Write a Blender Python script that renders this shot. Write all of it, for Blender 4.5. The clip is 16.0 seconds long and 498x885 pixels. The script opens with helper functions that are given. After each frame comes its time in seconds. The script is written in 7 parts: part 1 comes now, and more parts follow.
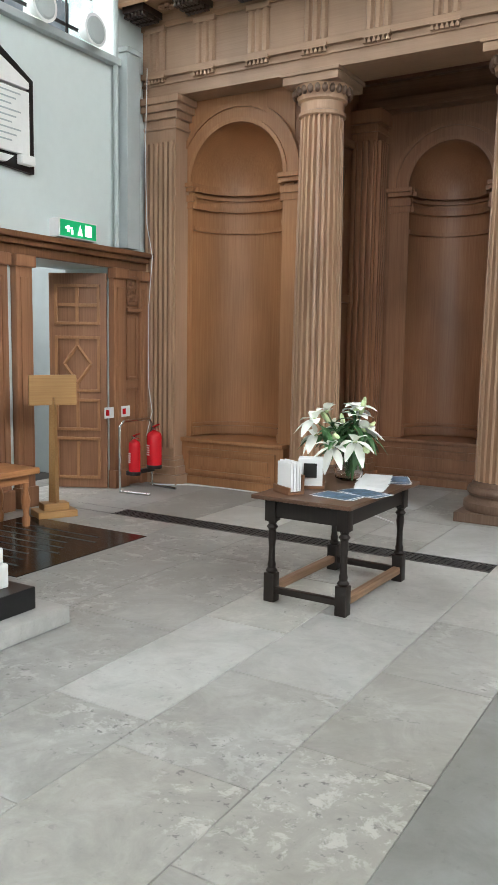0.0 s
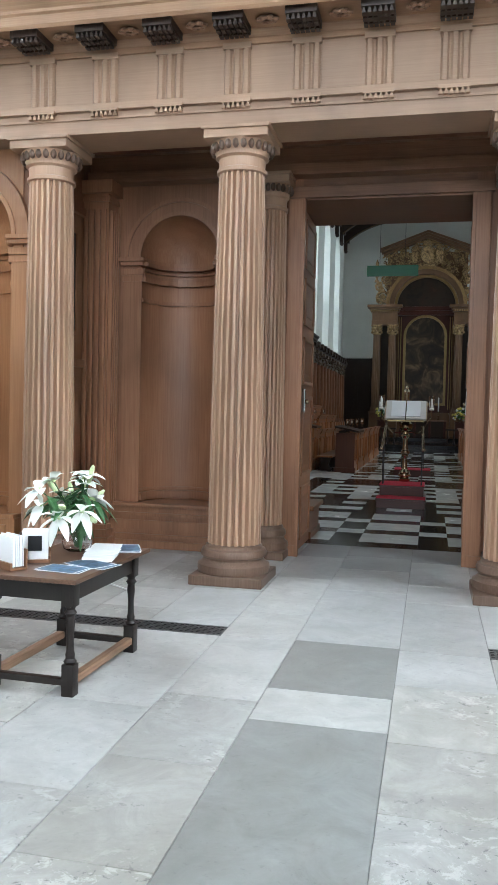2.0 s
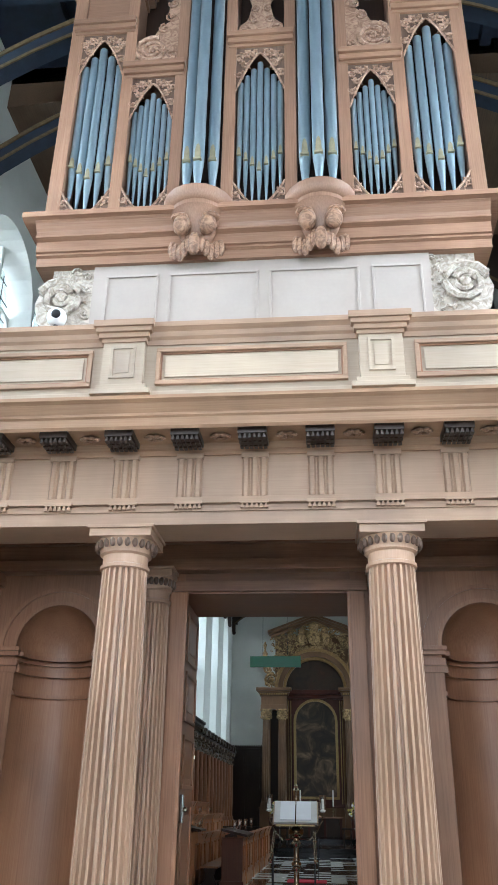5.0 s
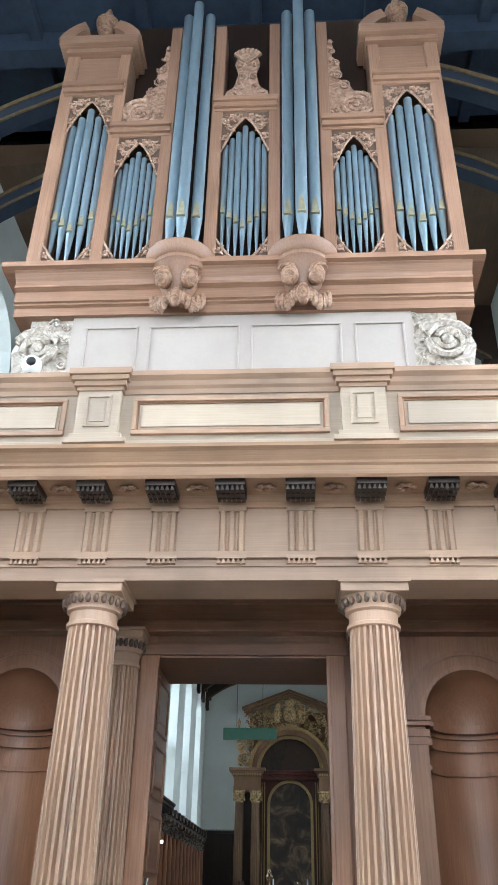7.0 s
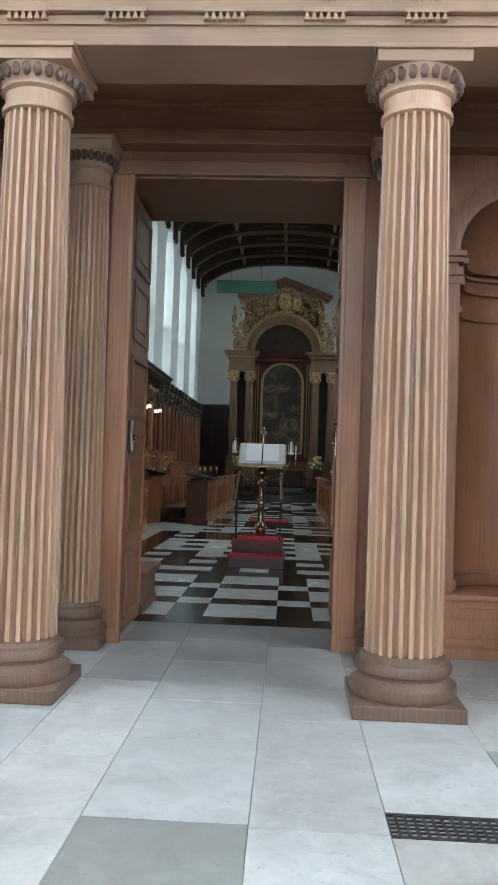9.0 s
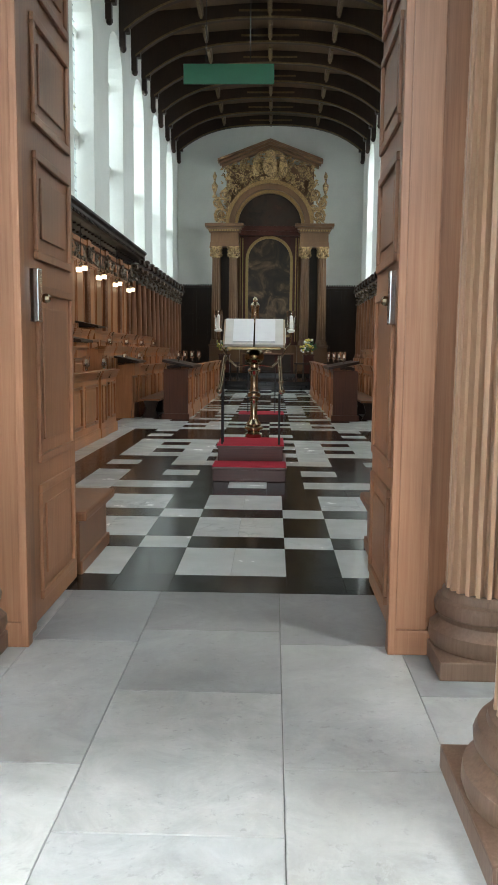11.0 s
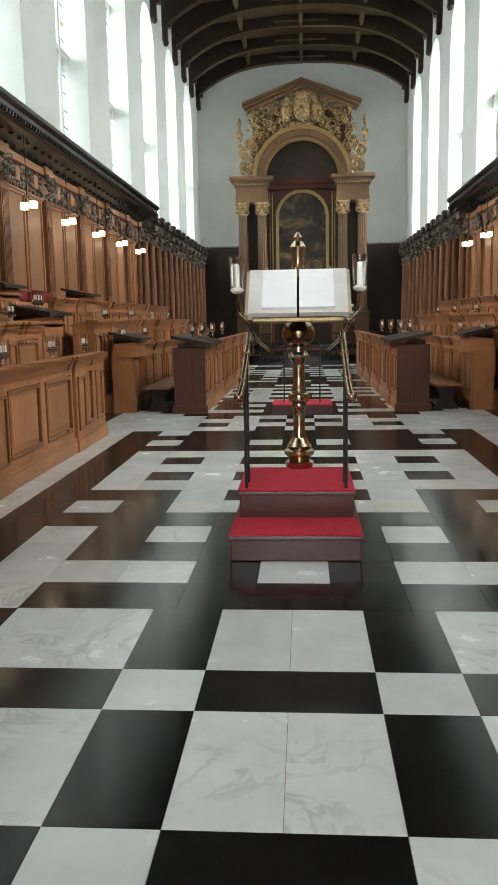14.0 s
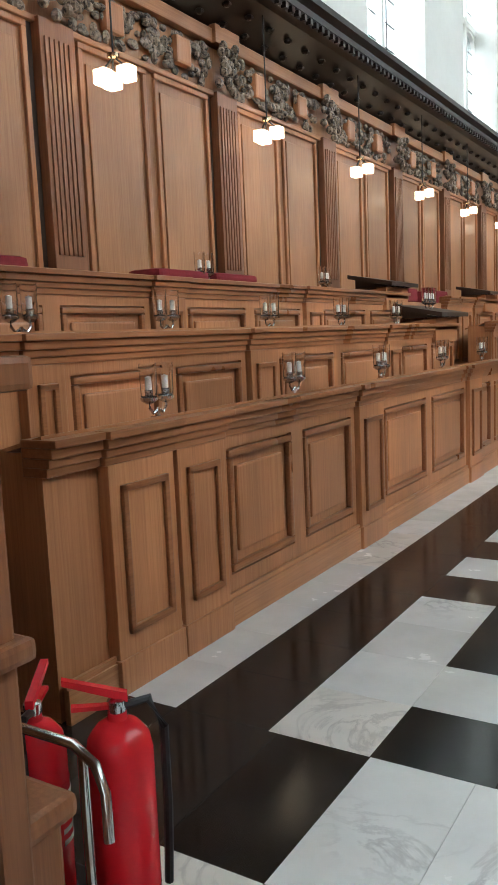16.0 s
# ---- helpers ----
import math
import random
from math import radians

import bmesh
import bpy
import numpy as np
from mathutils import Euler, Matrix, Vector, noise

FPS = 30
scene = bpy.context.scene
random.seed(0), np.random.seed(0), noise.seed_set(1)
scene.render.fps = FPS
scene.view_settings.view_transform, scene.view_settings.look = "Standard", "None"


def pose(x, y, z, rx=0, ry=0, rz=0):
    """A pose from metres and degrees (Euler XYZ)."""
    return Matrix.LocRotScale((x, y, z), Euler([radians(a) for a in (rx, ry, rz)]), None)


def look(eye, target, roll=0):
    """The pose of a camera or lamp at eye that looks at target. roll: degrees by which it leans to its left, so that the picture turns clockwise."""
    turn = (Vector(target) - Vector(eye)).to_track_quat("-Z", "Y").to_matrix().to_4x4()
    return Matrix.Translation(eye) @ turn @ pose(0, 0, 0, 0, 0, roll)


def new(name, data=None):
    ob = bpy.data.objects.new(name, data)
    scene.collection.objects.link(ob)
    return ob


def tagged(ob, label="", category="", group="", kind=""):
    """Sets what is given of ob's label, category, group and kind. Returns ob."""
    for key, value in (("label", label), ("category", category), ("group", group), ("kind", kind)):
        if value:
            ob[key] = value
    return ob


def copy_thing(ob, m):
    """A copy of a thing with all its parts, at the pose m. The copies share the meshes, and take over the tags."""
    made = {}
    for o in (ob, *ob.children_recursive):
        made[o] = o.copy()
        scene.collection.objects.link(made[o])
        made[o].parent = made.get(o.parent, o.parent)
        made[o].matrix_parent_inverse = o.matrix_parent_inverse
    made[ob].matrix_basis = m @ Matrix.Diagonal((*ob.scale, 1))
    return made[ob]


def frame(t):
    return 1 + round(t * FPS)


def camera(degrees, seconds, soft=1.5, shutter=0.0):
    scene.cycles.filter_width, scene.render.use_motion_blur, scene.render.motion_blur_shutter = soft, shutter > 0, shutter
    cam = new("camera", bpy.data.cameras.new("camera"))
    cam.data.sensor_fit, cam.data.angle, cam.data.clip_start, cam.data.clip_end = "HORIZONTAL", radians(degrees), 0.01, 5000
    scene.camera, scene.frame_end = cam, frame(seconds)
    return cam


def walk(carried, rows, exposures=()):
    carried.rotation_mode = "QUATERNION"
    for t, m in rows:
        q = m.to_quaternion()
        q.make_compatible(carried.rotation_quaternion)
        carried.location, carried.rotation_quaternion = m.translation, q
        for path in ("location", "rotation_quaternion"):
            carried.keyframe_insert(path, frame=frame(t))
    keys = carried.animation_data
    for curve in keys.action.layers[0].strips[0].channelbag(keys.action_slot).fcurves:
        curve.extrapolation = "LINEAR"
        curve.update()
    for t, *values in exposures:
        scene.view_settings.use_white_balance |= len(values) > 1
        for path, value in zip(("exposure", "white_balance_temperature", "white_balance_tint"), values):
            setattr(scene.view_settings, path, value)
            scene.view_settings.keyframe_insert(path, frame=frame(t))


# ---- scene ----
cam = camera(34.7, 16.0, soft=0.9)

PATH = [
    (0, (0.434, -10.914, 1.736), (-0.583, -9.208, 1.495), 0.9),
    (0.5, (0.427, -10.816, 1.723), (-0.451, -9.035, 1.484), 1.2),
    (1, (0.459, -10.805, 1.748), (-0.284, -8.96, 1.538), 1.5),
    (1.5, (0.495, -10.809, 1.763), (-0.078, -8.899, 1.607), 1.6),
    (2, (0.538, -10.808, 1.787), (0.094, -8.859, 1.71), 1.3),
    (2.5, (0.554, -10.815, 1.847), (0.196, -8.848, 1.904), 1.2),
    (3, (0.576, -10.788, 1.888), (0.284, -8.822, 2.112), 1.3),
    (3.5, (0.6, -10.754, 1.911), (0.356, -8.808, 2.304), 1.4),
    (4, (0.613, -10.803, 1.928), (0.396, -8.891, 2.474), 1.3),
    (4.5, (0.634, -10.792, 1.962), (0.436, -8.929, 2.662), 1.0),
    (5, (0.641, -10.807, 1.971), (0.466, -8.997, 2.803), 0.9),
    (5.2, (0.645, -10.792, 1.965), (0.478, -9.003, 2.844), 1.1),
    (7.3, (0.614, -10.262, 1.913), (0.506, -8.53, 2.908), 1.5),
    (7.5, (0.619, -10.098, 1.915), (0.517, -8.333, 2.851), 1.7),
    (8, (0.622, -9.697, 1.893), (0.513, -7.828, 2.597), 2.0),
    (8.5, (0.578, -9.148, 1.847), (0.461, -7.182, 2.195), 1.8),
    (9, (0.49, -8.475, 1.698), (0.391, -6.478, 1.754), 1.8),
    (9.5, (0.352, -7.77, 1.636), (0.291, -5.776, 1.504), 1.8),
    (9.7, (0.379, -7.401, 1.569), (0.3, -5.409, 1.414), 1.4),
    (11.8, (0.251, -3.981, 1.675), (0.205, -1.999, 1.414), 0.2),
    (12, (0.27, -3.622, 1.644), (0.227, -1.64, 1.374), 0.4),
    (12.5, (0.244, -2.826, 1.656), (0.204, -0.848, 1.363), -0.1),
    (13, (0.21, -2.095, 1.664), (0.141, -0.119, 1.364), -0.5),
    (13.5, (0.15, -1.425, 1.685), (0.065, 0.551, 1.39), -0.8),
    (14, (0.082, -0.772, 1.683), (-0.059, 1.199, 1.378), -1.0),
    (14.5, (-0.009, -0.215, 1.701), (-0.258, 1.745, 1.39), -1.3),
    (15, (-0.149, 0.262, 1.72), (-0.539, 2.201, 1.423), -1.7),
    (15.5, (-0.246, 0.636, 1.741), (-0.939, 2.488, 1.437), -2.0),
    (16, (-0.465, 0.996, 1.635), (-1.508, 2.682, 1.374), -2.5),
]
EXPOSURES = [(0.0, -0.62, 6600, 11), (0.9, -0.55, 6450, 11), (1.7, -0.22, 6000, 10), (2.6, 0.0, 5900, 10), (4.0, 0.05, 5800, 9), (5.0, 0.08, 5700, 9), (7.5, 0.18, 5700, 9), (8.0, 0.18, 5700, 9),
             (8.5, 0.07, 5750, 9), (9.5, -0.05, 5850, 9), (11.8, 0.98, 6450, 9), (14.0, 1.08, 6500, 10), (15.0, 1.15, 6450, 10), (15.5, 1.25, 6350, 11), (16.0, 1.4, 6200, 12)]
walk(cam, [(t, look(eye, target, roll)) for t, eye, target, roll in PATH], EXPOSURES)

# ---- light ----
world = bpy.data.worlds.new("sky")
scene.world = world
world.use_nodes = True
_n = world.node_tree.nodes
_sky = _n.new("ShaderNodeTexSky")
_sky.sky_type, _sky.sun_disc = "NISHITA", False
_sky.sun_elevation, _sky.sun_rotation = radians(48), radians(150)
_soft = _n.new("ShaderNodeHueSaturation")
_soft.inputs["Saturation"].default_value = 0.25
world.node_tree.links.new(_sky.outputs[0], _soft.inputs["Color"])
world.node_tree.links.new(_soft.outputs[0], _n["Background"].inputs[0])
_n["Background"].inputs[1].default_value = 0.12
SUN = new("sun", bpy.data.lights.new("sun", "SUN"))
SUN.data.energy, SUN.data.angle, SUN.data.color = 1.0, radians(12), (1.0, 0.96, 0.9)
SUN.matrix_world = look((20, -20, 30), (0, 0, 0))


def window_light(x, y, z, w, h, tx, ty, tz, power, tint=(0.93, 0.97, 1.0)):
    """Daylight that comes in at one opening."""
    ob = new("daylight", bpy.data.lights.new("daylight", "AREA"))
    ob.data.shape, ob.data.size, ob.data.size_y, ob.data.energy, ob.data.color = "RECTANGLE", w, h, power, tint
    ob.matrix_world = look((x, y, z), (tx, ty, tz))
    return ob


WIN_Y = [38.65 - 4.9 * k for k in range(8)] + [1.72]
for _s in (-1, 1):
    window_light(_s * 9.3, 13.2, 11.8, 25.4, 8.0, 0, 13.2, 4.0, 1950)
    window_light(_s * 9.3, 33.7, 11.8, 15.4, 8.0, 0, 35.5, 5.0, 1760)
# antechapel: tall windows in both side walls and a great one in the end wall
for _s in (-1, 1):
    window_light(-0.05 + _s * 9.8, -8.9, 11.8, 14.0, 8.0, 0, -8.9, 3.8, 6000 if _s < 0 else 6200, (0.95, 0.975, 1.0))
window_light(-0.05, -18.6, 8.0, 6.2, 8.6, 0, 0, 8.0, 1200, (0.95, 0.98, 1.0))


# ---- materials ----
class Nodes:
    """A node tree being wired."""

    def __init__(self, name):
        self.mat = bpy.data.materials.new(name)
        self.mat.use_nodes = True
        self.t = self.mat.node_tree
        self.b = self.t.nodes["Principled BSDF"]

    def add(self, kind, **sockets):
        n = self.t.nodes.new("ShaderNode" + kind)
        for k, v in sockets.items():
            self.put(n, k, v)
        return n

    def put(self, n, key, v):
        s = n.inputs[int(key[1:]) if key[0] == "i" and key[1:].isdigit() else key.replace("_", " ")]
        if isinstance(v, bpy.types.NodeSocket):
            self.t.links.new(v, s)
        else:
            s.default_value = v

    def coords(self, scale=(1, 1, 1), space="Object"):
        tc = self.add("TexCoord")
        return self.add("Mapping", Vector=tc.outputs[space], Scale=scale).outputs[0]

    def noise(self, vec, scale, detail=4, rough=0.55, dist=0.0):
        return self.add("TexNoise", Vector=vec, Scale=scale, Detail=detail, Roughness=rough, Distortion=dist).outputs["Fac"]

    def ramp(self, fac, stops):
        r = self.add("ValToRGB", Fac=fac)
        e = r.color_ramp.elements
        while len(e) < len(stops):
            e.new(0.5)
        for k, (p, c) in enumerate(stops):
            e[k].position, e[k].color = p, (*c, 1) if len(c) == 3 else c
        return r.outputs["Color"]

    def mix(self, fac, a, b, kind="MIX"):
        m = self.t.nodes.new("ShaderNodeMix")
        m.data_type, m.blend_type = "RGBA", kind
        for k, v in ((0, fac), (6, a), (7, b)):
            if isinstance(v, bpy.types.NodeSocket):
                self.t.links.new(v, m.inputs[k])
            else:
                m.inputs[k].default_value = v if k == 0 else (*v, 1)
        return m.outputs[2]

    def math(self, op, a, b=0.0):
        m = self.t.nodes.new("ShaderNodeMath")
        m.operation = op
        for k, v in ((0, a), (1, b)):
            if isinstance(v, bpy.types.NodeSocket):
                self.t.links.new(v, m.inputs[k])
            else:
                m.inputs[k].default_value = v
        return m.outputs[0]

    def finish(self, color, rough=0.5, bump=None, strength=0.2, distance=0.005, **more):
        self.put(self.b, "Base Color", color if isinstance(color, bpy.types.NodeSocket) else (*color, 1))
        self.put(self.b, "Roughness", rough)
        for k, v in more.items():
            self.put(self.b, k, v)
        if bump is not None:
            bn = self.add("Bump", Height=bump, Strength=strength, Distance=distance)
            self.put(self.b, "Normal", bn.outputs[0])
        return self.mat


def wood(name, dark, mid, light, axis=2, rough=0.42, scale=1.0, vary=0.35):
    n = Nodes(name)
    sc = [44.0 * scale] * 3
    sc[axis] = 0.9 * scale
    v = n.coords(tuple(sc))
    rnd = n.add("ObjectInfo").outputs["Random"]
    off = n.t.nodes.new("ShaderNodeVectorMath")
    off.operation = "ADD"
    n.t.links.new(v, off.inputs[0])
    comb = n.add("CombineXYZ", X=n.math("MULTIPLY", rnd, 31.0), Y=n.math("MULTIPLY", rnd, 17.0))
    n.t.links.new(comb.outputs[0], off.inputs[1])
    vec = off.outputs[0]
    grain = n.noise(vec, 1.6, 6, 0.55, 0.15)
    flake = n.noise(vec, 6.0, 3)
    grain = n.math("ADD", n.math("MULTIPLY", grain, 0.7), n.math("MULTIPLY", flake, 0.3))
    broad = n.noise(n.coords((0.8, 0.8, 0.35)), 1.6, 3)
    col = n.ramp(grain, [(0.18, dark), (0.5, mid), (0.84, light)])
    shade = n.ramp(broad, [(0.3, (1 - vary,) * 3), (0.7, (1.0 + vary * 0.4,) * 3)])
    col = n.mix(1.0, col, shade, "MULTIPLY")
    tone = n.ramp(rnd, [(0.0, (0.86, 0.84, 0.82)), (1.0, (1.08, 1.06, 1.02))])
    col = n.mix(1.0, col, tone, "MULTIPLY")
    ro = n.math("ADD", n.math("MULTIPLY", broad, 0.25), rough - 0.12)
    return n.finish(col, ro, grain, 0.07, 0.002, Specular_IOR_Level=0.45)


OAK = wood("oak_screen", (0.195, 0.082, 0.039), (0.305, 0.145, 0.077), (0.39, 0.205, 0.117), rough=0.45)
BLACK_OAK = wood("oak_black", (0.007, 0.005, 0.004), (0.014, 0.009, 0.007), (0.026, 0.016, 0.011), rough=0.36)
OAK_MOULD = wood("oak_stall_moulding", (0.2, 0.073, 0.027), (0.32, 0.13, 0.053), (0.43, 0.19, 0.084), axis=1, rough=0.3)
OAK_ALTAR = wood("oak_altarpiece", (0.115, 0.058, 0.027), (0.19, 0.102, 0.05), (0.27, 0.158, 0.082))
CEIL_OAK = wood("oak_ceiling", (0.075, 0.045, 0.026), (0.135, 0.083, 0.049), (0.21, 0.132, 0.08), axis=1, rough=0.5)
# Lit copy of oak_screen: brighter light on outer bays put into the colour.
OAK_LIT = wood("oak_sunned", (0.27, 0.118, 0.05), (0.38, 0.182, 0.083), (0.48, 0.25, 0.125), rough=0.46, vary=0.28)
OAK_CORN = wood("oak_cornice", (0.24, 0.13, 0.07), (0.32, 0.183, 0.105), (0.4, 0.245, 0.148), axis=0, rough=0.5, vary=0.25)
OAK_X = wood("oak_across", (0.165, 0.073, 0.036), (0.255, 0.124, 0.066), (0.345, 0.182, 0.104), axis=0, rough=0.46)
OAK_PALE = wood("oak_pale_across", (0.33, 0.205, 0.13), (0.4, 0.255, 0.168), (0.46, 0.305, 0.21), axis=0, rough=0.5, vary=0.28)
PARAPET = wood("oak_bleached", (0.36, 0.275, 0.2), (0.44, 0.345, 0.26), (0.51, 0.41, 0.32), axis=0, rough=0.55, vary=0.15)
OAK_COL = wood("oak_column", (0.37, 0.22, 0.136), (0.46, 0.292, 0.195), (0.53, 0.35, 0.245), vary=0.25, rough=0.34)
# Worn column feet; the same dark oak paints shade behind the organ carving.
OAK_FOOT_SHADE = wood("oak_worn_foot", (0.085, 0.05, 0.034), (0.15, 0.092, 0.064), (0.22, 0.145, 0.105), rough=0.4)
OAK_STALL = wood("oak_stall", (0.3, 0.118, 0.045), (0.46, 0.202, 0.088), (0.58, 0.285, 0.137), rough=0.36)
OAK_STALL_Y = wood("oak_stall_along", (0.29, 0.118, 0.046), (0.44, 0.2, 0.086), (0.57, 0.285, 0.135), axis=1, rough=0.36)
OAK_PANEL = wood("oak_wall_panel", (0.26, 0.108, 0.042), (0.4, 0.187, 0.081), (0.51, 0.27, 0.13), rough=0.36)
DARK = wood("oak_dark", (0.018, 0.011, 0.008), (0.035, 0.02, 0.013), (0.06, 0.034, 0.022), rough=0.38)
DARK_Y = wood("oak_dark_along", (0.02, 0.012, 0.009), (0.04, 0.022, 0.015), (0.07, 0.04, 0.026), axis=1, rough=0.45)
REDWOOD = wood("mahogany", (0.035, 0.008, 0.004), (0.066, 0.014, 0.008), (0.1, 0.024, 0.013), axis=0, rough=0.34)
OAK_PIL = wood("oak_stall_pilaster", (0.14, 0.052, 0.022), (0.23, 0.094, 0.041), (0.32, 0.145, 0.067), rough=0.36)
PEW_END = wood("oak_pew_end", (0.07, 0.022, 0.011), (0.125, 0.042, 0.021), (0.18, 0.068, 0.036), rough=0.45)
DOOR_OAK = wood("oak_door", (0.09, 0.038, 0.018), (0.17, 0.077, 0.037), (0.26, 0.13, 0.066))
HONEY = wood("oak_honey", (0.3, 0.15, 0.055), (0.42, 0.23, 0.09), (0.52, 0.31, 0.13), axis=0)
CASE = wood("organ_case_oak", (0.2, 0.105, 0.065), (0.3, 0.17, 0.11), (0.39, 0.235, 0.16), vary=0.2)
CASE_X = wood("organ_case_across", (0.2, 0.105, 0.065), (0.3, 0.17, 0.11), (0.39, 0.235, 0.16), axis=0, vary=0.2)


def plain(name, color, rough=0.5, vary=0.12, scale=6.0, bump=0.1, **more):
    n = Nodes(name)
    v = n.coords()
    a = n.noise(v, scale, 5)
    b = n.noise(v, scale * 9, 3)
    lo = tuple(max(0.0, c * (1 - vary)) for c in color)
    hi = tuple(min(1.0, c * (1 + vary)) for c in color)
    col = n.ramp(n.math("ADD", n.math("MULTIPLY", a, 0.7), n.math("MULTIPLY", b, 0.3)), [(0.3, lo), (0.7, hi)])
    return n.finish(col, rough, b, bump, 0.002, **more)


PLASTER = plain("white_plaster", (0.74, 0.755, 0.705), 0.8, 0.05, 1.2)
WALL_PAINT = plain("pale_green_paint", (0.62, 0.68, 0.67), 0.6, 0.05, 1.0)
DUCT = plain("grey_duct", (0.4, 0.44, 0.44), 0.5, 0.05)
MOUTH = plain("gilt_pipe_mouth", (0.46, 0.4, 0.25), 0.35, 0.2, 12, 0.1, Metallic=0.5)
PALE_PANEL = plain("pale_paint_panel", (0.4, 0.335, 0.29), 0.55, 0.06, 2.0)
BRONZE = plain("dark_bronze", (0.2, 0.145, 0.075), 0.24, 0.3, 14, 0.1, Metallic=1.0)
BRASS = plain("brass", (0.4, 0.31, 0.2), 0.22, 0.25, 14, 0.1, Metallic=1.0)
GILT = plain("gilding", (0.36, 0.25, 0.11), 0.42, 0.35, 22, 0.5, Metallic=0.7)
GILT_WOOD = plain("gilded_oak", (0.3, 0.185, 0.07), 0.5, 0.45, 16, 0.6, Metallic=0.25)
CHROME = plain("polished_steel", (0.6, 0.6, 0.6), 0.18, 0.1, 20, 0.02, Metallic=1.0)
IRON = plain("black_iron", (0.02, 0.02, 0.022), 0.45, 0.3, 30)
PIPE = plain("organ_pipe_metal", (0.36, 0.45, 0.5), 0.33, 0.08, 3, 0.02, Metallic=0.7)
RED_PAINT = plain("red_enamel", (0.56, 0.012, 0.02), 0.22, 0.06, 8, 0.02)
CARPET = plain("red_carpet", (0.46, 0.012, 0.035), 0.95, 0.3, 60, 0.8)
CUSHION = plain("dark_red_cushion", (0.2, 0.01, 0.018), 0.85, 0.2, 30, 0.4)
PAPER = plain("white_paper", (0.8, 0.8, 0.8), 0.7, 0.03, 8, 0.05)
PAPER_BLUE = plain("blue_leaflet", (0.07, 0.13, 0.2), 0.4, 0.85, 22, 0.02)
PLASTIC_W = plain("white_plastic", (0.75, 0.76, 0.76), 0.4, 0.03)
BLACK_PL = plain("black_plastic", (0.012, 0.012, 0.013), 0.4, 0.2)
STATUE = plain("statue_marble", (0.78, 0.78, 0.76), 0.35, 0.06, 4, 0.05)
GREEN_SIGN = plain("green_sign", (0.006, 0.16, 0.075), 0.4, 0.1)
LEAF = plain("leaf_green", (0.05, 0.14, 0.045), 0.4, 0.4, 20)
PETAL = plain("white_petal", (0.85, 0.86, 0.8), 0.5, 0.05, 30)
BUD = plain("green_white_bud", (0.55, 0.65, 0.36), 0.5, 0.2, 20)
YELLOW = plain("yellow_flower", (0.7, 0.6, 0.12), 0.6, 0.2, 20)
WAX = plain("candle_wax", (0.85, 0.83, 0.76), 0.45, 0.03)
SLATE = plain("memorial_black", (0.012, 0.012, 0.013), 0.3, 0.3)


def stone(name, base, worn, pits):
    """Worn floor stone: broad stains, pale crusted patches with crisp edges, small pits."""
    n = Nodes(name)
    geo = n.add("NewGeometry").outputs["Position"]
    rnd = n.add("ObjectInfo").outputs["Random"]
    off = n.t.nodes.new("ShaderNodeVectorMath")
    off.operation = "ADD"
    n.t.links.new(geo, off.inputs[0])
    n.t.links.new(n.add("CombineXYZ", X=n.math("MULTIPLY", rnd, 37.0), Y=n.math("MULTIPLY", rnd, 19.0)).outputs[0], off.inputs[1])
    own = off.outputs[0]
    stain = n.noise(geo, 0.7, 8, 0.68, 0.9)
    mid = n.noise(own, 3.2, 9, 0.72, 0.7)
    fine = n.noise(geo, 70.0, 3)
    col = n.ramp(mid, [(0.3, tuple(c * 0.74 for c in base)), (0.5, base), (0.72, worn)])
    col = n.mix(n.ramp(stain, [(0.42, (0, 0, 0)), (0.62, (0.5, 0.5, 0.5))]), col, tuple(c * k for c, k in zip(base, (0.7, 0.67, 0.63))))
    where = n.ramp(n.noise(own, 0.8, 5, 0.6, 0.5), [(0.44, (0, 0, 0)), (0.56, (1, 1, 1))])
    crust = n.ramp(n.noise(own, 7.0, 10, 0.78, 0.35), [(0.53, (0, 0, 0)), (0.57, (1, 1, 1))])
    crust = n.math("MULTIPLY", n.math("MULTIPLY", crust, where), min(1.0, pits) * 0.62)
    col = n.mix(crust, col, tuple(min(0.7, c * 1.12) for c in worn))
    pit = n.ramp(n.noise(own, 19.0, 6, 0.7, 0.3), [(0.36, (1, 1, 1)), (0.41, (0, 0, 0))])
    pit = n.math("MULTIPLY", pit, n.math("ADD", n.math("MULTIPLY", where, 0.8 * pits), 0.16))
    col = n.mix(pit, col, tuple(c * 0.42 for c in base))
    tone = n.ramp(rnd, [(0, (0.84, 0.83, 0.82)), (0.35, (1.0, 0.985, 0.96)), (0.7, (0.93, 0.935, 0.94)), (1, (1.1, 1.09, 1.06))])
    col = n.mix(1.0, col, tone, "MULTIPLY")
    hgt = n.math("SUBTRACT", n.math("ADD", n.math("MULTIPLY", mid, 0.5), n.math("MULTIPLY", fine, 0.2)), pit)
    ro = n.math("ADD", n.math("MULTIPLY", mid, 0.35), 0.24)
    return n.finish(col, ro, hgt, 0.25, 0.004)


LIMESTONE = stone("limestone_slab", (0.335, 0.328, 0.31), (0.45, 0.444, 0.425), 1.0)
LIME_GREY = stone("grey_ledger_slab", (0.235, 0.235, 0.225), (0.3, 0.3, 0.29), 0.1)
# Darker floor stone: the screen's shade in the doorway, put into the colour.
LIME_SHADED = stone("doorway_slab", (0.29, 0.29, 0.285), (0.37, 0.37, 0.363), 0.15)
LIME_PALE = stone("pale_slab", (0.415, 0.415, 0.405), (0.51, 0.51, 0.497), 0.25)


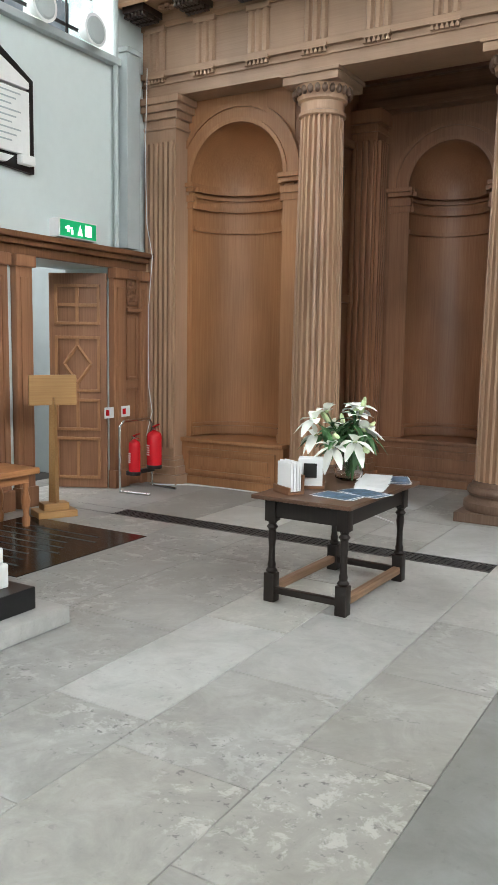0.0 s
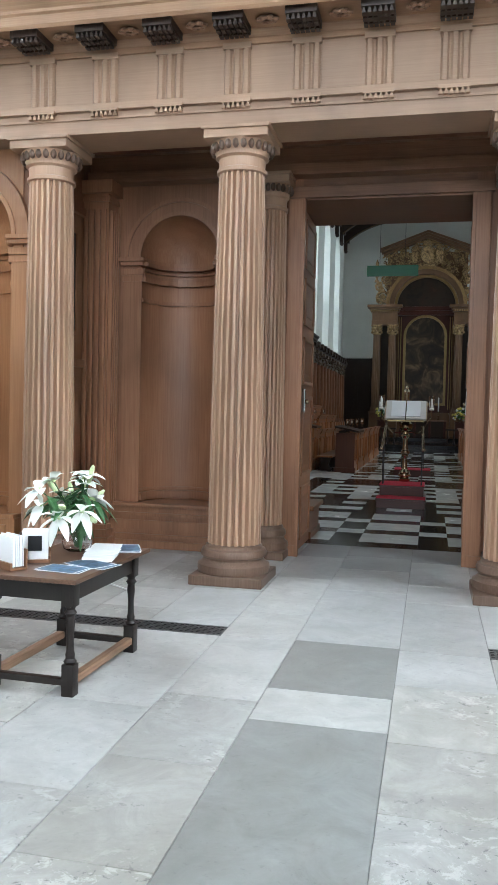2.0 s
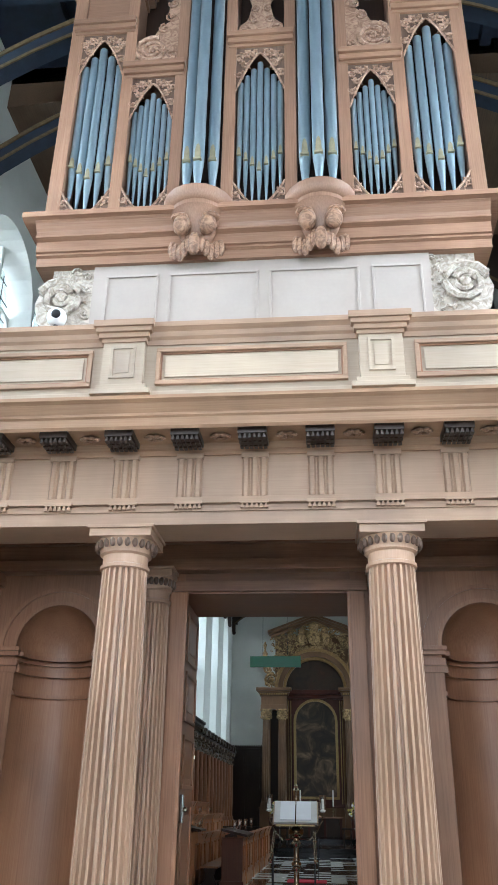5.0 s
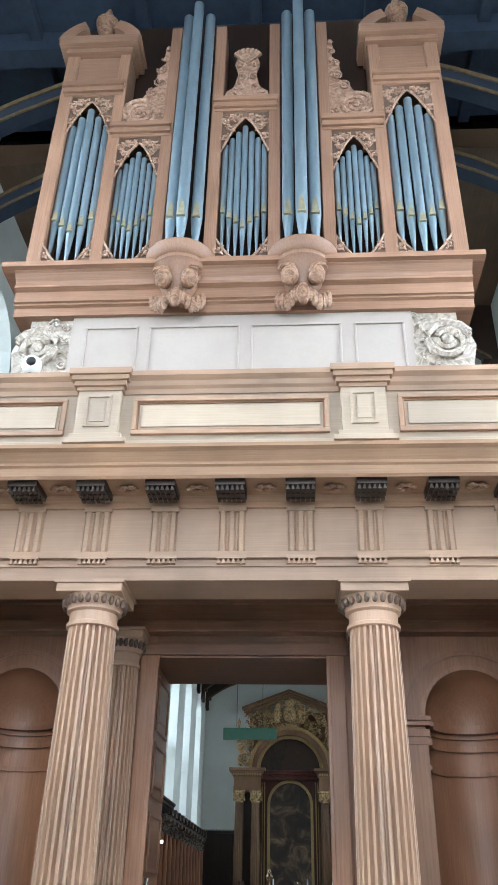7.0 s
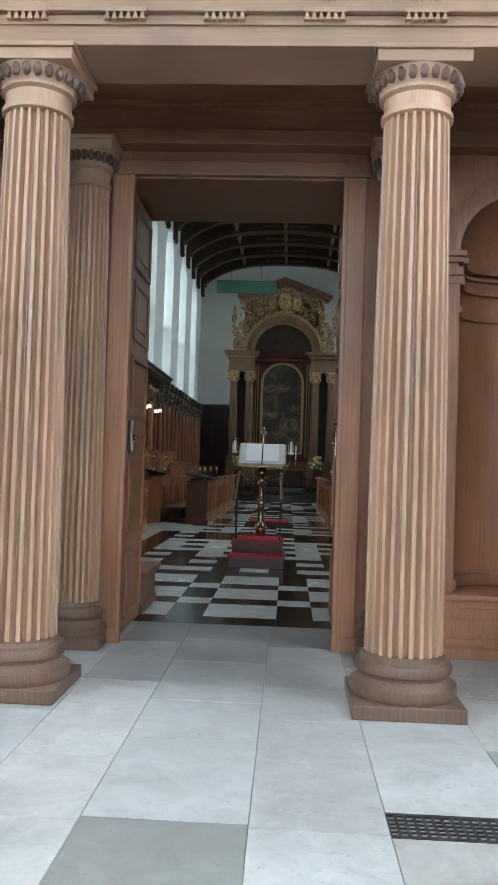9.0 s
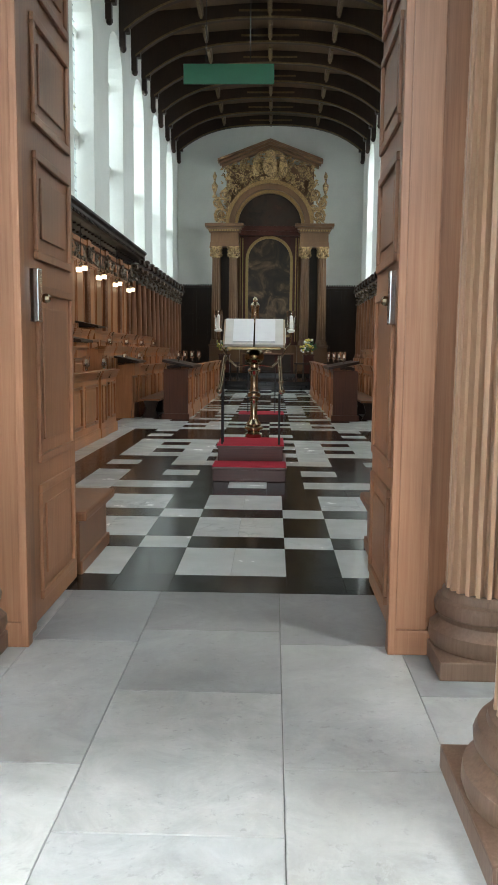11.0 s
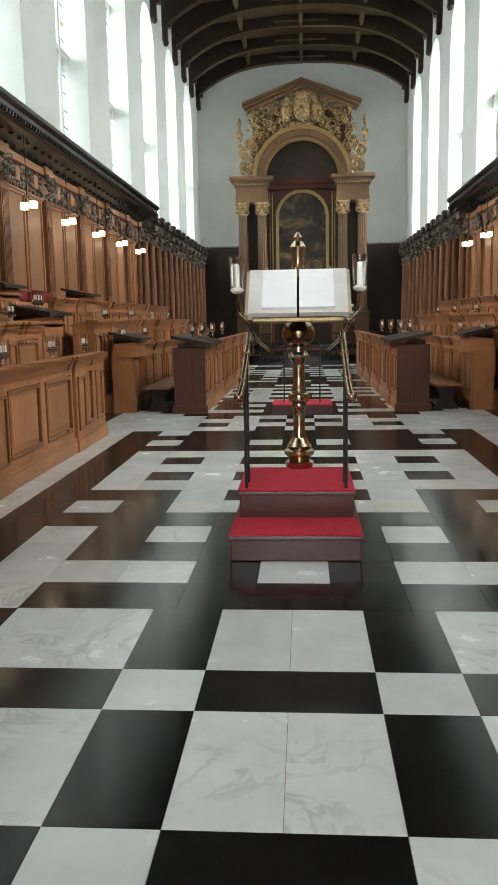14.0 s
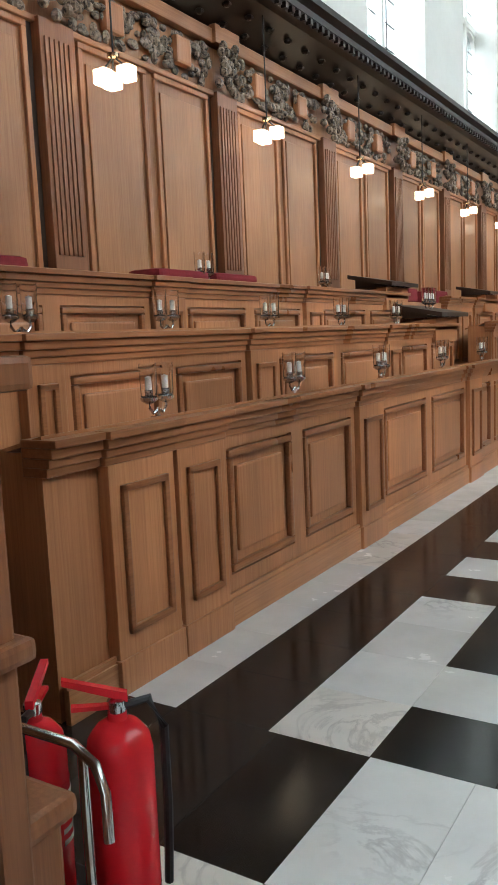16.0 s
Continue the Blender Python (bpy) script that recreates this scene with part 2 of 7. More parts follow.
def marble_white():
    n = Nodes("white_marble")
    geo = n.add("NewGeometry").outputs["Position"]
    rnd = n.add("ObjectInfo").outputs["Random"]
    off = n.t.nodes.new("ShaderNodeVectorMath")
    off.operation = "ADD"
    n.t.links.new(geo, off.inputs[0])
    n.t.links.new(n.add("CombineXYZ", X=n.math("MULTIPLY", rnd, 40.0), Y=n.math("MULTIPLY", rnd, 23.0)).outputs[0], off.inputs[1])
    vein = n.noise(off.outputs[0], 1.7, 8, 0.6, 1.6)
    line = n.ramp(n.math("ABSOLUTE", n.math("SUBTRACT", vein, 0.5)), [(0.0, (1, 1, 1)), (0.035, (0, 0, 0))])
    where = n.ramp(n.noise(off.outputs[0], 1.3, 3), [(0.45, (0, 0, 0)), (0.62, (1, 1, 1))])
    soft = n.noise(off.outputs[0], 3.0, 5)
    col = n.ramp(soft, [(0.3, (0.62, 0.645, 0.625)), (0.7, (0.73, 0.755, 0.735))])
    col = n.mix(n.math("MULTIPLY", n.math("MULTIPLY", line, where), n.math("MULTIPLY", n.math("GREATER_THAN", rnd, 0.6), 0.45)), col, (0.26, 0.27, 0.27))
    tone = n.ramp(rnd, [(0, (0.9, 0.9, 0.88)), (0.8, (1.05, 1.05, 1.05)), (1, (1.05, 1.0, 0.93))])
    return n.finish(n.mix(1.0, col, tone, "MULTIPLY"), n.math("ADD", n.math("MULTIPLY", soft, 0.2), 0.14), soft, 0.04, 0.002)


def marble_black():
    n = Nodes("black_marble")
    geo = n.add("NewGeometry").outputs["Position"]
    rnd = n.add("ObjectInfo").outputs["Random"]
    a = n.noise(geo, 2.5, 6)
    col = n.ramp(a, [(0.3, (0.005, 0.005, 0.005)), (0.7, (0.01, 0.01, 0.0097))])
    tone = n.ramp(rnd, [(0, (0.7, 0.7, 0.7)), (1, (1.6, 1.55, 1.5))])
    return n.finish(n.mix(1.0, col, tone, "MULTIPLY"), n.math("ADD", n.math("MULTIPLY", a, 0.2), 0.06), a, 0.03, 0.002, Specular_IOR_Level=0.36)


WHITE_M, BLACK_M = marble_white(), marble_black()


def glass(name, color=(1, 1, 1), rough=0.02):
    n = Nodes(name)
    return n.finish(color, rough, Transmission_Weight=1.0, IOR=1.45)


GLASS = glass("clear_glass")


def glow(name, color, strength):
    n = Nodes(name)
    return n.finish(color, 0.5, Emission_Color=(*color, 1), Emission_Strength=strength)


LAMP_SHADE = glow("lit_lamp_shade", (1.0, 0.83, 0.56), 2.0)
EXIT_GREEN = glow("lit_exit_green", (0.0, 0.33, 0.12), 0.7)
EXIT_WHITE = glow("lit_exit_white", (0.75, 1.0, 0.8), 2.0)


def leaded():
    """Old leaded panes before a bright sky: pale quarries, a few of them stained."""
    n = Nodes("leaded_window_glass")
    v = n.coords()
    cell = n.add("TexVoronoi", Vector=v, Scale=3.2)
    shade = n.ramp(n.noise(v, 5.0, 4), [(0.3, (0.62, 0.74, 0.74)), (0.7, (0.95, 1.0, 1.0))])
    tint = n.ramp(n.noise(v, 2.3, 3), [(0.62, (1, 1, 1)), (0.7, (0.95, 0.8, 0.5)), (0.76, (0.6, 0.7, 0.72))])
    col = n.mix(1.0, shade, tint, "MULTIPLY")
    return n.finish(col, 0.08, Transmission_Weight=1.0, IOR=1.05)


LEADED = leaded()


def painting(name, pale):
    """A dark old oil painting: blurred brown and ochre masses."""
    n = Nodes(name)
    v = n.coords()
    a = n.noise(v, 0.9, 6, 0.6, 1.2)
    col = n.ramp(a, [(0.35, (0.012, 0.009, 0.007)), (0.5, (0.035, 0.022, 0.014)), (0.62, tuple(c * 0.4 for c in pale)), (0.72, pale)])
    return n.finish(col, 0.3, a, 0.05, 0.002)


ALTAR_ART = painting("altar_painting", (0.34, 0.23, 0.13))
LUNETTE_ART = painting("lunette_painting", (0.09, 0.04, 0.025))


def ornament(name, lo, hi, scale=9.0, metallic=0.2):
    """Carved and pierced foliage, gilt on its high parts."""
    n = Nodes(name)
    v = n.coords()
    a = n.noise(v, scale, 4, 0.6, 2.0)
    col = n.ramp(a, [(0.38, lo), (0.55, hi), (0.7, tuple(min(1, c * 1.3) for c in hi))])
    return n.finish(col, 0.5, a, 0.5, 0.012, Metallic=metallic)


CARVED_OAK = ornament("carved_oak", (0.15, 0.075, 0.042), (0.3, 0.172, 0.105), 10, 0.0)
CARVED_CASE = ornament("carved_organ_oak", (0.25, 0.14, 0.09), (0.4, 0.25, 0.17), 8, 0.0)
CARVED_GILT = ornament("carved_gilt", (0.1, 0.056, 0.022), (0.5, 0.335, 0.15), 5, 0.1)
CARVED_DARK = ornament("carved_limewood", (0.02, 0.014, 0.01), (0.24, 0.185, 0.13), 12, 0.0)
CARVED_PALE = ornament("carved_pale", (0.3, 0.24, 0.185), (0.5, 0.435, 0.365), 8, 0.0)


# ---- mesh helpers ----
def thing(name, label, category, at=(0, 0, 0), rz=0, group="", kind=""):
    ob = new(name)
    ob.empty_display_size = 0.1
    ob.matrix_world = pose(*at, 0, 0, rz)
    return tagged(ob, label, category, group, kind)


def part(name, bm, material, parent, label="", smooth=False, at=None, sharp=38):
    me = bpy.data.meshes.new(name)
    bmesh.ops.recalc_face_normals(bm, faces=bm.faces)
    if smooth:
        for f in bm.faces:
            f.smooth = True
    bm.to_mesh(me)
    bm.free()
    if smooth:
        me.set_sharp_from_angle(angle=radians(sharp))
    me.materials.append(material)
    ob = new(name, me)
    ob.parent = parent
    if at is not None:
        ob.location = at
    if label:
        ob["label"] = label
    return ob


def same_part(src, parent, at, rz=0, name=None):
    """One more piece on the same mesh."""
    ob = new(name or src.name.split(".")[0], src.data)
    ob.parent = parent
    ob.location = at
    ob.rotation_euler = (0, 0, radians(rz))
    return ob


def setting(name, bm, material, label="", category=""):
    ob = part(name, bm, material, None)
    return tagged(ob, label, category, kind="structure")


def bx(bm, x0, x1, y0, y1, z0, z1, r=0.0):
    if r > 0:
        g = bmesh.new()
        bx(g, x0, x1, y0, y1, z0, z1)
        bmesh.ops.bevel(g, geom=g.edges[:], offset=r, segments=2, affect="EDGES", profile=0.6)
        me = bpy.data.meshes.new("t")
        g.to_mesh(me)
        g.free()
        bm.from_mesh(me)
        bpy.data.meshes.remove(me)
        return bm
    v = [bm.verts.new((x, y, z)) for z in (z0, z1) for y in (y0, y1) for x in (x0, x1)]
    for q in ((0, 2, 3, 1), (4, 5, 7, 6), (0, 1, 5, 4), (2, 6, 7, 3), (0, 4, 6, 2), (1, 3, 7, 5)):
        bm.faces.new([v[k] for k in q])
    return bm


def box(x0, x1, y0, y1, z0, z1, r=0.0):
    return bx(bmesh.new(), x0, x1, y0, y1, z0, z1, r)


AX = {"x": lambda u, v, w: (w, u, v), "y": lambda u, v, w: (u, w, v), "z": lambda u, v, w: (u, v, w)}


def prism(bm, poly, axis, a, b):
    """A polygon carried along an axis. x: (y, z); y: (x, z); z: (x, y)."""
    f = AX[axis]
    lo = [bm.verts.new(f(u, v, a)) for u, v in poly]
    hi = [bm.verts.new(f(u, v, b)) for u, v in poly]
    n = len(poly)
    for k in range(n):
        bm.faces.new((lo[k], lo[(k + 1) % n], hi[(k + 1) % n], hi[k]))
    bm.faces.new(lo)
    bm.faces.new(hi[::-1])
    return bm


CUT = (0.0, 0.0, 0.0, 0.0, 0.78, 1.0, 1.0, 0.78)


def lathe(bm, prof, n=24, cx=0.0, cy=0.0, flutes=0, depth=0.0):
    rings = []
    for r, z in prof:
        ring = []
        for k in range(n):
            a = 2 * math.pi * k / n
            rr = r
            if flutes and r > 0:
                rr = r - depth * CUT[k % 8]
            ring.append(bm.verts.new((cx + rr * math.cos(a), cy + rr * math.sin(a), z)))
        rings.append(ring)
    for p, q in zip(rings, rings[1:]):
        for k in range(n):
            bm.faces.new((p[k], p[(k + 1) % n], q[(k + 1) % n], q[k]))
    bm.faces.new(rings[0][::-1])
    bm.faces.new(rings[-1])
    return bm


def tube(bm, pts, r, n=8):
    """A round bar through points."""
    pts = [Vector(p) for p in pts]
    rings = []
    for k, p in enumerate(pts):
        d = (pts[min(k + 1, len(pts) - 1)] - pts[max(k - 1, 0)]).normalized()
        s = d.orthogonal().normalized() if abs(d.z) > 0.95 else d.cross(Vector((0, 0, 1))).normalized()
        t = d.cross(s)
        rr = r[k] if isinstance(r, (list, tuple)) else r
        rings.append([bm.verts.new(p + (s * math.cos(2 * math.pi * j / n) + t * math.sin(2 * math.pi * j / n)) * rr) for j in range(n)])
    for p, q in zip(rings, rings[1:]):
        for j in range(n):
            bm.faces.new((p[j], p[(j + 1) % n], q[(j + 1) % n], q[j]))
    bm.faces.new(rings[0][::-1])
    bm.faces.new(rings[-1])
    return bm


def ball(bm, x, y, z, rx, ry=None, rz=None, n=10):
    m = Matrix.Translation((x, y, z)) @ Matrix.Diagonal((rx, ry or rx, rz or rx, 1))
    bmesh.ops.create_uvsphere(bm, u_segments=n, v_segments=max(5, n * 2 // 3), radius=1, matrix=m)
    return bm


def scroll(bm, cx, y, cz, r, turns=1.6, start=0.0, w=0.03, hand=1, depth=None, n=26):
    """A carved volute standing in the x-z plane."""
    pts, rad = [], []
    for k in range(n):
        f = k / (n - 1)
        a = start + hand * f * turns * 2 * math.pi
        rr = r * (1 - 0.86 * f)
        pts.append((cx + rr * math.cos(a), y, cz + rr * math.sin(a)))
        rad.append(w * (1 - 0.5 * f))
    tube(bm, pts, rad, 6)
    ball(bm, cx, y, cz, w * 1.3, None, None, 6)
    return bm


def foliage(bm, x0, x1, z0, z1, y, count, size, seed, keep=None, depth=0.03):
    """Carved leaf work in the x-z plane: scrolls and small curled leaves."""
    rng = random.Random(seed)
    for _ in range(count):
        for _try in range(8):
            x, z = rng.uniform(x0, x1), rng.uniform(z0, z1)
            if keep is None or keep(x, z):
                break
        else:
            continue
        s = size * rng.uniform(0.6, 1.25)
        if rng.random() < 0.45:
            scroll(bm, x, y - rng.uniform(0, depth), z, s, 1.2, rng.uniform(0, 6.3), s * 0.26, rng.choice((-1, 1)), n=10)
        else:
            a = rng.uniform(0, 6.3)
            m = Matrix.Translation((x, y - rng.uniform(0, depth), z)) @ Matrix.Rotation(a, 4, "Y") @ Matrix.Diagonal((s, s * 0.35, s * 0.42, 1))
            bmesh.ops.create_icosphere(bm, subdivisions=1, radius=1, matrix=m)
    return bm


def panel_field(bm, x0, x1, z0, z1, y, out=-1, w=0.05, d=0.025):
    """A raised panel in a moulded frame on the face y: out is the side on which it stands proud."""
    for a, b, c, e in ((x0, x1, z0, z0 + w), (x0, x1, z1 - w, z1), (x0, x0 + w, z0 + w, z1 - w), (x1 - w, x1, z0 + w, z1 - w)):
        ya, yb = sorted((y, y + out * d))
        bx(bm, a, b, ya, yb, c, e)
    ya, yb = sorted((y, y + out * d * 0.5))
    bx(bm, x0 + 2.2 * w, x1 - 2.2 * w, ya, yb, z0 + 2.2 * w, z1 - 2.2 * w)
    return bm


def mir(bm, s):
    """Lays a mesh that was built for the +x side on the side s."""
    if s < 0:
        for v in bm.verts:
            v.co.x = -v.co.x
    return bm


# ---- chapel walls, ceiling ----
CW, CE, WT = 5.38, 42.3, 0.75
SILL, SPRING, RISE, HALF = 5.05, 11.1, 1.55, 1.3
TOP = 15.4


def arch_points(yc, half, spring, rise, n=14):
    return [(yc + half * math.cos(math.pi * k / n), spring + rise * math.sin(math.pi * k / n) ** 0.85) for k in range(n + 1)]


def side_wall(name, inner, thick, y0, y1, centres, s, sill=SILL, spring=SPRING, rise=RISE, half=HALF, top=TOP, mat=PLASTER, label=""):
    bm = bmesh.new()
    a, b = inner, inner + thick
    edges = sorted(centres)
    last = y0
    for yc in edges:
        bx(bm, a, b, last, yc - half, 0, top)
        bx(bm, a, b, yc - half, yc + half, 0, sill)
        pts = arch_points(yc, half, spring, rise)
        prism(bm, [(yc - half, top), (yc + half, top)] + pts, "x", a, b)
        last = yc + half
    bx(bm, a, b, last, y1, 0, top)
    return setting(name, mir(bm, s), mat, label, "wall")


wall_n = side_wall("wall_north", CW, WT, 0.35, CE, WIN_Y, -1, label="white plastered chapel wall with tall window openings")
wall_s = side_wall("wall_south", CW, WT, 0.35, CE, WIN_Y, 1, label="white plastered chapel wall with tall window openings")
setting("wall_east", box(-CW - WT, CW + WT, CE, CE + 0.6, 0, TOP), PLASTER, "white plastered end wall behind the altarpiece", "wall")


def window(n, x, yc, s, half=HALF, sill=SILL, spring=SPRING, rise=RISE, lights=4, mid=8.3, bar=0.014):
    """A tall stone window with mullions, a transom and leaded panes."""
    win = new("window_%d" % n)
    tagged(win, "tall arched stone window with pale leaded panes", "window", "chapel windows", "structure")
    w = 2 * half / lights
    for k in range(lights):
        a, b = yc - half + k * w, yc - half + (k + 1) * w
        top = spring + rise * max(0.0, 1 - ((a + b) / 2 - yc) ** 2 / half ** 2) ** 0.5
        ob = part("pane", mir(box(x + 0.02, x + 0.03, a, b, sill, top), s), LEADED, win)
        ob.visible_shadow = False
        lead = bmesh.new()
        z = sill + 0.25
        while z < top - 0.1:
            bx(lead, x - 0.004, x + 0.012, a + 0.05, b - 0.05, z, z + bar)
            z += 0.42
        bx(lead, x - 0.004, x + 0.012, (a + b) / 2 - bar * 0.45, (a + b) / 2 + bar * 0.45, sill, top - 0.1)
        part("lead_bars", mir(lead, s), IRON, win)
    for k in range(1, lights):
        y = yc - half + k * w
        top = spring + rise * max(0.0, 1 - (y - yc) ** 2 / half ** 2) ** 0.5
        part("mullion", mir(box(x - 0.12, x + 0.14, y - 0.065, y + 0.065, sill, top, 0.03), s), PLASTER, win)
    part("transom", mir(box(x - 0.1, x + 0.13, yc - half, yc + half, mid - 0.07, mid + 0.07, 0.03), s), PLASTER, win)
    head = bmesh.new()
    for zb in (mid - 0.07, spring + 0.25):
        for k in range(lights):
            a = yc - half + k * w
            n_ = 8
            pts = [(a + w / 2 + (w / 2) * math.cos(math.pi * j / n_), zb - 0.42 + 0.4 * math.sin(math.pi * j / n_)) for j in range(n_ + 1)]
            prism(head, [(a, zb), (a + w, zb)] + pts, "x", x - 0.06, x + 0.1)
    part("tracery", mir(head, s), PLASTER, win)
    return win


for _k, _y in enumerate(WIN_Y):
    window(_k + 1, CW + 0.55, _y, -1, lights=3)
    window(_k + 11, CW + 0.55, _y, 1, lights=3)

ceiling = bmesh.new()
prism(ceiling, [(-CW - WT, 14.5), (0, 15.0), (CW + WT, 14.5), (CW + WT, TOP + 0.4), (-CW - WT, TOP + 0.4)], "y", 0.35, CE + 0.6)
for _x in (-2.65, 0.0, 2.65):
    bx(ceiling, _x - 0.09, _x + 0.09, 0.4, CE - 0.01, 14.42 + 0.25 * (1 - abs(_x) / 5.4) - 0.1, 15.0)
setting("ceiling", ceiling, CEIL_OAK, "dark timber ceiling with moulded ribs", "ceiling")

RIB = plain("gilded_ceiling_rib", (0.15, 0.1, 0.045), 0.5, 0.5, 12, 0.4)


def truss(y):
    t = bmesh.new()
    poly = [(CW, 12.95), (CW, 14.75), (0, 15.0), (-CW, 14.75), (-CW, 12.95)]
    low = []
    for k in range(25):
        u = -1 + 2 * k / 24
        low.append((u * (CW - 0.18), 13.0 + 1.32 * (1 - abs(u) ** 3.2) + 0.1 * (1 - abs(u))))
    prism(t, [(-CW, 12.95)] + low + [(CW, 12.95), (CW, 14.75), (0, 14.95), (-CW, 14.75)], "y", y - 0.14, y + 0.14)
    ob = thing("roof_truss", "dark oak arched roof truss with curved braces", "roof truss", (0, 0, 0), group="chapel roof trusses", kind="structure")
    part("beam", t, DARK, ob)
    for s in (-1, 1):
        c = bmesh.new()
        bx(c, CW - 0.22, CW, y - 0.12, y + 0.12, 12.45, 13.0, 0.04)
        bx(c, CW - 0.36, CW, y - 0.15, y + 0.15, 12.95, 13.15, 0.03)
        ball(c, CW - 0.13, y, 12.42, 0.12, 0.12, 0.14, 8)
        part("corbel", mir(c, s), DARK, ob)
    m = bmesh.new()
    for k in range(24):
        (xa, za), (xb, zb) = low[k], low[k + 1]
        prism(m, [(xa, za - 0.03), (xb, zb - 0.03), (xb, zb + 0.04), (xa, za + 0.04)], "y", y - 0.17, y - 0.141)
    part("gilt_moulding", m, RIB, ob)
    r = bmesh.new()
    for x in (-2.65, 0.0, 2.65):
        bx(r, x - 0.05, x + 0.05, y - 1.7, y + 0.6, 14.26 + 0.2 * (1 - abs(x) / 5.4), 14.32 + 0.2 * (1 - abs(x) / 5.4))
    bx(r, -1.2, 1.2, y - 0.16, y - 0.145, 14.62, 14.7)
    part("gilt_rib", r, RIB, ob)


for _k in range(16):
    truss(41.9 - 2.45 * _k)

# dark panelling on the end wall
for _s in (-1, 1):
    _b = bmesh.new()
    bx(_b, 3.3, CW, CE - 0.16, CE, 0, 5.3)
    for _z in (0.6, 2.2, 3.8):
        panel_field(_b, 3.5, 4.3, _z, _z + 1.4, CE - 0.16)
        panel_field(_b, 4.4, 5.2, _z, _z + 1.4, CE - 0.16)
    bx(_b, 3.3, CW, CE - 0.26, CE, 5.3, 5.42)
    for _k in range(14):
        ball(_b, 3.4 + _k * 0.145, CE - 0.2, 5.45, 0.05, 0.05, 0.07, 6)
    setting("wall_panelling", mir(_b, _s), DARK, "dark oak panelling on the end wall", "panelling")

# ---- chapel stalls ----
ROW = {1: (2.88, 1.25), 2: (3.57, 1.70), 3: (4.3, 2.13)}


def fr_(p, a, b, c, d, ya, yb, za, zb):
    """Flush stiles and rails round one panel."""
    for q in ((a, ya, c, d), (yb, b, c, d), (ya, yb, c, za), (ya, yb, zb, d)):
        bx(p, 0.03, 0.06, *q)


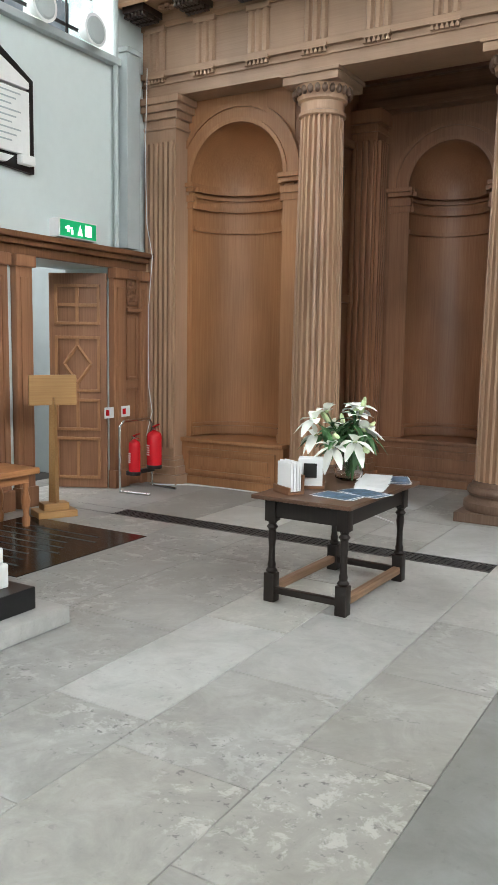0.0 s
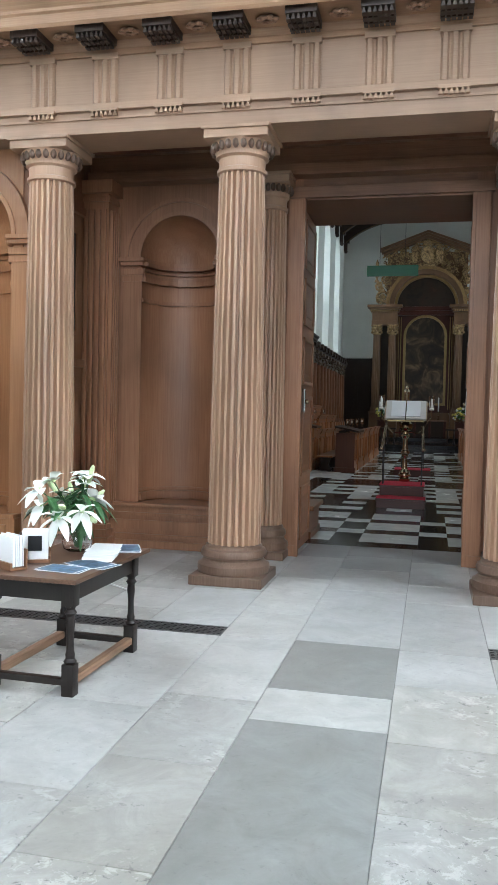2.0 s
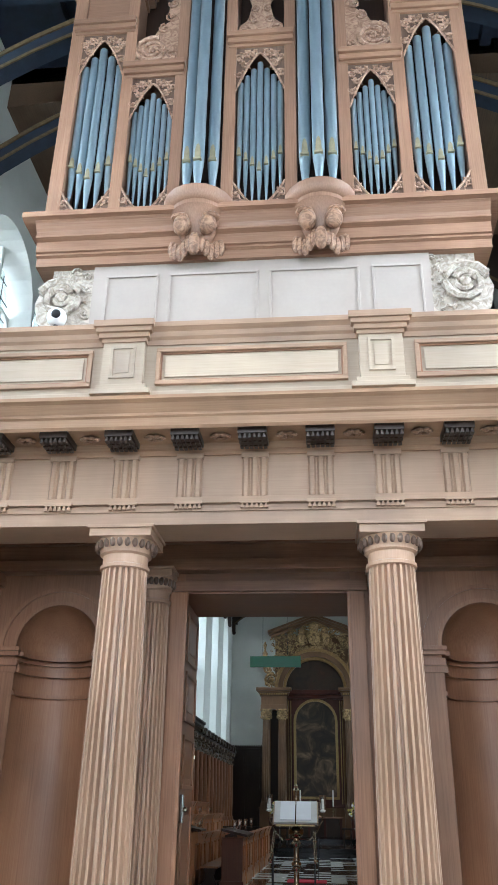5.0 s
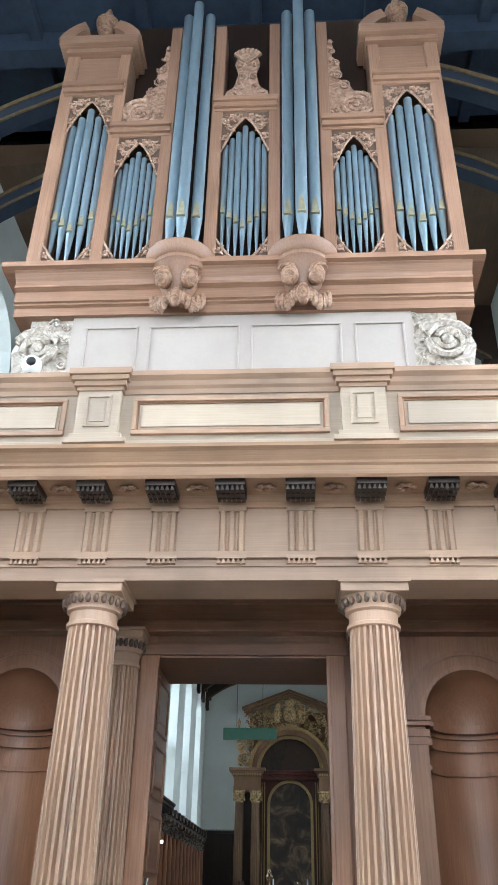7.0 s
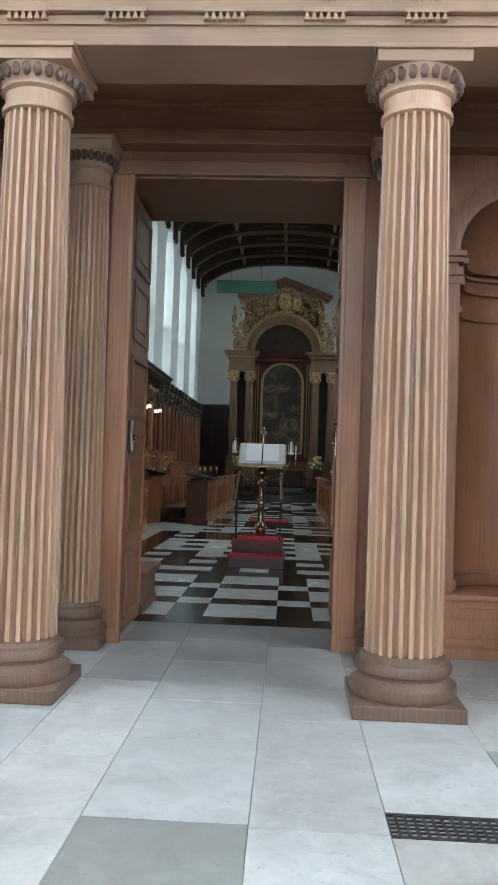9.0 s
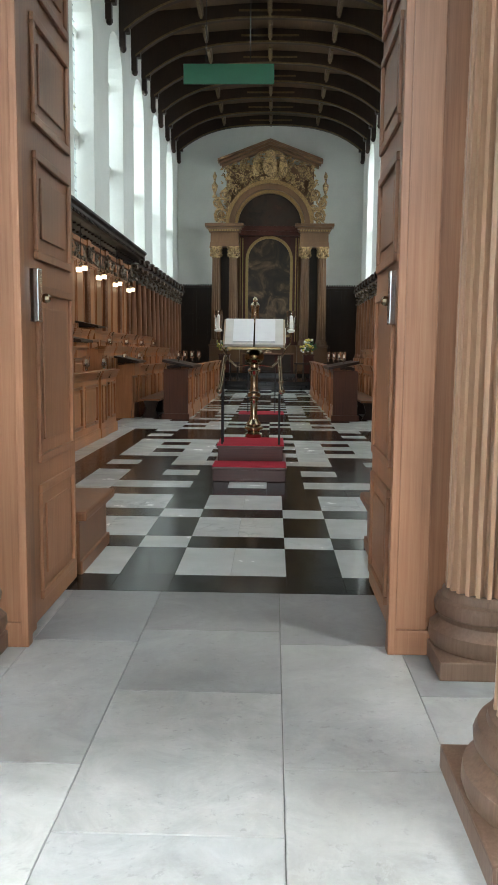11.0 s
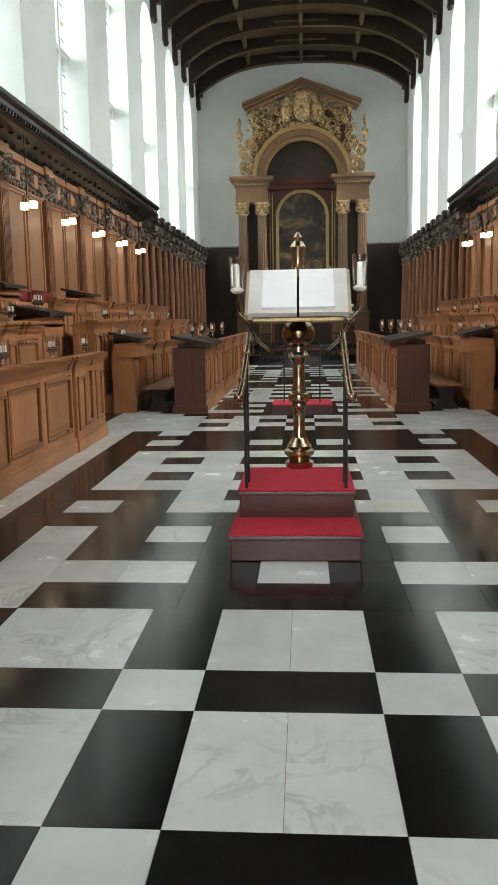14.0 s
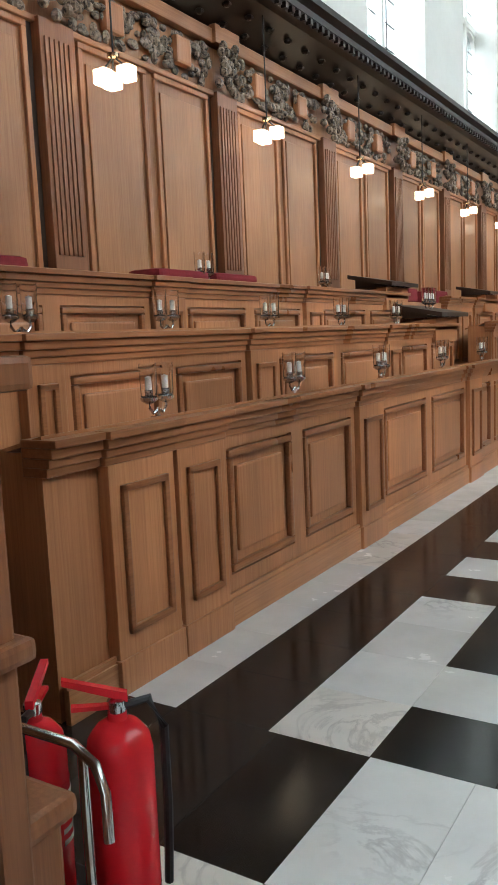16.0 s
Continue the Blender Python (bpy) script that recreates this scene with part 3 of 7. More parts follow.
def stall_front(x, y0, y1, ztop, z0, pil, s, label, name="stall_desk", group="choir stall fronts", end_cap=True):
    """A panelled oak desk front: plinth, pilaster strips, pairs of fielded panels, moulded top rail and a sloped desk."""
    st = thing(name, label, "choir stall", (s * x, y0, 0), group=group)
    L = y1 - y0
    body = bmesh.new()
    bx(body, 0.06, 0.13, 0, L, z0, ztop - 0.05)
    bx(body, 0.13, 0.42, 0, 0.04, z0, ztop - 0.06)
    bx(body, 0.13, 0.42, L - 0.04, L, z0, ztop - 0.06)
    part("body", mir(body, s), OAK_STALL, st)
    bm = bmesh.new()
    bx(bm, 0.0, 0.03, 0, L, z0, z0 + 0.16)
    bx(bm, 0.012, 0.03, 0, L, z0 + 0.16, z0 + 0.19)
    part("plinth", mir(bm, s), OAK_STALL_Y, st)
    rail = bmesh.new()
    for za, zb, o in ((ztop - 0.16, ztop - 0.12, 0.015), (ztop - 0.12, ztop - 0.08, 0.03), (ztop - 0.08, ztop - 0.035, 0.05), (ztop - 0.035, ztop, 0.075)):
        bx(rail, 0.03 - o, 0.16, -0.015, L + 0.015, za, zb, 0.006)
    part("top_rail", mir(rail, s), OAK_MOULD, st)
    desk = bmesh.new()
    prism(desk, [(0.05, ztop - 0.005), (0.05, ztop + 0.015), (0.46, ztop - 0.09), (0.46, ztop - 0.11)], "y", 0, L)
    part("desk_top", mir(desk, s), OAK_STALL_Y, st)
    hp = ztop - 0.2
    edges = [y0] + [e for p in pil for e in p] + [y1]
    for a, b in pil:
        p = bmesh.new()
        bx(p, -0.01, 0.06, a - y0, b - y0, z0 + 0.16, ztop - 0.16, 0.006)
        bx(p, -0.025, 0.03, a - y0 - 0.01, b - y0 + 0.01, z0, z0 + 0.17, 0.006)
        pm = bmesh.new()
        w = 0.035
        ya, yb, za, zb = a - y0 + 0.07, b - y0 - 0.07, z0 + 0.28, hp - 0.06
        for q in ((ya, yb, za, za + w), (ya, yb, zb - w, zb), (ya, ya + w, za, zb), (yb - w, yb, za, zb)):
            bx(pm, -0.034, -0.01, *q, 0.007)
        po = part("pilaster", mir(p, s), OAK_STALL, st)
        part("moulding", mir(pm, s), OAK_MOULD, po)
        pc = bmesh.new()
        for za, zb, o in ((ztop - 0.16, ztop - 0.12, 0.015), (ztop - 0.12, ztop - 0.08, 0.03), (ztop - 0.08, ztop - 0.035, 0.05), (ztop - 0.035, ztop + 0.002, 0.075)):
            bx(pc, 0.03 - o - 0.03, 0.1 - o, a - y0 - 0.015 - o * 0.3, b - y0 + 0.015 + o * 0.3, za, zb, 0.006)
        part("cap", mir(pc, s), OAK_MOULD, po)
    for k in range(0, len(edges) - 1, 2):
        a, b = edges[k] - y0, edges[k + 1] - y0
        if b - a < 0.5:
            continue
        m = 2 if b - a > 1.1 else 1
        w0 = (b - a) / m
        for j in range(m):
            ya, yb = a + j * w0 + 0.09, a + (j + 1) * w0 - 0.09
            za, zb = z0 + 0.3, hp - 0.04
            p, pm, pf = bmesh.new(), bmesh.new(), bmesh.new()
            w = 0.045
            for q in ((ya, yb, za, za + w), (ya, yb, zb - w, zb), (ya, ya + w, za + w, zb - w), (yb - w, yb, za + w, zb - w)):
                bx(pm, 0.016, 0.06, *q, 0.014)
            fr_(p, a + j * w0 + (0.016 if j == 0 else 0.0), a + (j + 1) * w0 - (0.016 if j == m - 1 else 0.0), z0 + 0.19, ztop - 0.16, ya - 0.012, yb + 0.012, za - 0.012, zb + 0.012)
            g = 0.1
            bx(pf, 0.034, 0.06, ya + g, yb - g, za + g, zb - g, 0.014)
            po = part("panel", mir(p, s), OAK_STALL, st)
            part("moulding", mir(pm, s), OAK_MOULD, po)
            part("field", mir(pf, s), OAK_STALL, po)
    return st


def tier(y0, y1, s):
    for z, a, b in ((0.35, 3.05, 3.75), (0.8, 3.75, 4.45), (1.2, 4.45, 5.14)):
        ob = setting("stall_platform", mir(box(a, b, y0, y1, 0.0, z), s), OAK_STALL_Y, "stepped oak platform that carries the stalls", "platform")


for _s in (-1, 1):
    tier(3.4, 10.9, _s)
    tier(13.9, 25.0, _s)
    stall_front(2.88, 3.34, 10.95, 1.25, 0.0, [(3.67, 4.157), (4.19, 4.62), (6.47, 6.95), (9.33, 9.8)], _s, "panelled oak front of the lower choir stalls")
    stall_front(3.57, 3.6, 11.2, 1.70, 0.35, [(3.87, 4.15), (6.08, 6.5), (8.81, 9.21)], _s, "panelled oak front of the middle choir stalls")
    stall_front(4.3, 3.8, 11.4, 2.13, 0.8, [(5.9, 6.3), (8.42, 8.82)], _s, "panelled oak front of the upper choir stalls")
    stall_front(3.05, 13.8, 24.8, 1.25, 0.0, [(14.6, 14.9), (17.0, 17.4), (19.4, 19.8), (21.8, 22.2)], _s, "panelled oak front of the farther lower stalls")
    stall_front(3.65, 13.4, 25.0, 1.72, 0.35, [(14.6, 14.9), (17.0, 17.4), (19.4, 19.8), (21.8, 22.2)], _s, "panelled oak front of the farther middle stalls")
    stall_front(4.3, 13.2, 25.0, 2.13, 0.8, [(14.6, 14.9), (17.0, 17.4), (19.4, 19.8), (21.8, 22.2)], _s, "panelled oak front of the farther upper stalls")
    # forward pew of the farther block, its end dark
    _p = stall_front(1.72, 13.65, 25.5, 1.27, 0.0, [(14.8, 15.1), (17.2, 17.6), (19.6, 20.0), (22.0, 22.4)], _s, "forward choir pew with red-brown panelled end", "choir_pew")
    _e = bmesh.new()
    bx(_e, 0.0, 0.58, -0.03, 0.03, 0.0, 1.2, 0.008)
    bx(_e, -0.03, 0.62, -0.06, 0.04, 0.0, 0.14, 0.01)
    part("end_panel", mir(_e, _s), PEW_END, _p)
    _e = bmesh.new()
    prism(_e, [(-0.12, 1.22), (-0.12, 1.28), (0.6, 1.42), (0.6, 1.36)], "y", -0.12, 2.0)
    for _k in range(4):
        bx(_e, 0.0, 0.5, 0.0 + _k * 0.6, 0.05 + _k * 0.6, 1.16, 1.27)
    part("book_rest", mir(_e, _s), DARK_Y, _p)
    # bench behind the pew
    _b = thing("bench", "dark oak bench behind the choir pew", "bench", (_s * 2.42, 13.9, 0), group="choir benches")
    part("seat", mir(box(0, 0.5, 0, 6.0, 0.42, 0.47, 0.012), _s), OAK_STALL_Y, _b)
    for _k in range(4):
        _l = bmesh.new()
        prism(_l, [(0.03, 0), (0.47, 0), (0.36, 0.2), (0.42, 0.42), (0.06, 0.42), (0.14, 0.2)], "y", 0.1 + 1.9 * _k, 0.18 + 1.9 * _k)
        part("leg", mir(_l, _s), DARK, _b)


def book_rest(x, y, z, s, w=1.0):
    """A dark sloped rest that stands over the end of a stall row."""
    ob = thing("book_desk", "dark oak sloped reading desk on a stall end", "reading desk", (s * x, y, z), group="reading desks")
    b = bmesh.new()
    bx(b, 0.0, 0.42, 0, w * 0.85, -0.3, 0.0)
    part("box", mir(b, s), OAK_STALL, ob)
    b = bmesh.new()
    prism(b, [(-0.1, 0.0), (-0.1, 0.05), (0.5, 0.17), (0.5, 0.12)], "y", -0.06, w)
    part("lid", mir(b, s), DARK_Y, ob)
    b = bmesh.new()
    for k in range(5):
        prism(b, [(-0.05, 0.0), (0.42, 0.11), (0.42, -0.06)], "y", 0.0 + k * w / 5, 0.04 + k * w / 5)
    part("bracket", mir(b, s), DARK, ob)


for _s in (-1, 1):
    book_rest(3.55, 10.3, 1.78, _s)
    book_rest(4.28, 10.6, 2.2, _s, 0.9)
    book_rest(3.0, 13.75, 1.33, _s, 1.0)
    book_rest(4.28, 15.2, 2.2, _s, 0.8)


def wall_stall(s, y0, y1):
    """Panelled back of the upper stalls with pilasters, carved frieze and a coved canopy."""
    st = thing("stall_canopy", "tall oak wainscot with pilasters, carved frieze and dark canopy", "wainscot", (0, 0, 0), group="stall canopies", kind="structure")
    back = mir(box(5.2, CW, y0, y1, 0.0, 5.1), s)
    part("back", back, OAK_PANEL, st)
    pil = []
    y = 5.9 - 2.455 * 2
    while y < y1:
        if y > y0:
            pil.append(y)
        y += 2.455
    if y1 - pil[-1] > 0.6:
        pil.append(y1 - 0.2)
    for y in pil:
        p = bmesh.new()
        bx(p, 5.1, 5.2, y - 0.19, y + 0.19, 2.0, 4.14, 0.006)
        for k in range(6):
            bx(p, 5.085, 5.101, y - 0.15 + k * 0.052, y - 0.115 + k * 0.052, 2.35, 4.0, 0.005)
        part("pilaster", mir(p, s), OAK_PIL, st)
        c = bmesh.new()
        rng = random.Random(int(y * 100))
        for k in range(26):
            ball(c, 5.08 - rng.uniform(0, 0.07), y + rng.uniform(-0.22, 0.22), rng.uniform(4.15, 4.6), 0.045, 0.05, 0.05, 6)
        part("carved_capital", mir(c, s), CARVED_DARK, st)
        # Flat dark strips paint the shade of the recesses flanking the pilaster.
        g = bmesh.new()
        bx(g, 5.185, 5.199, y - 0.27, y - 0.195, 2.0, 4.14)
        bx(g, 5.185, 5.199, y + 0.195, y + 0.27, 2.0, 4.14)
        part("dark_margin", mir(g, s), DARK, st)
        b = bmesh.new()
        bx(b, 5.06, 5.2, y - 0.23, y + 0.23, 4.6, 4.78, 0.008)
        part("pilaster_cap", mir(b, s), OAK_STALL_Y, st)
    for a, b in zip(pil, pil[1:]):
        if b - a < 1:
            continue
        half = (b - a) / 2
        for j in range(2):
            ya, yb = a + 0.24 + j * (half - 0.22), a + 0.24 + (j + 1) * (half - 0.22)
            p = bmesh.new()
            w = 0.05
            ya += 0.06
            yb -= 0.06
            for q in ((ya, yb, 2.05, 2.1), (ya, yb, 4.05, 4.1), (ya, ya + w, 2.1, 4.05), (yb - w, yb, 2.1, 4.05)):
                bx(p, 5.165, 5.2, *q, 0.008)
            pf = box(5.18, 5.2, ya + 0.1, yb - 0.1, 2.2, 3.95, 0.008)
            po = part("panel", mir(pf, s), OAK_PANEL, st)
            part("moulding", mir(p, s), OAK_STALL, po)
        f = bmesh.new()
        rng = random.Random(int(a * 77))
        for k in range(120):
            yy = rng.uniform(a + 0.24, b - 0.24)
            ball(f, 5.19 - rng.uniform(0, 0.06), yy, rng.uniform(4.18, 4.56), 0.03, rng.uniform(0.03, 0.09), rng.uniform(0.025, 0.06), 6)
        part("carved_frieze", mir(f, s), CARVED_DARK, st)
        m = (a + b) / 2
        for j in (-0.5, 0.5):
            part("shield", mir(box(5.1, 5.19, m + j - 0.12, m + j + 0.12, 4.26, 4.52, 0.03), s), OAK_STALL, st)
    rail = bmesh.new()
    bx(rail, 5.14, 5.2, y0, y1, 4.1, 4.15, 0.01)
    bx(rail, 5.1, 5.2, y0, y1, 4.6, 4.74, 0.015)
    part("rail", mir(rail, s), OAK_STALL_Y, st)
    can = bmesh.new()
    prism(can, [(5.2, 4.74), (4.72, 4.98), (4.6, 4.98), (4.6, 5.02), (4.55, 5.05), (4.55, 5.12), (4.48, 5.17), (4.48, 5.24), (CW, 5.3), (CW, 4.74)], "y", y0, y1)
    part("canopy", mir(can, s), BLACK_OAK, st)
    d = bmesh.new()
    y = y0 + 0.1
    while y < y1 - 0.1:
        bx(d, 4.545, 4.6, y, y + 0.06, 4.975, 5.035)
        y += 0.14
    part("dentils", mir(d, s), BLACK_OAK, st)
    cof = bmesh.new()
    y = y0 + 0.3
    while y < y1 - 0.2:
        ball(cof, 4.86, y, 4.88, 0.05, 0.05, 0.03, 6)
        ball(cof, 5.04, y + 0.2, 4.79, 0.05, 0.05, 0.03, 6)
        y += 0.42
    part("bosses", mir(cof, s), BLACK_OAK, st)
    return st


for _s in (-1, 1):
    wall_stall(_s, 0.6, 25.0)
    # lower panelling of the sanctuary with columns along it
    sp = thing("sanctuary_panelling", "oak sanctuary panelling with a row of carved pilaster columns", "panelling", kind="structure")
    part("back", mir(box(5.22, CW, 25.0, CE - 0.16, 0, 5.0), _s), DARK, sp)
    part("cornice", mir(bx(box(5.0, CW, 25.0, CE - 0.26, 4.86, 5.0, 0.02), 4.93, CW, 25.0, CE - 0.26, 5.0, 5.1, 0.02), _s), DARK_Y, sp)
    _src = None
    for _k in range(13):
        _y = 25.5 + 1.25 * _k
        col = bmesh.new()
        lathe(col, [(0.17, 1.3), (0.17, 1.45), (0.13, 1.5), (0.145, 2.6), (0.115, 4.2), (0.12, 4.25)], 12, 5.1, _y)
        part("column", mir(col, _s), OAK_PIL, sp, smooth=True)
        cap = bmesh.new()
        rng = random.Random(_k)
        for j in range(14):
            a = rng.uniform(0, 6.3)
            ball(cap, 5.1 + 0.13 * math.cos(a), _y + 0.13 * math.sin(a), rng.uniform(4.25, 4.7), 0.06, 0.06, 0.06, 6)
        bx(cap, 4.9, 5.3, _y - 0.2, _y + 0.2, 4.7, 4.86, 0.02)
        part("capital", mir(cap, _s), CARVED_DARK, sp)
        bl = bmesh.new()
        bx(bl, 4.84, 5.3, _y - 0.24, _y + 0.24, 4.97, 5.14, 0.03)
        ball(bl, 4.95, _y, 5.2, 0.14, 0.16, 0.1, 8)
        part("crest", mir(bl, _s), DARK, sp)
        part("pedestal", mir(box(4.88, 5.22, _y - 0.2, _y + 0.2, 0, 1.3, 0.015), _s), OAK_STALL, sp)

# ---- altarpiece ----
ry = 41.6
rer = thing("altarpiece", "carved and gilded oak altarpiece with paired columns and pediment", "altarpiece", (0.0, ry, 0))
part("back", bx(bx(box(-3.25, 3.25, 0.1, 0.68, 0, 8.0), -2.5, 2.5, 0.1, 0.68, 8.0, 12.2), -3.0, 3.0, 0.2, 0.6, 8.0, 8.6), OAK_ALTAR, rer)
for _x in (-3.05, -2.05, 2.05, 3.05):
    c = bmesh.new()
    lathe(c, [(0.32, 2.0), (0.32, 2.2), (0.25, 2.3), (0.27, 2.4), (0.25, 2.5), (0.26, 4.2), (0.21, 6.9)], 96, 0, 0, 12, 0.03)
    part("column", c, OAK_ALTAR, rer, "fluted oak column", True, (_x, -0.28, 0))
    c = bmesh.new()
    lathe(c, [(0.21, 6.9), (0.25, 6.95), (0.24, 7.1), (0.34, 7.45)], 16, 0, 0)
    bx(c, -0.36, 0.36, -0.36, 0.36, 7.45, 7.55, 0.02)
    for k in range(16):
        a = k * 0.3927
        ball(c, 0.3 * math.cos(a), 0.3 * math.sin(a), 7.1 + 0.2 * (k % 2), 0.08, 0.08, 0.11, 6)
    part("capital", c, CARVED_GILT, rer, "gilded leaf capital", False, (_x, -0.28, 0))
for _s in (-1, 1):
    part("pedestal", mir(bx(box(1.65, 3.4, -0.62, 0.1, 0.5, 1.9, 0.03), 1.6, 3.45, -0.66, 0.1, 1.9, 2.0, 0.02), _s), OAK_ALTAR, rer)
    # Flat strip between the columns, coloured dark as a shaded recess.
    part("dark_recess", mir(box(2.32, 2.78, 0.06, 0.12, 2.0, 7.5), _s), DARK, rer)
    e = bmesh.new()
    bx(e, 1.72, 3.38, -0.62, 0.1, 7.55, 7.8, 0.015)
    bx(e, 1.75, 3.35, -0.58, 0.1, 7.8, 8.35)
    for za, zb, o in ((8.35, 8.5, 0.1), (8.5, 8.62, 0.18), (8.62, 8.8, 0.3)):
        bx(e, 1.75 - o, 3.35 + o, -0.6 - o, 0.1, za, zb, 0.02)
    part("entablature", mir(e, _s), OAK_ALTAR, rer)
    d = bmesh.new()
    for k in range(12):
        bx(d, 1.75 + k * 0.145, 1.83 + k * 0.145, -0.72, -0.6, 8.38, 8.48)
    part("dentils", mir(d, _s), GILT, rer)
    sc = bmesh.new()
    scroll(sc, 2.72, -0.2, 9.35, 0.42, 1.9, -1.0, 0.11, 1)
    scroll(sc, 2.95, -0.2, 10.0, 0.28, 1.6, 2.0, 0.09, -1)
    scroll(sc, 2.55, -0.2, 10.5, 0.3, 1.6, -2.0, 0.09, 1)
    foliage(sc, 2.25, 3.15, 8.9, 10.8, -0.2, 34, 0.14, 5 + _s, lambda x, z: x < 3.3 - 0.25 * (z - 8.9))
    foliage(sc, 2.2, 2.75, 10.6, 12.1, -0.2, 24, 0.12, 15 + _s)
    part("scrollwork", mir(sc, _s), CARVED_GILT, rer, "gilded pierced scrollwork")
    u = bmesh.new()
    lathe(u, [(0.14, 10.3), (0.14, 10.4), (0.05, 10.5), (0.15, 10.8), (0.18, 11.0), (0.1, 11.1), (0.05, 11.2), (0.09, 11.4), (0.12, 11.5), (0.02, 11.75)], 12, 3.15, -0.2)
    part("urn", mir(u, _s), CARVED_GILT, rer, "gilded urn", True)
    g = bmesh.new()
    bx(g, 1.5, 1.56, -0.02, 0.1, 2.2, 8.1)
    bx(g, 1.64, 1.68, -0.02, 0.1, 2.2, 8.1)
    part("gilt_border", mir(g, _s), GILT, rer)


def ring(cx, cz, r0, r1, y0, y1, a0=0.0, a1=math.pi, n=28):
    b = bmesh.new()
    for k in range(n):
        p, q = a0 + (a1 - a0) * k / n, a0 + (a1 - a0) * (k + 1) / n
        prism(b, [(cx + r0 * math.cos(p), cz + r0 * math.sin(p)), (cx + r1 * math.cos(p), cz + r1 * math.sin(p)),
                  (cx + r1 * math.cos(q), cz + r1 * math.sin(q)), (cx + r0 * math.cos(q), cz + r0 * math.sin(q))], "y", y0, y1)
    bmesh.ops.remove_doubles(b, verts=b.verts, dist=0.0005)
    return b


part("arch", ring(0, 8.75, 2.0, 2.45, -0.5, 0.1), OAK_ALTAR, rer)
part("arch_moulding", ring(0, 8.75, 2.3, 2.5, -0.58, -0.5), GILT_WOOD, rer)
part("inner_arch", ring(0, 8.75, 1.82, 2.0, -0.25, 0.1), GILT_WOOD, rer)
part("lunette", ring(0, 8.75, 0.0, 1.84, -0.02, 0.09, n=24), LUNETTE_ART, rer, "dark carved lunette")
tr = bmesh.new()
bx(tr, -1.8, 1.8, -0.3, 0.1, 8.2, 8.45, 0.02)
bx(tr, -1.85, 1.85, -0.4, 0.1, 8.45, 8.72, 0.03)
part("transom", tr, REDWOOD, rer)
part("field", box(-1.66, 1.66, -0.01, 0.1, 2.0, 8.2), REDWOOD, rer)
art = bmesh.new()
prism(art, [(-1.25, 2.6), (1.25, 2.6)] + [(1.25 * math.cos(math.pi * k / 20), 6.85 + 1.25 * math.sin(math.pi * k / 20)) for k in range(21)], "y", -0.05, -0.01)
part("painting", art, ALTAR_ART, rer, "dark arched oil painting")
fr = ring(0, 6.85, 1.2, 1.36, -0.12, -0.01)
bx(fr, -1.36, -1.2, -0.12, -0.01, 2.5, 6.85)
bx(fr, 1.2, 1.36, -0.12, -0.01, 2.5, 6.85)
bx(fr, -1.36, 1.36, -0.12, -0.01, 2.45, 2.6)
part("picture_frame", fr, GILT, rer, "gilded picture frame")
for _s in (-1, 1):
    for o, t0, t1 in ((0.0, 0.0, 0.16), (0.12, 0.16, 0.3), (0.22, 0.3, 0.44)):
        b = prism(bmesh.new(), [(0, 13.05 + t0), (2.75 + o, 12.0 + t0 - 0.05), (2.75 + o, 12.0 + t1 - 0.05), (0, 13.05 + t1)], "y", -0.35 - o, 0.1)
        part("raking_cornice", mir(b, _s), OAK_ALTAR, rer)
tym = bmesh.new()
foliage(tym, -2.5, 2.5, 9.3, 13.0, -0.1, 300, 0.16, 3, lambda x, z: z < 13.1 - 0.39 * abs(x) and (x * x + (z - 8.75) ** 2) > 2.55 ** 2, 0.2)
part("carved_tympanum", tym, CARVED_GILT, rer, "gilded carved foliage and trophies")
sh = bmesh.new()
ball(sh, 0, -0.3, 12.0, 0.42, 0.12, 0.55, 12)
for _s in (-1, 1):
    ball(sh, _s * 0.75, -0.28, 11.95, 0.28, 0.14, 0.5, 8)
    ball(sh, _s * 0.7, -0.3, 12.5, 0.16, 0.12, 0.18, 8)
ball(sh, 0, -0.3, 12.75, 0.3, 0.12, 0.22, 8)
bx(sh, -0.55, 0.55, -0.36, -0.2, 11.25, 11.42, 0.03)
part("crest", sh, CARVED_GILT, rer, "gilded coat of arms")

# sanctuary steps, altar, candles
st_ = bmesh.new()
bx(st_, -5.22, 5.22, 29.0, CE, -0.05, 0.16)
bx(st_, -5.22, 5.22, 29.6, CE, 0.16, 0.32)
bx(st_, -5.22, 5.22, 36.0, CE, 0.32, 0.5)
setting("sanctuary_step", st_, BLACK_M, "black marble sanctuary steps", "steps")
al = thing("altar", "dark carved oak altar table", "altar", (0, 40.0, 0.5))
part("top", box(-1.5, 1.5, -0.45, 0.45, 0.95, 1.02, 0.015), OAK_X, al)
part("body", box(-1.4, 1.4, -0.38, 0.4, 0.0, 0.95, 0.02), DARK, al)
for _x in (-1.35, -0.45, 0.45, 1.35):
    part("pilaster", box(_x - 0.07, _x + 0.07, -0.41, -0.37, 0, 0.95, 0.01), REDWOOD, al)


def altar_candle(x):
    c = thing("altar_candlestick", "brass altar candlestick with a tall white candle", "candlestick", (x, 40.1, 1.52), group="altar candlesticks")
    part("stick", lathe(bmesh.new(), [(0.11, 0), (0.11, 0.03), (0.04, 0.08), (0.03, 0.2), (0.06, 0.28), (0.025, 0.34), (0.025, 0.48), (0.08, 0.52), (0.08, 0.54)], 12), BRASS, c, smooth=True)
    part("candle", lathe(bmesh.new(), [(0.04, 0.54), (0.04, 1.4), (0.01, 1.42)], 10), WAX, c, smooth=True)


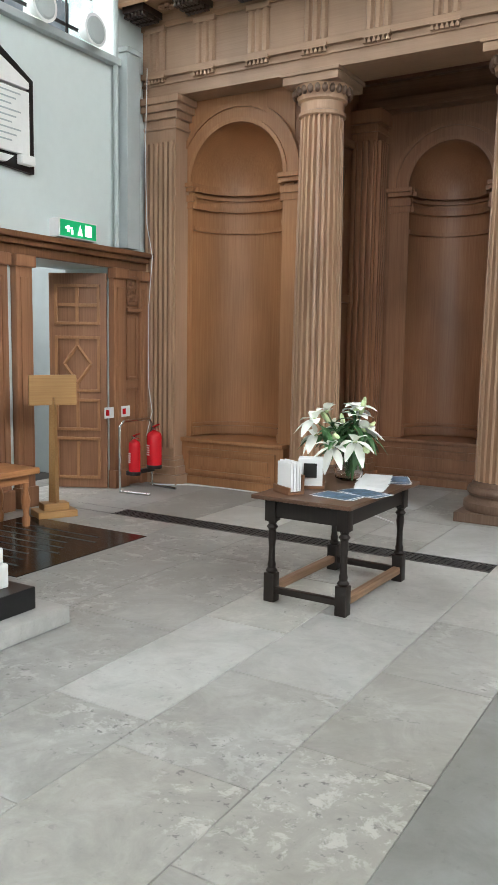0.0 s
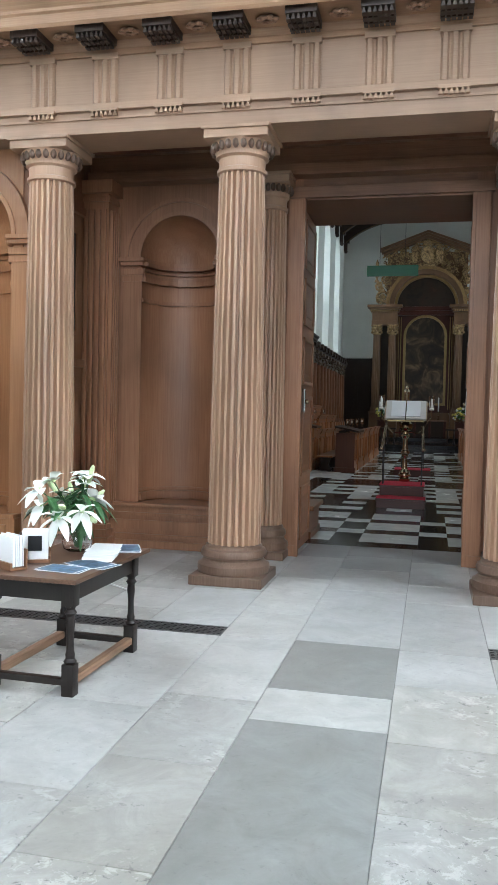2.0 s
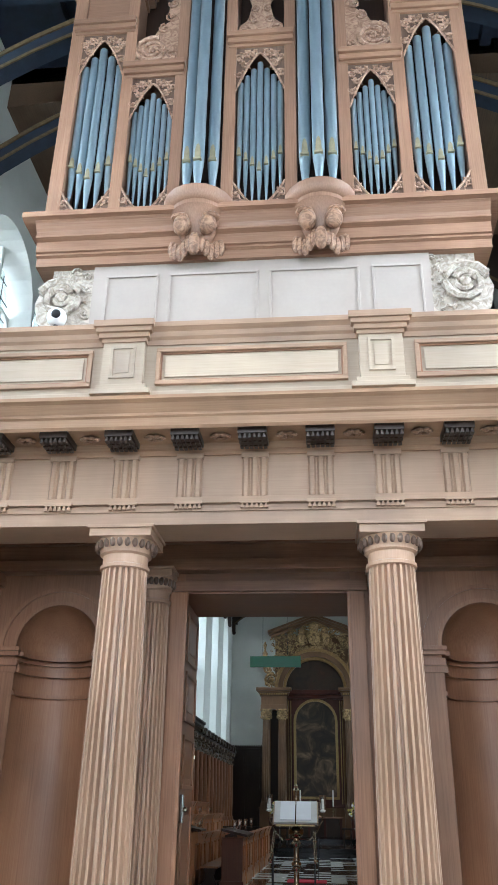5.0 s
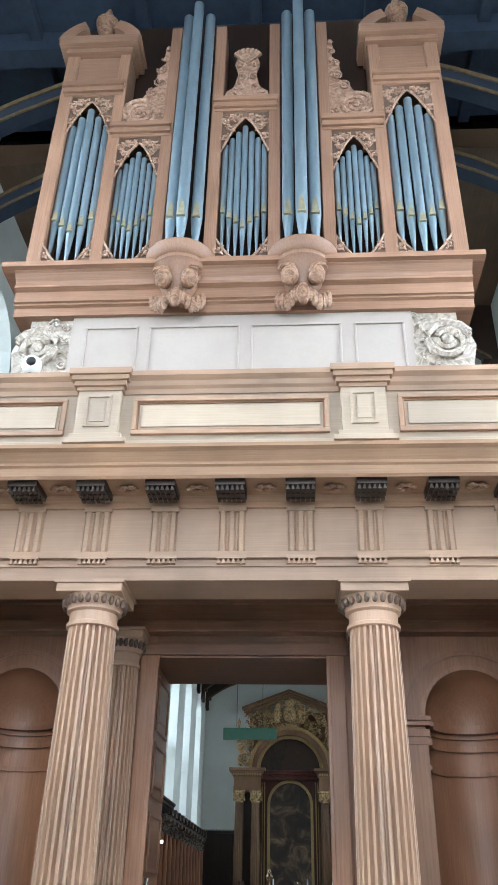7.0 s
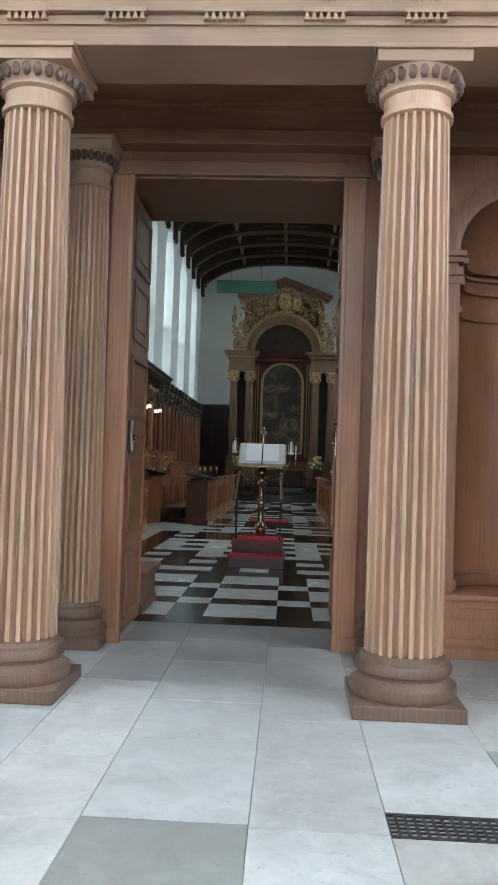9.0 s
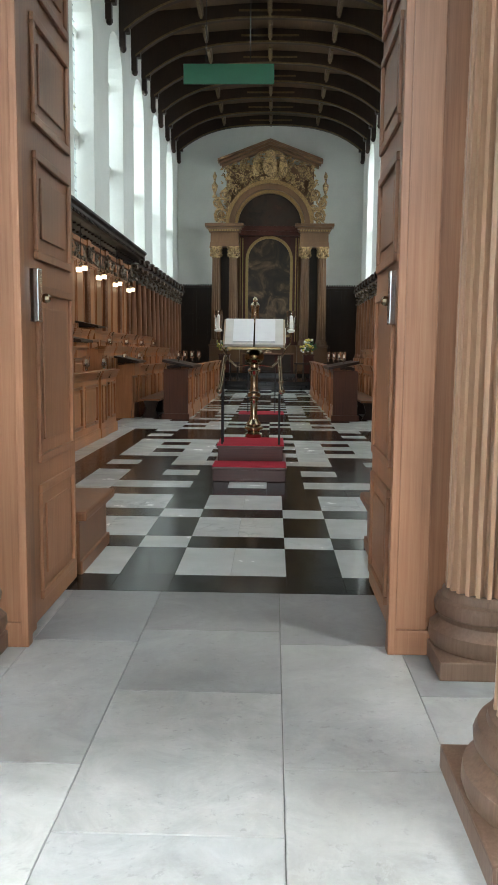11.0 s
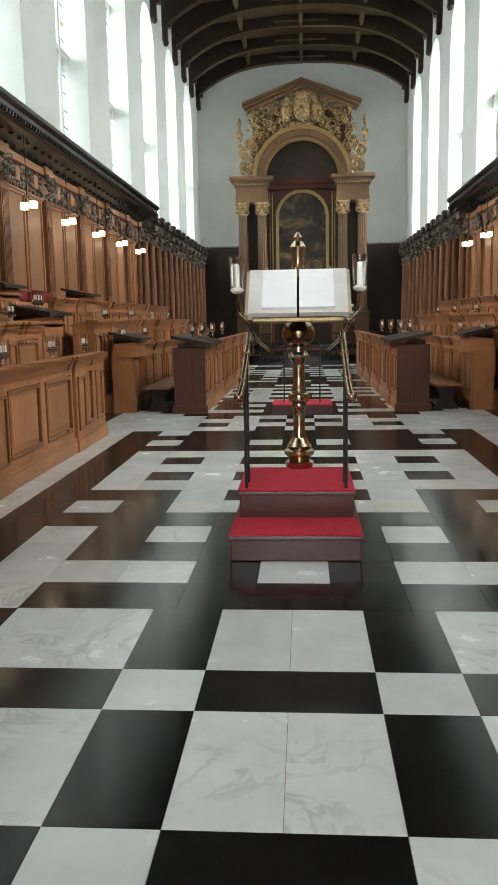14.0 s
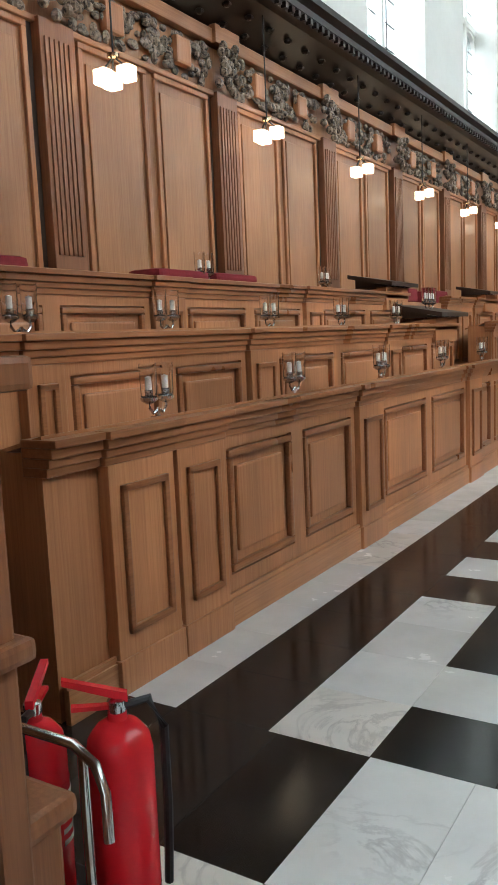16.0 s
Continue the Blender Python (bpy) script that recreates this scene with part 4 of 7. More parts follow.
altar_candle(-0.95)
altar_candle(0.95)
cr = thing("altar_cross", "brass altar cross on a stepped foot", "cross", (0, 40.1, 1.52))
part("cross", bx(bx(bx(box(-0.22, 0.22, -0.1, 0.1, 0, 0.12, 0.02), -0.12, 0.12, -0.07, 0.07, 0.12, 0.3, 0.02), -0.035, 0.035, -0.02, 0.02, 0.3, 1.05, 0.008), -0.22, 0.22, -0.02, 0.02, 0.72, 0.8, 0.008), BRASS, cr)


def flower_stand(x, y, z, name="flower_arrangement"):
    f = thing(name, "yellow and white flowers on a dark stand beside the altar", "flowers", (x, y, z), group="altar flowers")
    part("stand", bx(box(-0.28, 0.28, -0.28, 0.28, 0, 0.9, 0.02), -0.32, 0.32, -0.32, 0.32, 0.9, 0.96, 0.01), REDWOOD, f)
    rng = random.Random(int(x * 10))
    lv, fl, fw = bmesh.new(), bmesh.new(), bmesh.new()
    for k in range(70):
        d = Vector((rng.gauss(0, 1), rng.gauss(0, 1), rng.gauss(0.3, 0.8))).normalized() * rng.uniform(0.15, 0.46)
        p = Vector((0, 0, 1.4)) + d
        if k % 2:
            bmesh.ops.create_icosphere(lv, subdivisions=1, radius=1, matrix=Matrix.Translation(p) @ Euler((rng.uniform(0, 6), rng.uniform(0, 6), 0)).to_matrix().to_4x4() @ Matrix.Diagonal((0.12, 0.05, 0.015, 1)))
        else:
            bmesh.ops.create_icosphere(fl if k % 4 else fw, subdivisions=1, radius=rng.uniform(0.06, 0.1), matrix=Matrix.Translation(p))
    part("leaves", lv, LEAF, f)
    part("yellow_blooms", fl, YELLOW, f)
    part("white_blooms", fw, PETAL, f)
    part("vase", lathe(bmesh.new(), [(0.12, 0.96), (0.16, 1.1), (0.1, 1.3), (0.13, 1.35)], 12), BRASS, f, smooth=True)


flower_stand(-2.35, 38.2, 0.5)
flower_stand(2.2, 38.2, 0.5)
rail = thing("communion_rail", "dark oak communion rail", "rail", (0, 33.0, 0.32))
part("rail_beam", box(-4.6, -1.3, -0.06, 0.06, 0.7, 0.78, 0.015), DARK, rail)
part("rail_beam", box(1.3, 4.6, -0.06, 0.06, 0.7, 0.78, 0.015), DARK, rail)
for _s in (-1, 1):
    for _k in range(10):
        part("baluster", lathe(bmesh.new(), [(0.05, 0), (0.05, 0.08), (0.025, 0.2), (0.05, 0.4), (0.025, 0.6), (0.04, 0.7)], 8, _s * (1.4 + _k * 0.34), 0), DARK, rail)

# ---- screen between antechapel and chapel ----
XA = -0.05
COLS = (XA - 3.57, XA - 1.41, XA + 1.41, XA + 3.57)
SCX = 5.85
scr = thing("choir_screen", "tall oak screen with fluted columns, niches and entablature", "screen", (XA, 0, 0), kind="structure")


def column(x, y, h=4.66, k=1.0, label="fluted oak column with carved capital"):
    c = new("column")
    c.parent, c.location = scr, (x, y, 0)
    c["label"] = label
    part("plinth", box(-0.385 * k, 0.385 * k, -0.385 * k, 0.385 * k, 0, 0.1, 0.01), OAK_FOOT_SHADE, c)
    part("base", lathe(bmesh.new(), [(0.37 * k, 0.1), (0.385 * k, 0.14), (0.38 * k, 0.19), (0.34 * k, 0.215), (0.32 * k, 0.24), (0.325 * k, 0.26), (0.345 * k, 0.275), (0.35 * k, 0.31), (0.335 * k, 0.345), (0.305 * k, 0.36), (0.3 * k, 0.385), (0.28 * k, 0.4)], 40), OAK_FOOT_SHADE, c, smooth=True)
    prof = [(0.282 * k, 0.4), (0.28 * k, 0.5)] + [(k * (0.28 - 0.042 * ((z - 0.5) / 3.8) ** 1.5), z) for z in (1.2, 1.9, 2.6, 3.3, 3.9, h - 0.46)] + [(0.236 * k, h - 0.43)]
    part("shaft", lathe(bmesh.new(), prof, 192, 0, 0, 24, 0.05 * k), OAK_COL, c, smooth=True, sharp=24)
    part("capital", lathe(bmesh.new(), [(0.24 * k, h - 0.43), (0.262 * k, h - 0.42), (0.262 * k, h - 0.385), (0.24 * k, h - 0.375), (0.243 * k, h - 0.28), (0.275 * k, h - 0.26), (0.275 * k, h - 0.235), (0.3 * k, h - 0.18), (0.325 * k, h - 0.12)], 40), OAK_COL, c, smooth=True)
    eg = bmesh.new()
    for j in range(24):
        a = 2 * math.pi * j / 24
        ball(eg, 0.305 * k * math.cos(a), 0.305 * k * math.sin(a), h - 0.175, 0.034, 0.034, 0.052, 6)
    # Ring in a darker oak than the capital and abacus.
    part("egg_and_dart", eg, OAK_FOOT_SHADE, c, smooth=True)
    ab = bmesh.new()
    bx(ab, -0.33 * k, 0.33 * k, -0.33 * k, 0.33 * k, h - 0.12, h - 0.035, 0.006)
    bx(ab, -0.352 * k, 0.352 * k, -0.352 * k, 0.352 * k, h - 0.035, h, 0.006)
    part("abacus", ab, OAK_PALE, c)
    return c


for _x in COLS:
    column(_x - XA, -2.64)

# end pilasters
for _s in (-1, 1):
    p = bmesh.new()
    bx(p, 5.38, 5.85, -2.9, -2.55, 0.35, 4.3)
    for k in range(6):
        bx(p, 5.4 + k * 0.072, 5.445 + k * 0.072, -2.95, -2.9, 0.45, 4.15, 0.008)
    part("pilaster", mir(p, _s), OAK_COL, scr)
    p = bmesh.new()
    for za, zb, o in ((0, 0.12, 0.1), (0.12, 0.22, 0.07), (0.22, 0.3, 0.04), (0.3, 0.35, 0.02), (4.3, 4.34, 0.02), (4.42, 4.5, 0.04), (4.5, 4.58, 0.08), (4.58, 4.66, 0.11)):
        bx(p, 5.38 - o, 5.85, -2.9 - o, -2.55, za, zb, 0.008)
    bx(p, 5.38, 5.85, -2.9, -2.55, 4.34, 4.42)
    part("pilaster_base_and_cap", mir(p, _s), OAK_COL, scr)

# entablature
ent = bmesh.new()
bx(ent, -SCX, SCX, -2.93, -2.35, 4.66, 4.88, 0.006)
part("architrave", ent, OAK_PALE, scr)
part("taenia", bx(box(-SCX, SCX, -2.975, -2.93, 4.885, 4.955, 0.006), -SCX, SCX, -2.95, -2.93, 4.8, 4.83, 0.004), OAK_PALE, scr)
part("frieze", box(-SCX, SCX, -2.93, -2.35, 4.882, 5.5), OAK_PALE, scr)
part("cap_band", box(-SCX, SCX, -2.965, -2.93, 5.44, 5.5, 0.005), OAK_CORN, scr)
tri = bmesh.new()
bx(tri, -0.135, 0.135, -0.012, 0, 0, 0.44)
for a in (-0.135, -0.04, 0.055):
    prism(tri, [(a, -0.012), (a + 0.02, -0.04), (a + 0.06, -0.04), (a + 0.08, -0.012)], "z", 0, 0.44)
bx(tri, -0.145, 0.145, -0.05, 0, 0.44, 0.5, 0.004)
tri_ob = part("triglyph", tri, OAK_PALE, scr, at=(-0.0, -2.93, 4.958))
reg = bmesh.new()
bx(reg, -0.15, 0.15, -0.065, 0, 0, 0.035)
for k in range(6):
    x = -0.125 + k * 0.05
    prism(reg, [(x - 0.006, 0), (x + 0.006, 0), (x + 0.02, -0.05), (x - 0.02, -0.05)], "y", -0.06, -0.01)
reg_ob = part("regula", reg, OAK_PALE, scr, at=(0, -2.93, 4.87))
mut = bmesh.new()
bx(mut, -0.15, 0.15, -0.36, 0, 0, 0.07)
for k in range(6):
    x = -0.125 + k * 0.05
    for j in range(3):
        prism(mut, [(x - 0.006, 0), (x + 0.006, 0), (x + 0.019, -0.05), (x - 0.019, -0.05)], "y", -0.345 + 0.11 * j, -0.27 + 0.11 * j)
# Near-black oak: shade under the cornice put into the mutules' colour.
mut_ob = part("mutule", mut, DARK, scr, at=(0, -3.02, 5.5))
ros = bmesh.new()
for k in range(6):
    a = k * math.pi / 3
    ball(ros, 0.07 * math.cos(a), 0.05 * math.sin(a), -0.005, 0.05, 0.035, 0.02, 6)
ros_ob = part("rosette", ros, CARVED_OAK, scr, at=(0.3525, -3.2, 5.55))
for k in range(-8, 9):
    x = k * 0.705
    if abs(x) > 5.75:
        continue
    if k:
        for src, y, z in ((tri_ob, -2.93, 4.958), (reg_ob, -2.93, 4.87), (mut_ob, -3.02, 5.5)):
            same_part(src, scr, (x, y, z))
        if k != 8:
            same_part(ros_ob, scr, (x + 0.3525, -3.2, 5.55))
cor = bmesh.new()
prism(cor, [(-2.35, 5.5), (-2.95, 5.5), (-3.0, 5.57), (-3.42, 5.57), (-3.44, 5.54), (-3.46, 5.57), (-3.46, 5.66), (-3.48, 5.68), (-3.48, 5.71), (-3.5, 5.74), (-3.54, 5.8), (-3.58, 5.83), (-3.58, 5.87), (-2.35, 5.92)], "x", -SCX, SCX)
part("cornice", cor, OAK_CORN, scr)

# parapet of the organ loft with pedestals over the columns
LOFT = (-0.03, -0.34, -0.2)
par = bmesh.new()
bx(par, -SCX, SCX, -2.93, -2.7, 5.9, 6.95)
bx(par, -SCX, SCX, -2.97, -2.93, 5.92, 6.26, 0.01)
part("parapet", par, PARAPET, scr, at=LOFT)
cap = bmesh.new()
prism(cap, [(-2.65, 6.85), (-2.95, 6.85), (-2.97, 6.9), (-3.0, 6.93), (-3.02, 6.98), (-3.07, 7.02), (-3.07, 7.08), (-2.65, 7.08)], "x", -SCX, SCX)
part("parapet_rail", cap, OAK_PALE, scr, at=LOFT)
for _x in COLS:
    x = _x - XA
    p = bmesh.new()
    bx(p, x - 0.235, x + 0.235, -3.02, -2.93, 6.3, 6.86, 0.004)
    bx(p, x - 0.33, x + 0.33, -3.06, -2.93, 6.2, 6.26, 0.006)
    bx(p, x - 0.28, x + 0.28, -3.04, -2.93, 6.26, 6.32, 0.006)
    part("pedestal", p, PARAPET, scr, at=LOFT)
    p = bmesh.new()
    for za, zb, o in ((6.852, 6.9, 0.02), (6.9, 6.96, 0.05), (6.96, 7.02, 0.08), (7.02, 7.1, 0.105)):
        bx(p, x - 0.235 - o, x + 0.235 + o, -3.02 - o, -2.93, za, zb, 0.005)
    part("pedestal_cap", p, OAK_PALE, scr, at=LOFT)
    p = bmesh.new()
    panel_field(p, x - 0.14, x + 0.14, 6.4, 6.8, -3.02, -1, 0.03, 0.02)
    part("pedestal_panel", p, PARAPET, scr, at=LOFT)
for a, b in ((-5.8, COLS[0] - XA - 0.36), (COLS[0] - XA + 0.36, COLS[1] - XA - 0.36), (COLS[1] - XA + 0.36, COLS[2] - XA - 0.36), (COLS[2] - XA + 0.36, COLS[3] - XA - 0.36), (COLS[3] - XA + 0.36, 5.8)):
    p = bmesh.new()
    bx(p, a + 0.1, b - 0.1, -2.95, -2.93, 6.44, 6.7, 0.006)
    part("parapet_panel", p, PARAPET, scr, at=LOFT)
    p = bmesh.new()
    for q in ((a, b, 6.34, 6.39), (a, b, 6.75, 6.8), (a, a + 0.05, 6.39, 6.75), (b - 0.05, b, 6.39, 6.75)):
        bx(p, q[0], q[1], -2.975, -2.93, q[2], q[3], 0.01)
    part("panel_moulding", p, OAK_PALE, scr, at=LOFT)
    p = bmesh.new()
    for q in ((a + 0.05, b - 0.05, 6.392, 6.41), (a + 0.05, b - 0.05, 6.73, 6.748), (a + 0.05, a + 0.068, 6.41, 6.73), (b - 0.068, b - 0.05, 6.41, 6.73)):
        bx(p, q[0], q[1], -2.945, -2.93, q[2], q[3])
    part("panel_bead", p, OAK, scr, at=LOFT)

# loft floor and soffit over the recesses
part("loft_floor", box(-SCX, SCX, -2.35, 0.3, 5.3, 5.9), OAK_X, scr)
part("soffit", box(-SCX, SCX, -2.36, -0.9, 5.05, 5.3), OAK_X, scr)


def niche_wall(x0, x1, y, xc, half, z0, spring, top, depth=0.62, mat=OAK):
    """A wall face with a round-headed niche sunk in it, an archivolt, imposts and a bench below."""
    w = bmesh.new()
    n = 20
    arc = [(xc + half * math.cos(math.pi * k / n), spring + half * math.sin(math.pi * k / n)) for k in range(n + 1)]
    yb = y + depth + 0.3
    prism(w, [(x0, 0), (xc - half, 0), (xc - half, spring), (x0, spring)], "y", y, yb)
    prism(w, [(xc + half, 0), (x1, 0), (x1, spring), (xc + half, spring)], "y", y, yb)
    prism(w, [(x0, spring), (xc - half, spring)] + arc[::-1][1:-1] + [(xc + half, spring), (x1, spring), (x1, top), (x0, top)], "y", y, y + 0.12)
    bx(w, x0, x1, y + depth + 0.05, yb, spring, top)
    part("niche_wall", w, mat, scr)
    s = bmesh.new()
    m = 24
    rows = [z0 + (spring - z0) * k / 6 for k in range(7)]
    grid = [[s.verts.new((xc + half * math.cos(math.pi * j / m), y + depth * math.sin(math.pi * j / m) ** 0.9 + 0.001, z)) for j in range(m + 1)] for z in rows]
    for k in range(1, 9):
        e = (math.pi / 2) * k / 8
        c = math.cos(e)
        grid.append([s.verts.new((xc + half * c * math.cos(math.pi * j / m), y + depth * c * math.sin(math.pi * j / m) ** 0.9 + 0.001, spring + half * math.sin(e))) for j in range(m + 1)])
    for p, q in zip(grid, grid[1:]):
        for j in range(m):
            s.faces.new((p[j], p[j + 1], q[j + 1], q[j]))
    bmesh.ops.remove_doubles(s, verts=s.verts, dist=0.0008)
    part("niche_shell", s, mat, scr, smooth=True)
    for za, zb, o in ((spring - 0.1, spring - 0.05, 0.09), (spring - 0.05, spring, 0.06), (spring - 0.16, spring - 0.13, 0.04), (spring - 0.3, spring - 0.24, 0.06), (spring - 0.24, spring - 0.2, 0.05), (spring - 0.56, spring - 0.51, 0.035), (z0 + 0.02, z0 + 0.12, 0.04), (z0 + 0.14, z0 + 0.17, 0.02)):
        b = bmesh.new()
        for j in range(m):
            p = []
            for jj in (j, j + 1):
                a = math.pi * jj / m
                p.append((xc + half * math.cos(a), y + depth * math.sin(a) ** 0.9, xc + (half - o) * math.cos(a), y + (depth - o) * math.sin(a) ** 0.9))
            prism(b, [(p[0][0], p[0][1]), (p[1][0], p[1][1]), (p[1][2], p[1][3]), (p[0][2], p[0][3])], "z", za, zb)
        part("niche_moulding", b, mat, scr)
    for r0, r1, o in ((half, half + 0.05, 0.05), (half + 0.05, half + 0.17, 0.035), (half + 0.17, half + 0.22, 0.06)):
        part("archivolt", ring(xc, spring, r0, r1, y - o, y + 0.01, n=24), mat, scr)
    for s_ in (-1, 1):
        b = bmesh.new()
        a0, a1 = sorted((xc + s_ * (half - 0.01), xc + s_ * (half + 0.24)))
        for za, zb, o in ((spring - 0.3, spring - 0.22, 0.03), (spring - 0.22, spring - 0.14, 0.05), (spring - 0.1, spring - 0.05, 0.06), (spring - 0.05, spring, 0.09)):
            bx(b, a0 - o * 0.5, a1 + o * 0.5, y - o, y + 0.04, za, zb, 0.005)
        bx(b, a0, a1, y - 0.02, y, z0, spring - 0.3)
        part("impost", b, mat, scr)
    bn = bmesh.new()
    bx(bn, x0, x1, y - 0.12, y, 0, z0 - 0.05)
    bx(bn, x0, x1, y - 0.15, y + depth, z0 - 0.05, z0, 0.012)
    bx(bn, x0, x1, y - 0.145, y - 0.12, 0, 0.1, 0.006)
    panel_field(bn, x0 + 0.1, x1 - 0.1, 0.14, z0 - 0.12, y - 0.12, -1, 0.045, 0.035)
    part("bench", bn, mat, scr)


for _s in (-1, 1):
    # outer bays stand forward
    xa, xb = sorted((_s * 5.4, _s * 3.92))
    # Lit oak here, so the bays read brighter than the recess.
    niche_wall(xa, xb, -2.62, _s * 4.68, 0.64, 0.58, 3.7, 5.1, mat=OAK_LIT)
    # inner bays are recessed
    xa, xb = sorted((_s * 3.8, _s * 1.6))
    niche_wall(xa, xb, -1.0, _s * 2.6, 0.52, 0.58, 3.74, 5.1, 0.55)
    # cheek between outer and inner bay with a dark upper panel
    c = bmesh.new()
    bx(c, 3.8, 3.92, -2.6, 0.0, 0, 5.1)
    part("cheek", mir(c, _s), OAK, scr)
    c = bmesh.new()
    for a, b, z0, z1 in ((-2.2, -1.5, 0.3, 2.2), (-2.2, -1.5, 2.7, 4.0)):
        for q in ((a, b, z0, z0 + 0.05), (a, b, z1 - 0.05, z1), (a, a + 0.05, z0, z1), (b - 0.05, b, z0, z1)):
            bx(c, 3.77, 3.8, *q, 0.006)
    bx(c, 3.74, 3.8, -2.35, -1.3, 2.3, 2.4, 0.01)
    bx(c, 3.74, 3.8, -2.35, -1.3, 4.2, 4.3, 0.01)
    part("cheek_panel", mir(c, _s), OAK, scr)
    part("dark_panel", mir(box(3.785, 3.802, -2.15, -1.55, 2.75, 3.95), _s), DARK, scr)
    # corner pilaster of the recess
    p = bmesh.new()
    bx(p, 3.46, 3.8, -1.3, -1.0, 0.3, 4.66)
    for k in range(4):
        bx(p, 3.48 + k * 0.08, 3.525 + k * 0.08, -1.35, -1.3, 0.4, 4.3, 0.01)
        bx(p, 3.41, 3.46, -1.28 + k * 0.07, -1.235 + k * 0.07, 0.4, 4.3, 0.01)
    for za, zb, o in ((0, 0.14, 0.08), (0.14, 0.24, 0.05), (0.24, 0.3, 0.025), (4.4, 4.46, 0.03), (4.5, 4.66, 0.07)):
        bx(p, 3.46 - o, 3.8, -1.3 - o, -1.0, za, zb, 0.006)
    part("corner_pilaster", mir(p, _s), OAK, scr)
    # engaged column beside the door
    c = column(1.5 if _s > 0 else -1.4, -1.12, 4.66, 0.78, "engaged fluted oak column beside the doorway")
    # jamb
    j = bmesh.new()
    bx(j, 1.03, 1.6, -1.0, -0.78, 0, 5.1)
    bx(j, 1.13, 1.6, -0.78, 0.3, 0, 5.1)
    part("jamb", mir(j, _s), OAK, scr)
    j = bmesh.new()
    bx(j, 1.0, 1.2, -1.06, -1.0, 0, 4.415, 0.01)
    bx(j, 0.985, 1.03, -1.08, -1.0, 0, 4.41, 0.008)
    bx(j, 1.02, 1.24, -1.08, -1.0, 0, 0.14, 0.01)
    part("door_architrave", mir(j, _s), OAK, scr)
part("door_head", bx(box(-1.13, 1.13, -0.999, 0.3, 4.4, 5.1), -1.24, 1.24, -1.06, -1.0, 4.42, 4.56, 0.01), OAK_X, scr)
fh = bmesh.new()
bx(fh, -3.8, 3.8, -1.2, -0.9, 4.66, 4.8, 0.01)
bx(fh, -3.8, 3.8, -1.14, -0.9, 4.8, 5.0)
bx(fh, -3.8, 3.8, -1.24, -0.9, 5.0, 5.1, 0.01)
part("inner_entablature", fh, OAK_X, scr)
# back of the screen on the chapel side
for _s in (-1, 1):
    part("back_wall", mir(box(1.6, CW, 0.05, 0.3, 0, 5.1), _s), OAK, scr)
part("loft_front", box(-CW, CW, 0.28, 0.34, 4.4, 7.6), OAK_X, scr)
setting("wall_over_screen", box(-CW - WT, CW + WT, 0.35, 0.6, 15.2, TOP + 0.4), PLASTER, "plain wall above the screen", "wall")


def door_leaf(s, n):
    """An open panelled door leaf that stands back against the jamb."""
    d = new("door_%d" % n)
    d.location = (XA + s * 1.12, -0.76, 0.015)
    tagged(d, "open heavy oak door leaf with moulded panels", "door", "screen door leaves", "structure")
    b = bmesh.new()
    bx(b, -0.075, -0.015, 0, 1.02, 0, 4.35, 0.006)
    part("leaf", mir(b, s), OAK, d)
    for z0, z1 in ((0.12, 0.82), (0.95, 2.0), (2.14, 2.75), (2.9, 3.5), (3.62, 4.25)):
        p = bmesh.new()
        ya, yb, w = 0.12, 0.92, 0.05
        for q in ((ya, yb, z0, z0 + w), (ya, yb, z1 - w, z1), (ya, ya + w, z0 + w, z1 - w), (yb - w, yb, z0 + w, z1 - w)):
            bx(p, -0.1, -0.075, *q, 0.008)
        bx(p, -0.09, -0.075, ya + 0.13, yb - 0.13, z0 + 0.13, z1 - 0.13, 0.006)
        part("panel", mir(p, s), OAK, d)
    part("lock", mir(box(-0.13, -0.075, 0.02, 0.1, 1.78, 2.08, 0.008), s), CHROME, d, "steel lock case")
    h = bmesh.new()
    ball(h, -0.13, 0.17, 1.92, 0.03, 0.03, 0.03, 8)
    tube(h, [(-0.075, 0.17, 1.92), (-0.13, 0.17, 1.92)], 0.012)
    part("knob", mir(h, s), BRASS, d)
    hg = bmesh.new()
    for z in (0.3, 2.6, 4.0):
        tube(hg, [(-0.03, -0.01, z), (-0.03, -0.01, z + 0.16)], 0.015)
    part("hinge", mir(hg, s), IRON, d)


door_leaf(-1, 1)
door_leaf(1, 2)

# hanging green sign in the chapel door
hs = thing("hanging_sign", "green rectangular sign hung on two thin wires", "sign", (-0.13, 2.06, 3.98))
part("board", box(-0.4, 0.4, -0.01, 0.01, 0, 0.17, 0.003), GREEN_SIGN, hs)
for _x in (-0.2, 0.19):
    part("wire", tube(bmesh.new(), [(_x, 0, 0.19), (_x, 0, 11.0)], 0.004, 5), IRON, hs)

# ---- organ ----
org = thing("pipe_organ", "oak organ case with blue-grey metal pipes and carved brackets", "organ", (XA - 0.04, -2.3, 5.9))
part("plinth", box(-2.2, 2.2, 0.0, 2.0, 0, 2.62), PALE_PANEL, org)
for a, b in ((-2.02, -1.32), (-1.18, 0.0), (0.14, 1.3), (1.46, 2.1)):
    p = bmesh.new()
    for q in ((a, b, 1.0, 1.03), (a, b, 2.42, 2.45), (a, a + 0.03, 1.03, 2.42), (b - 0.03, b, 1.03, 2.42)):
        bx(p, q[0], q[1], -0.025, 0.0, q[2], q[3], 0.006)
    part("panel", p, PALE_PANEL, org)
cs = bmesh.new()
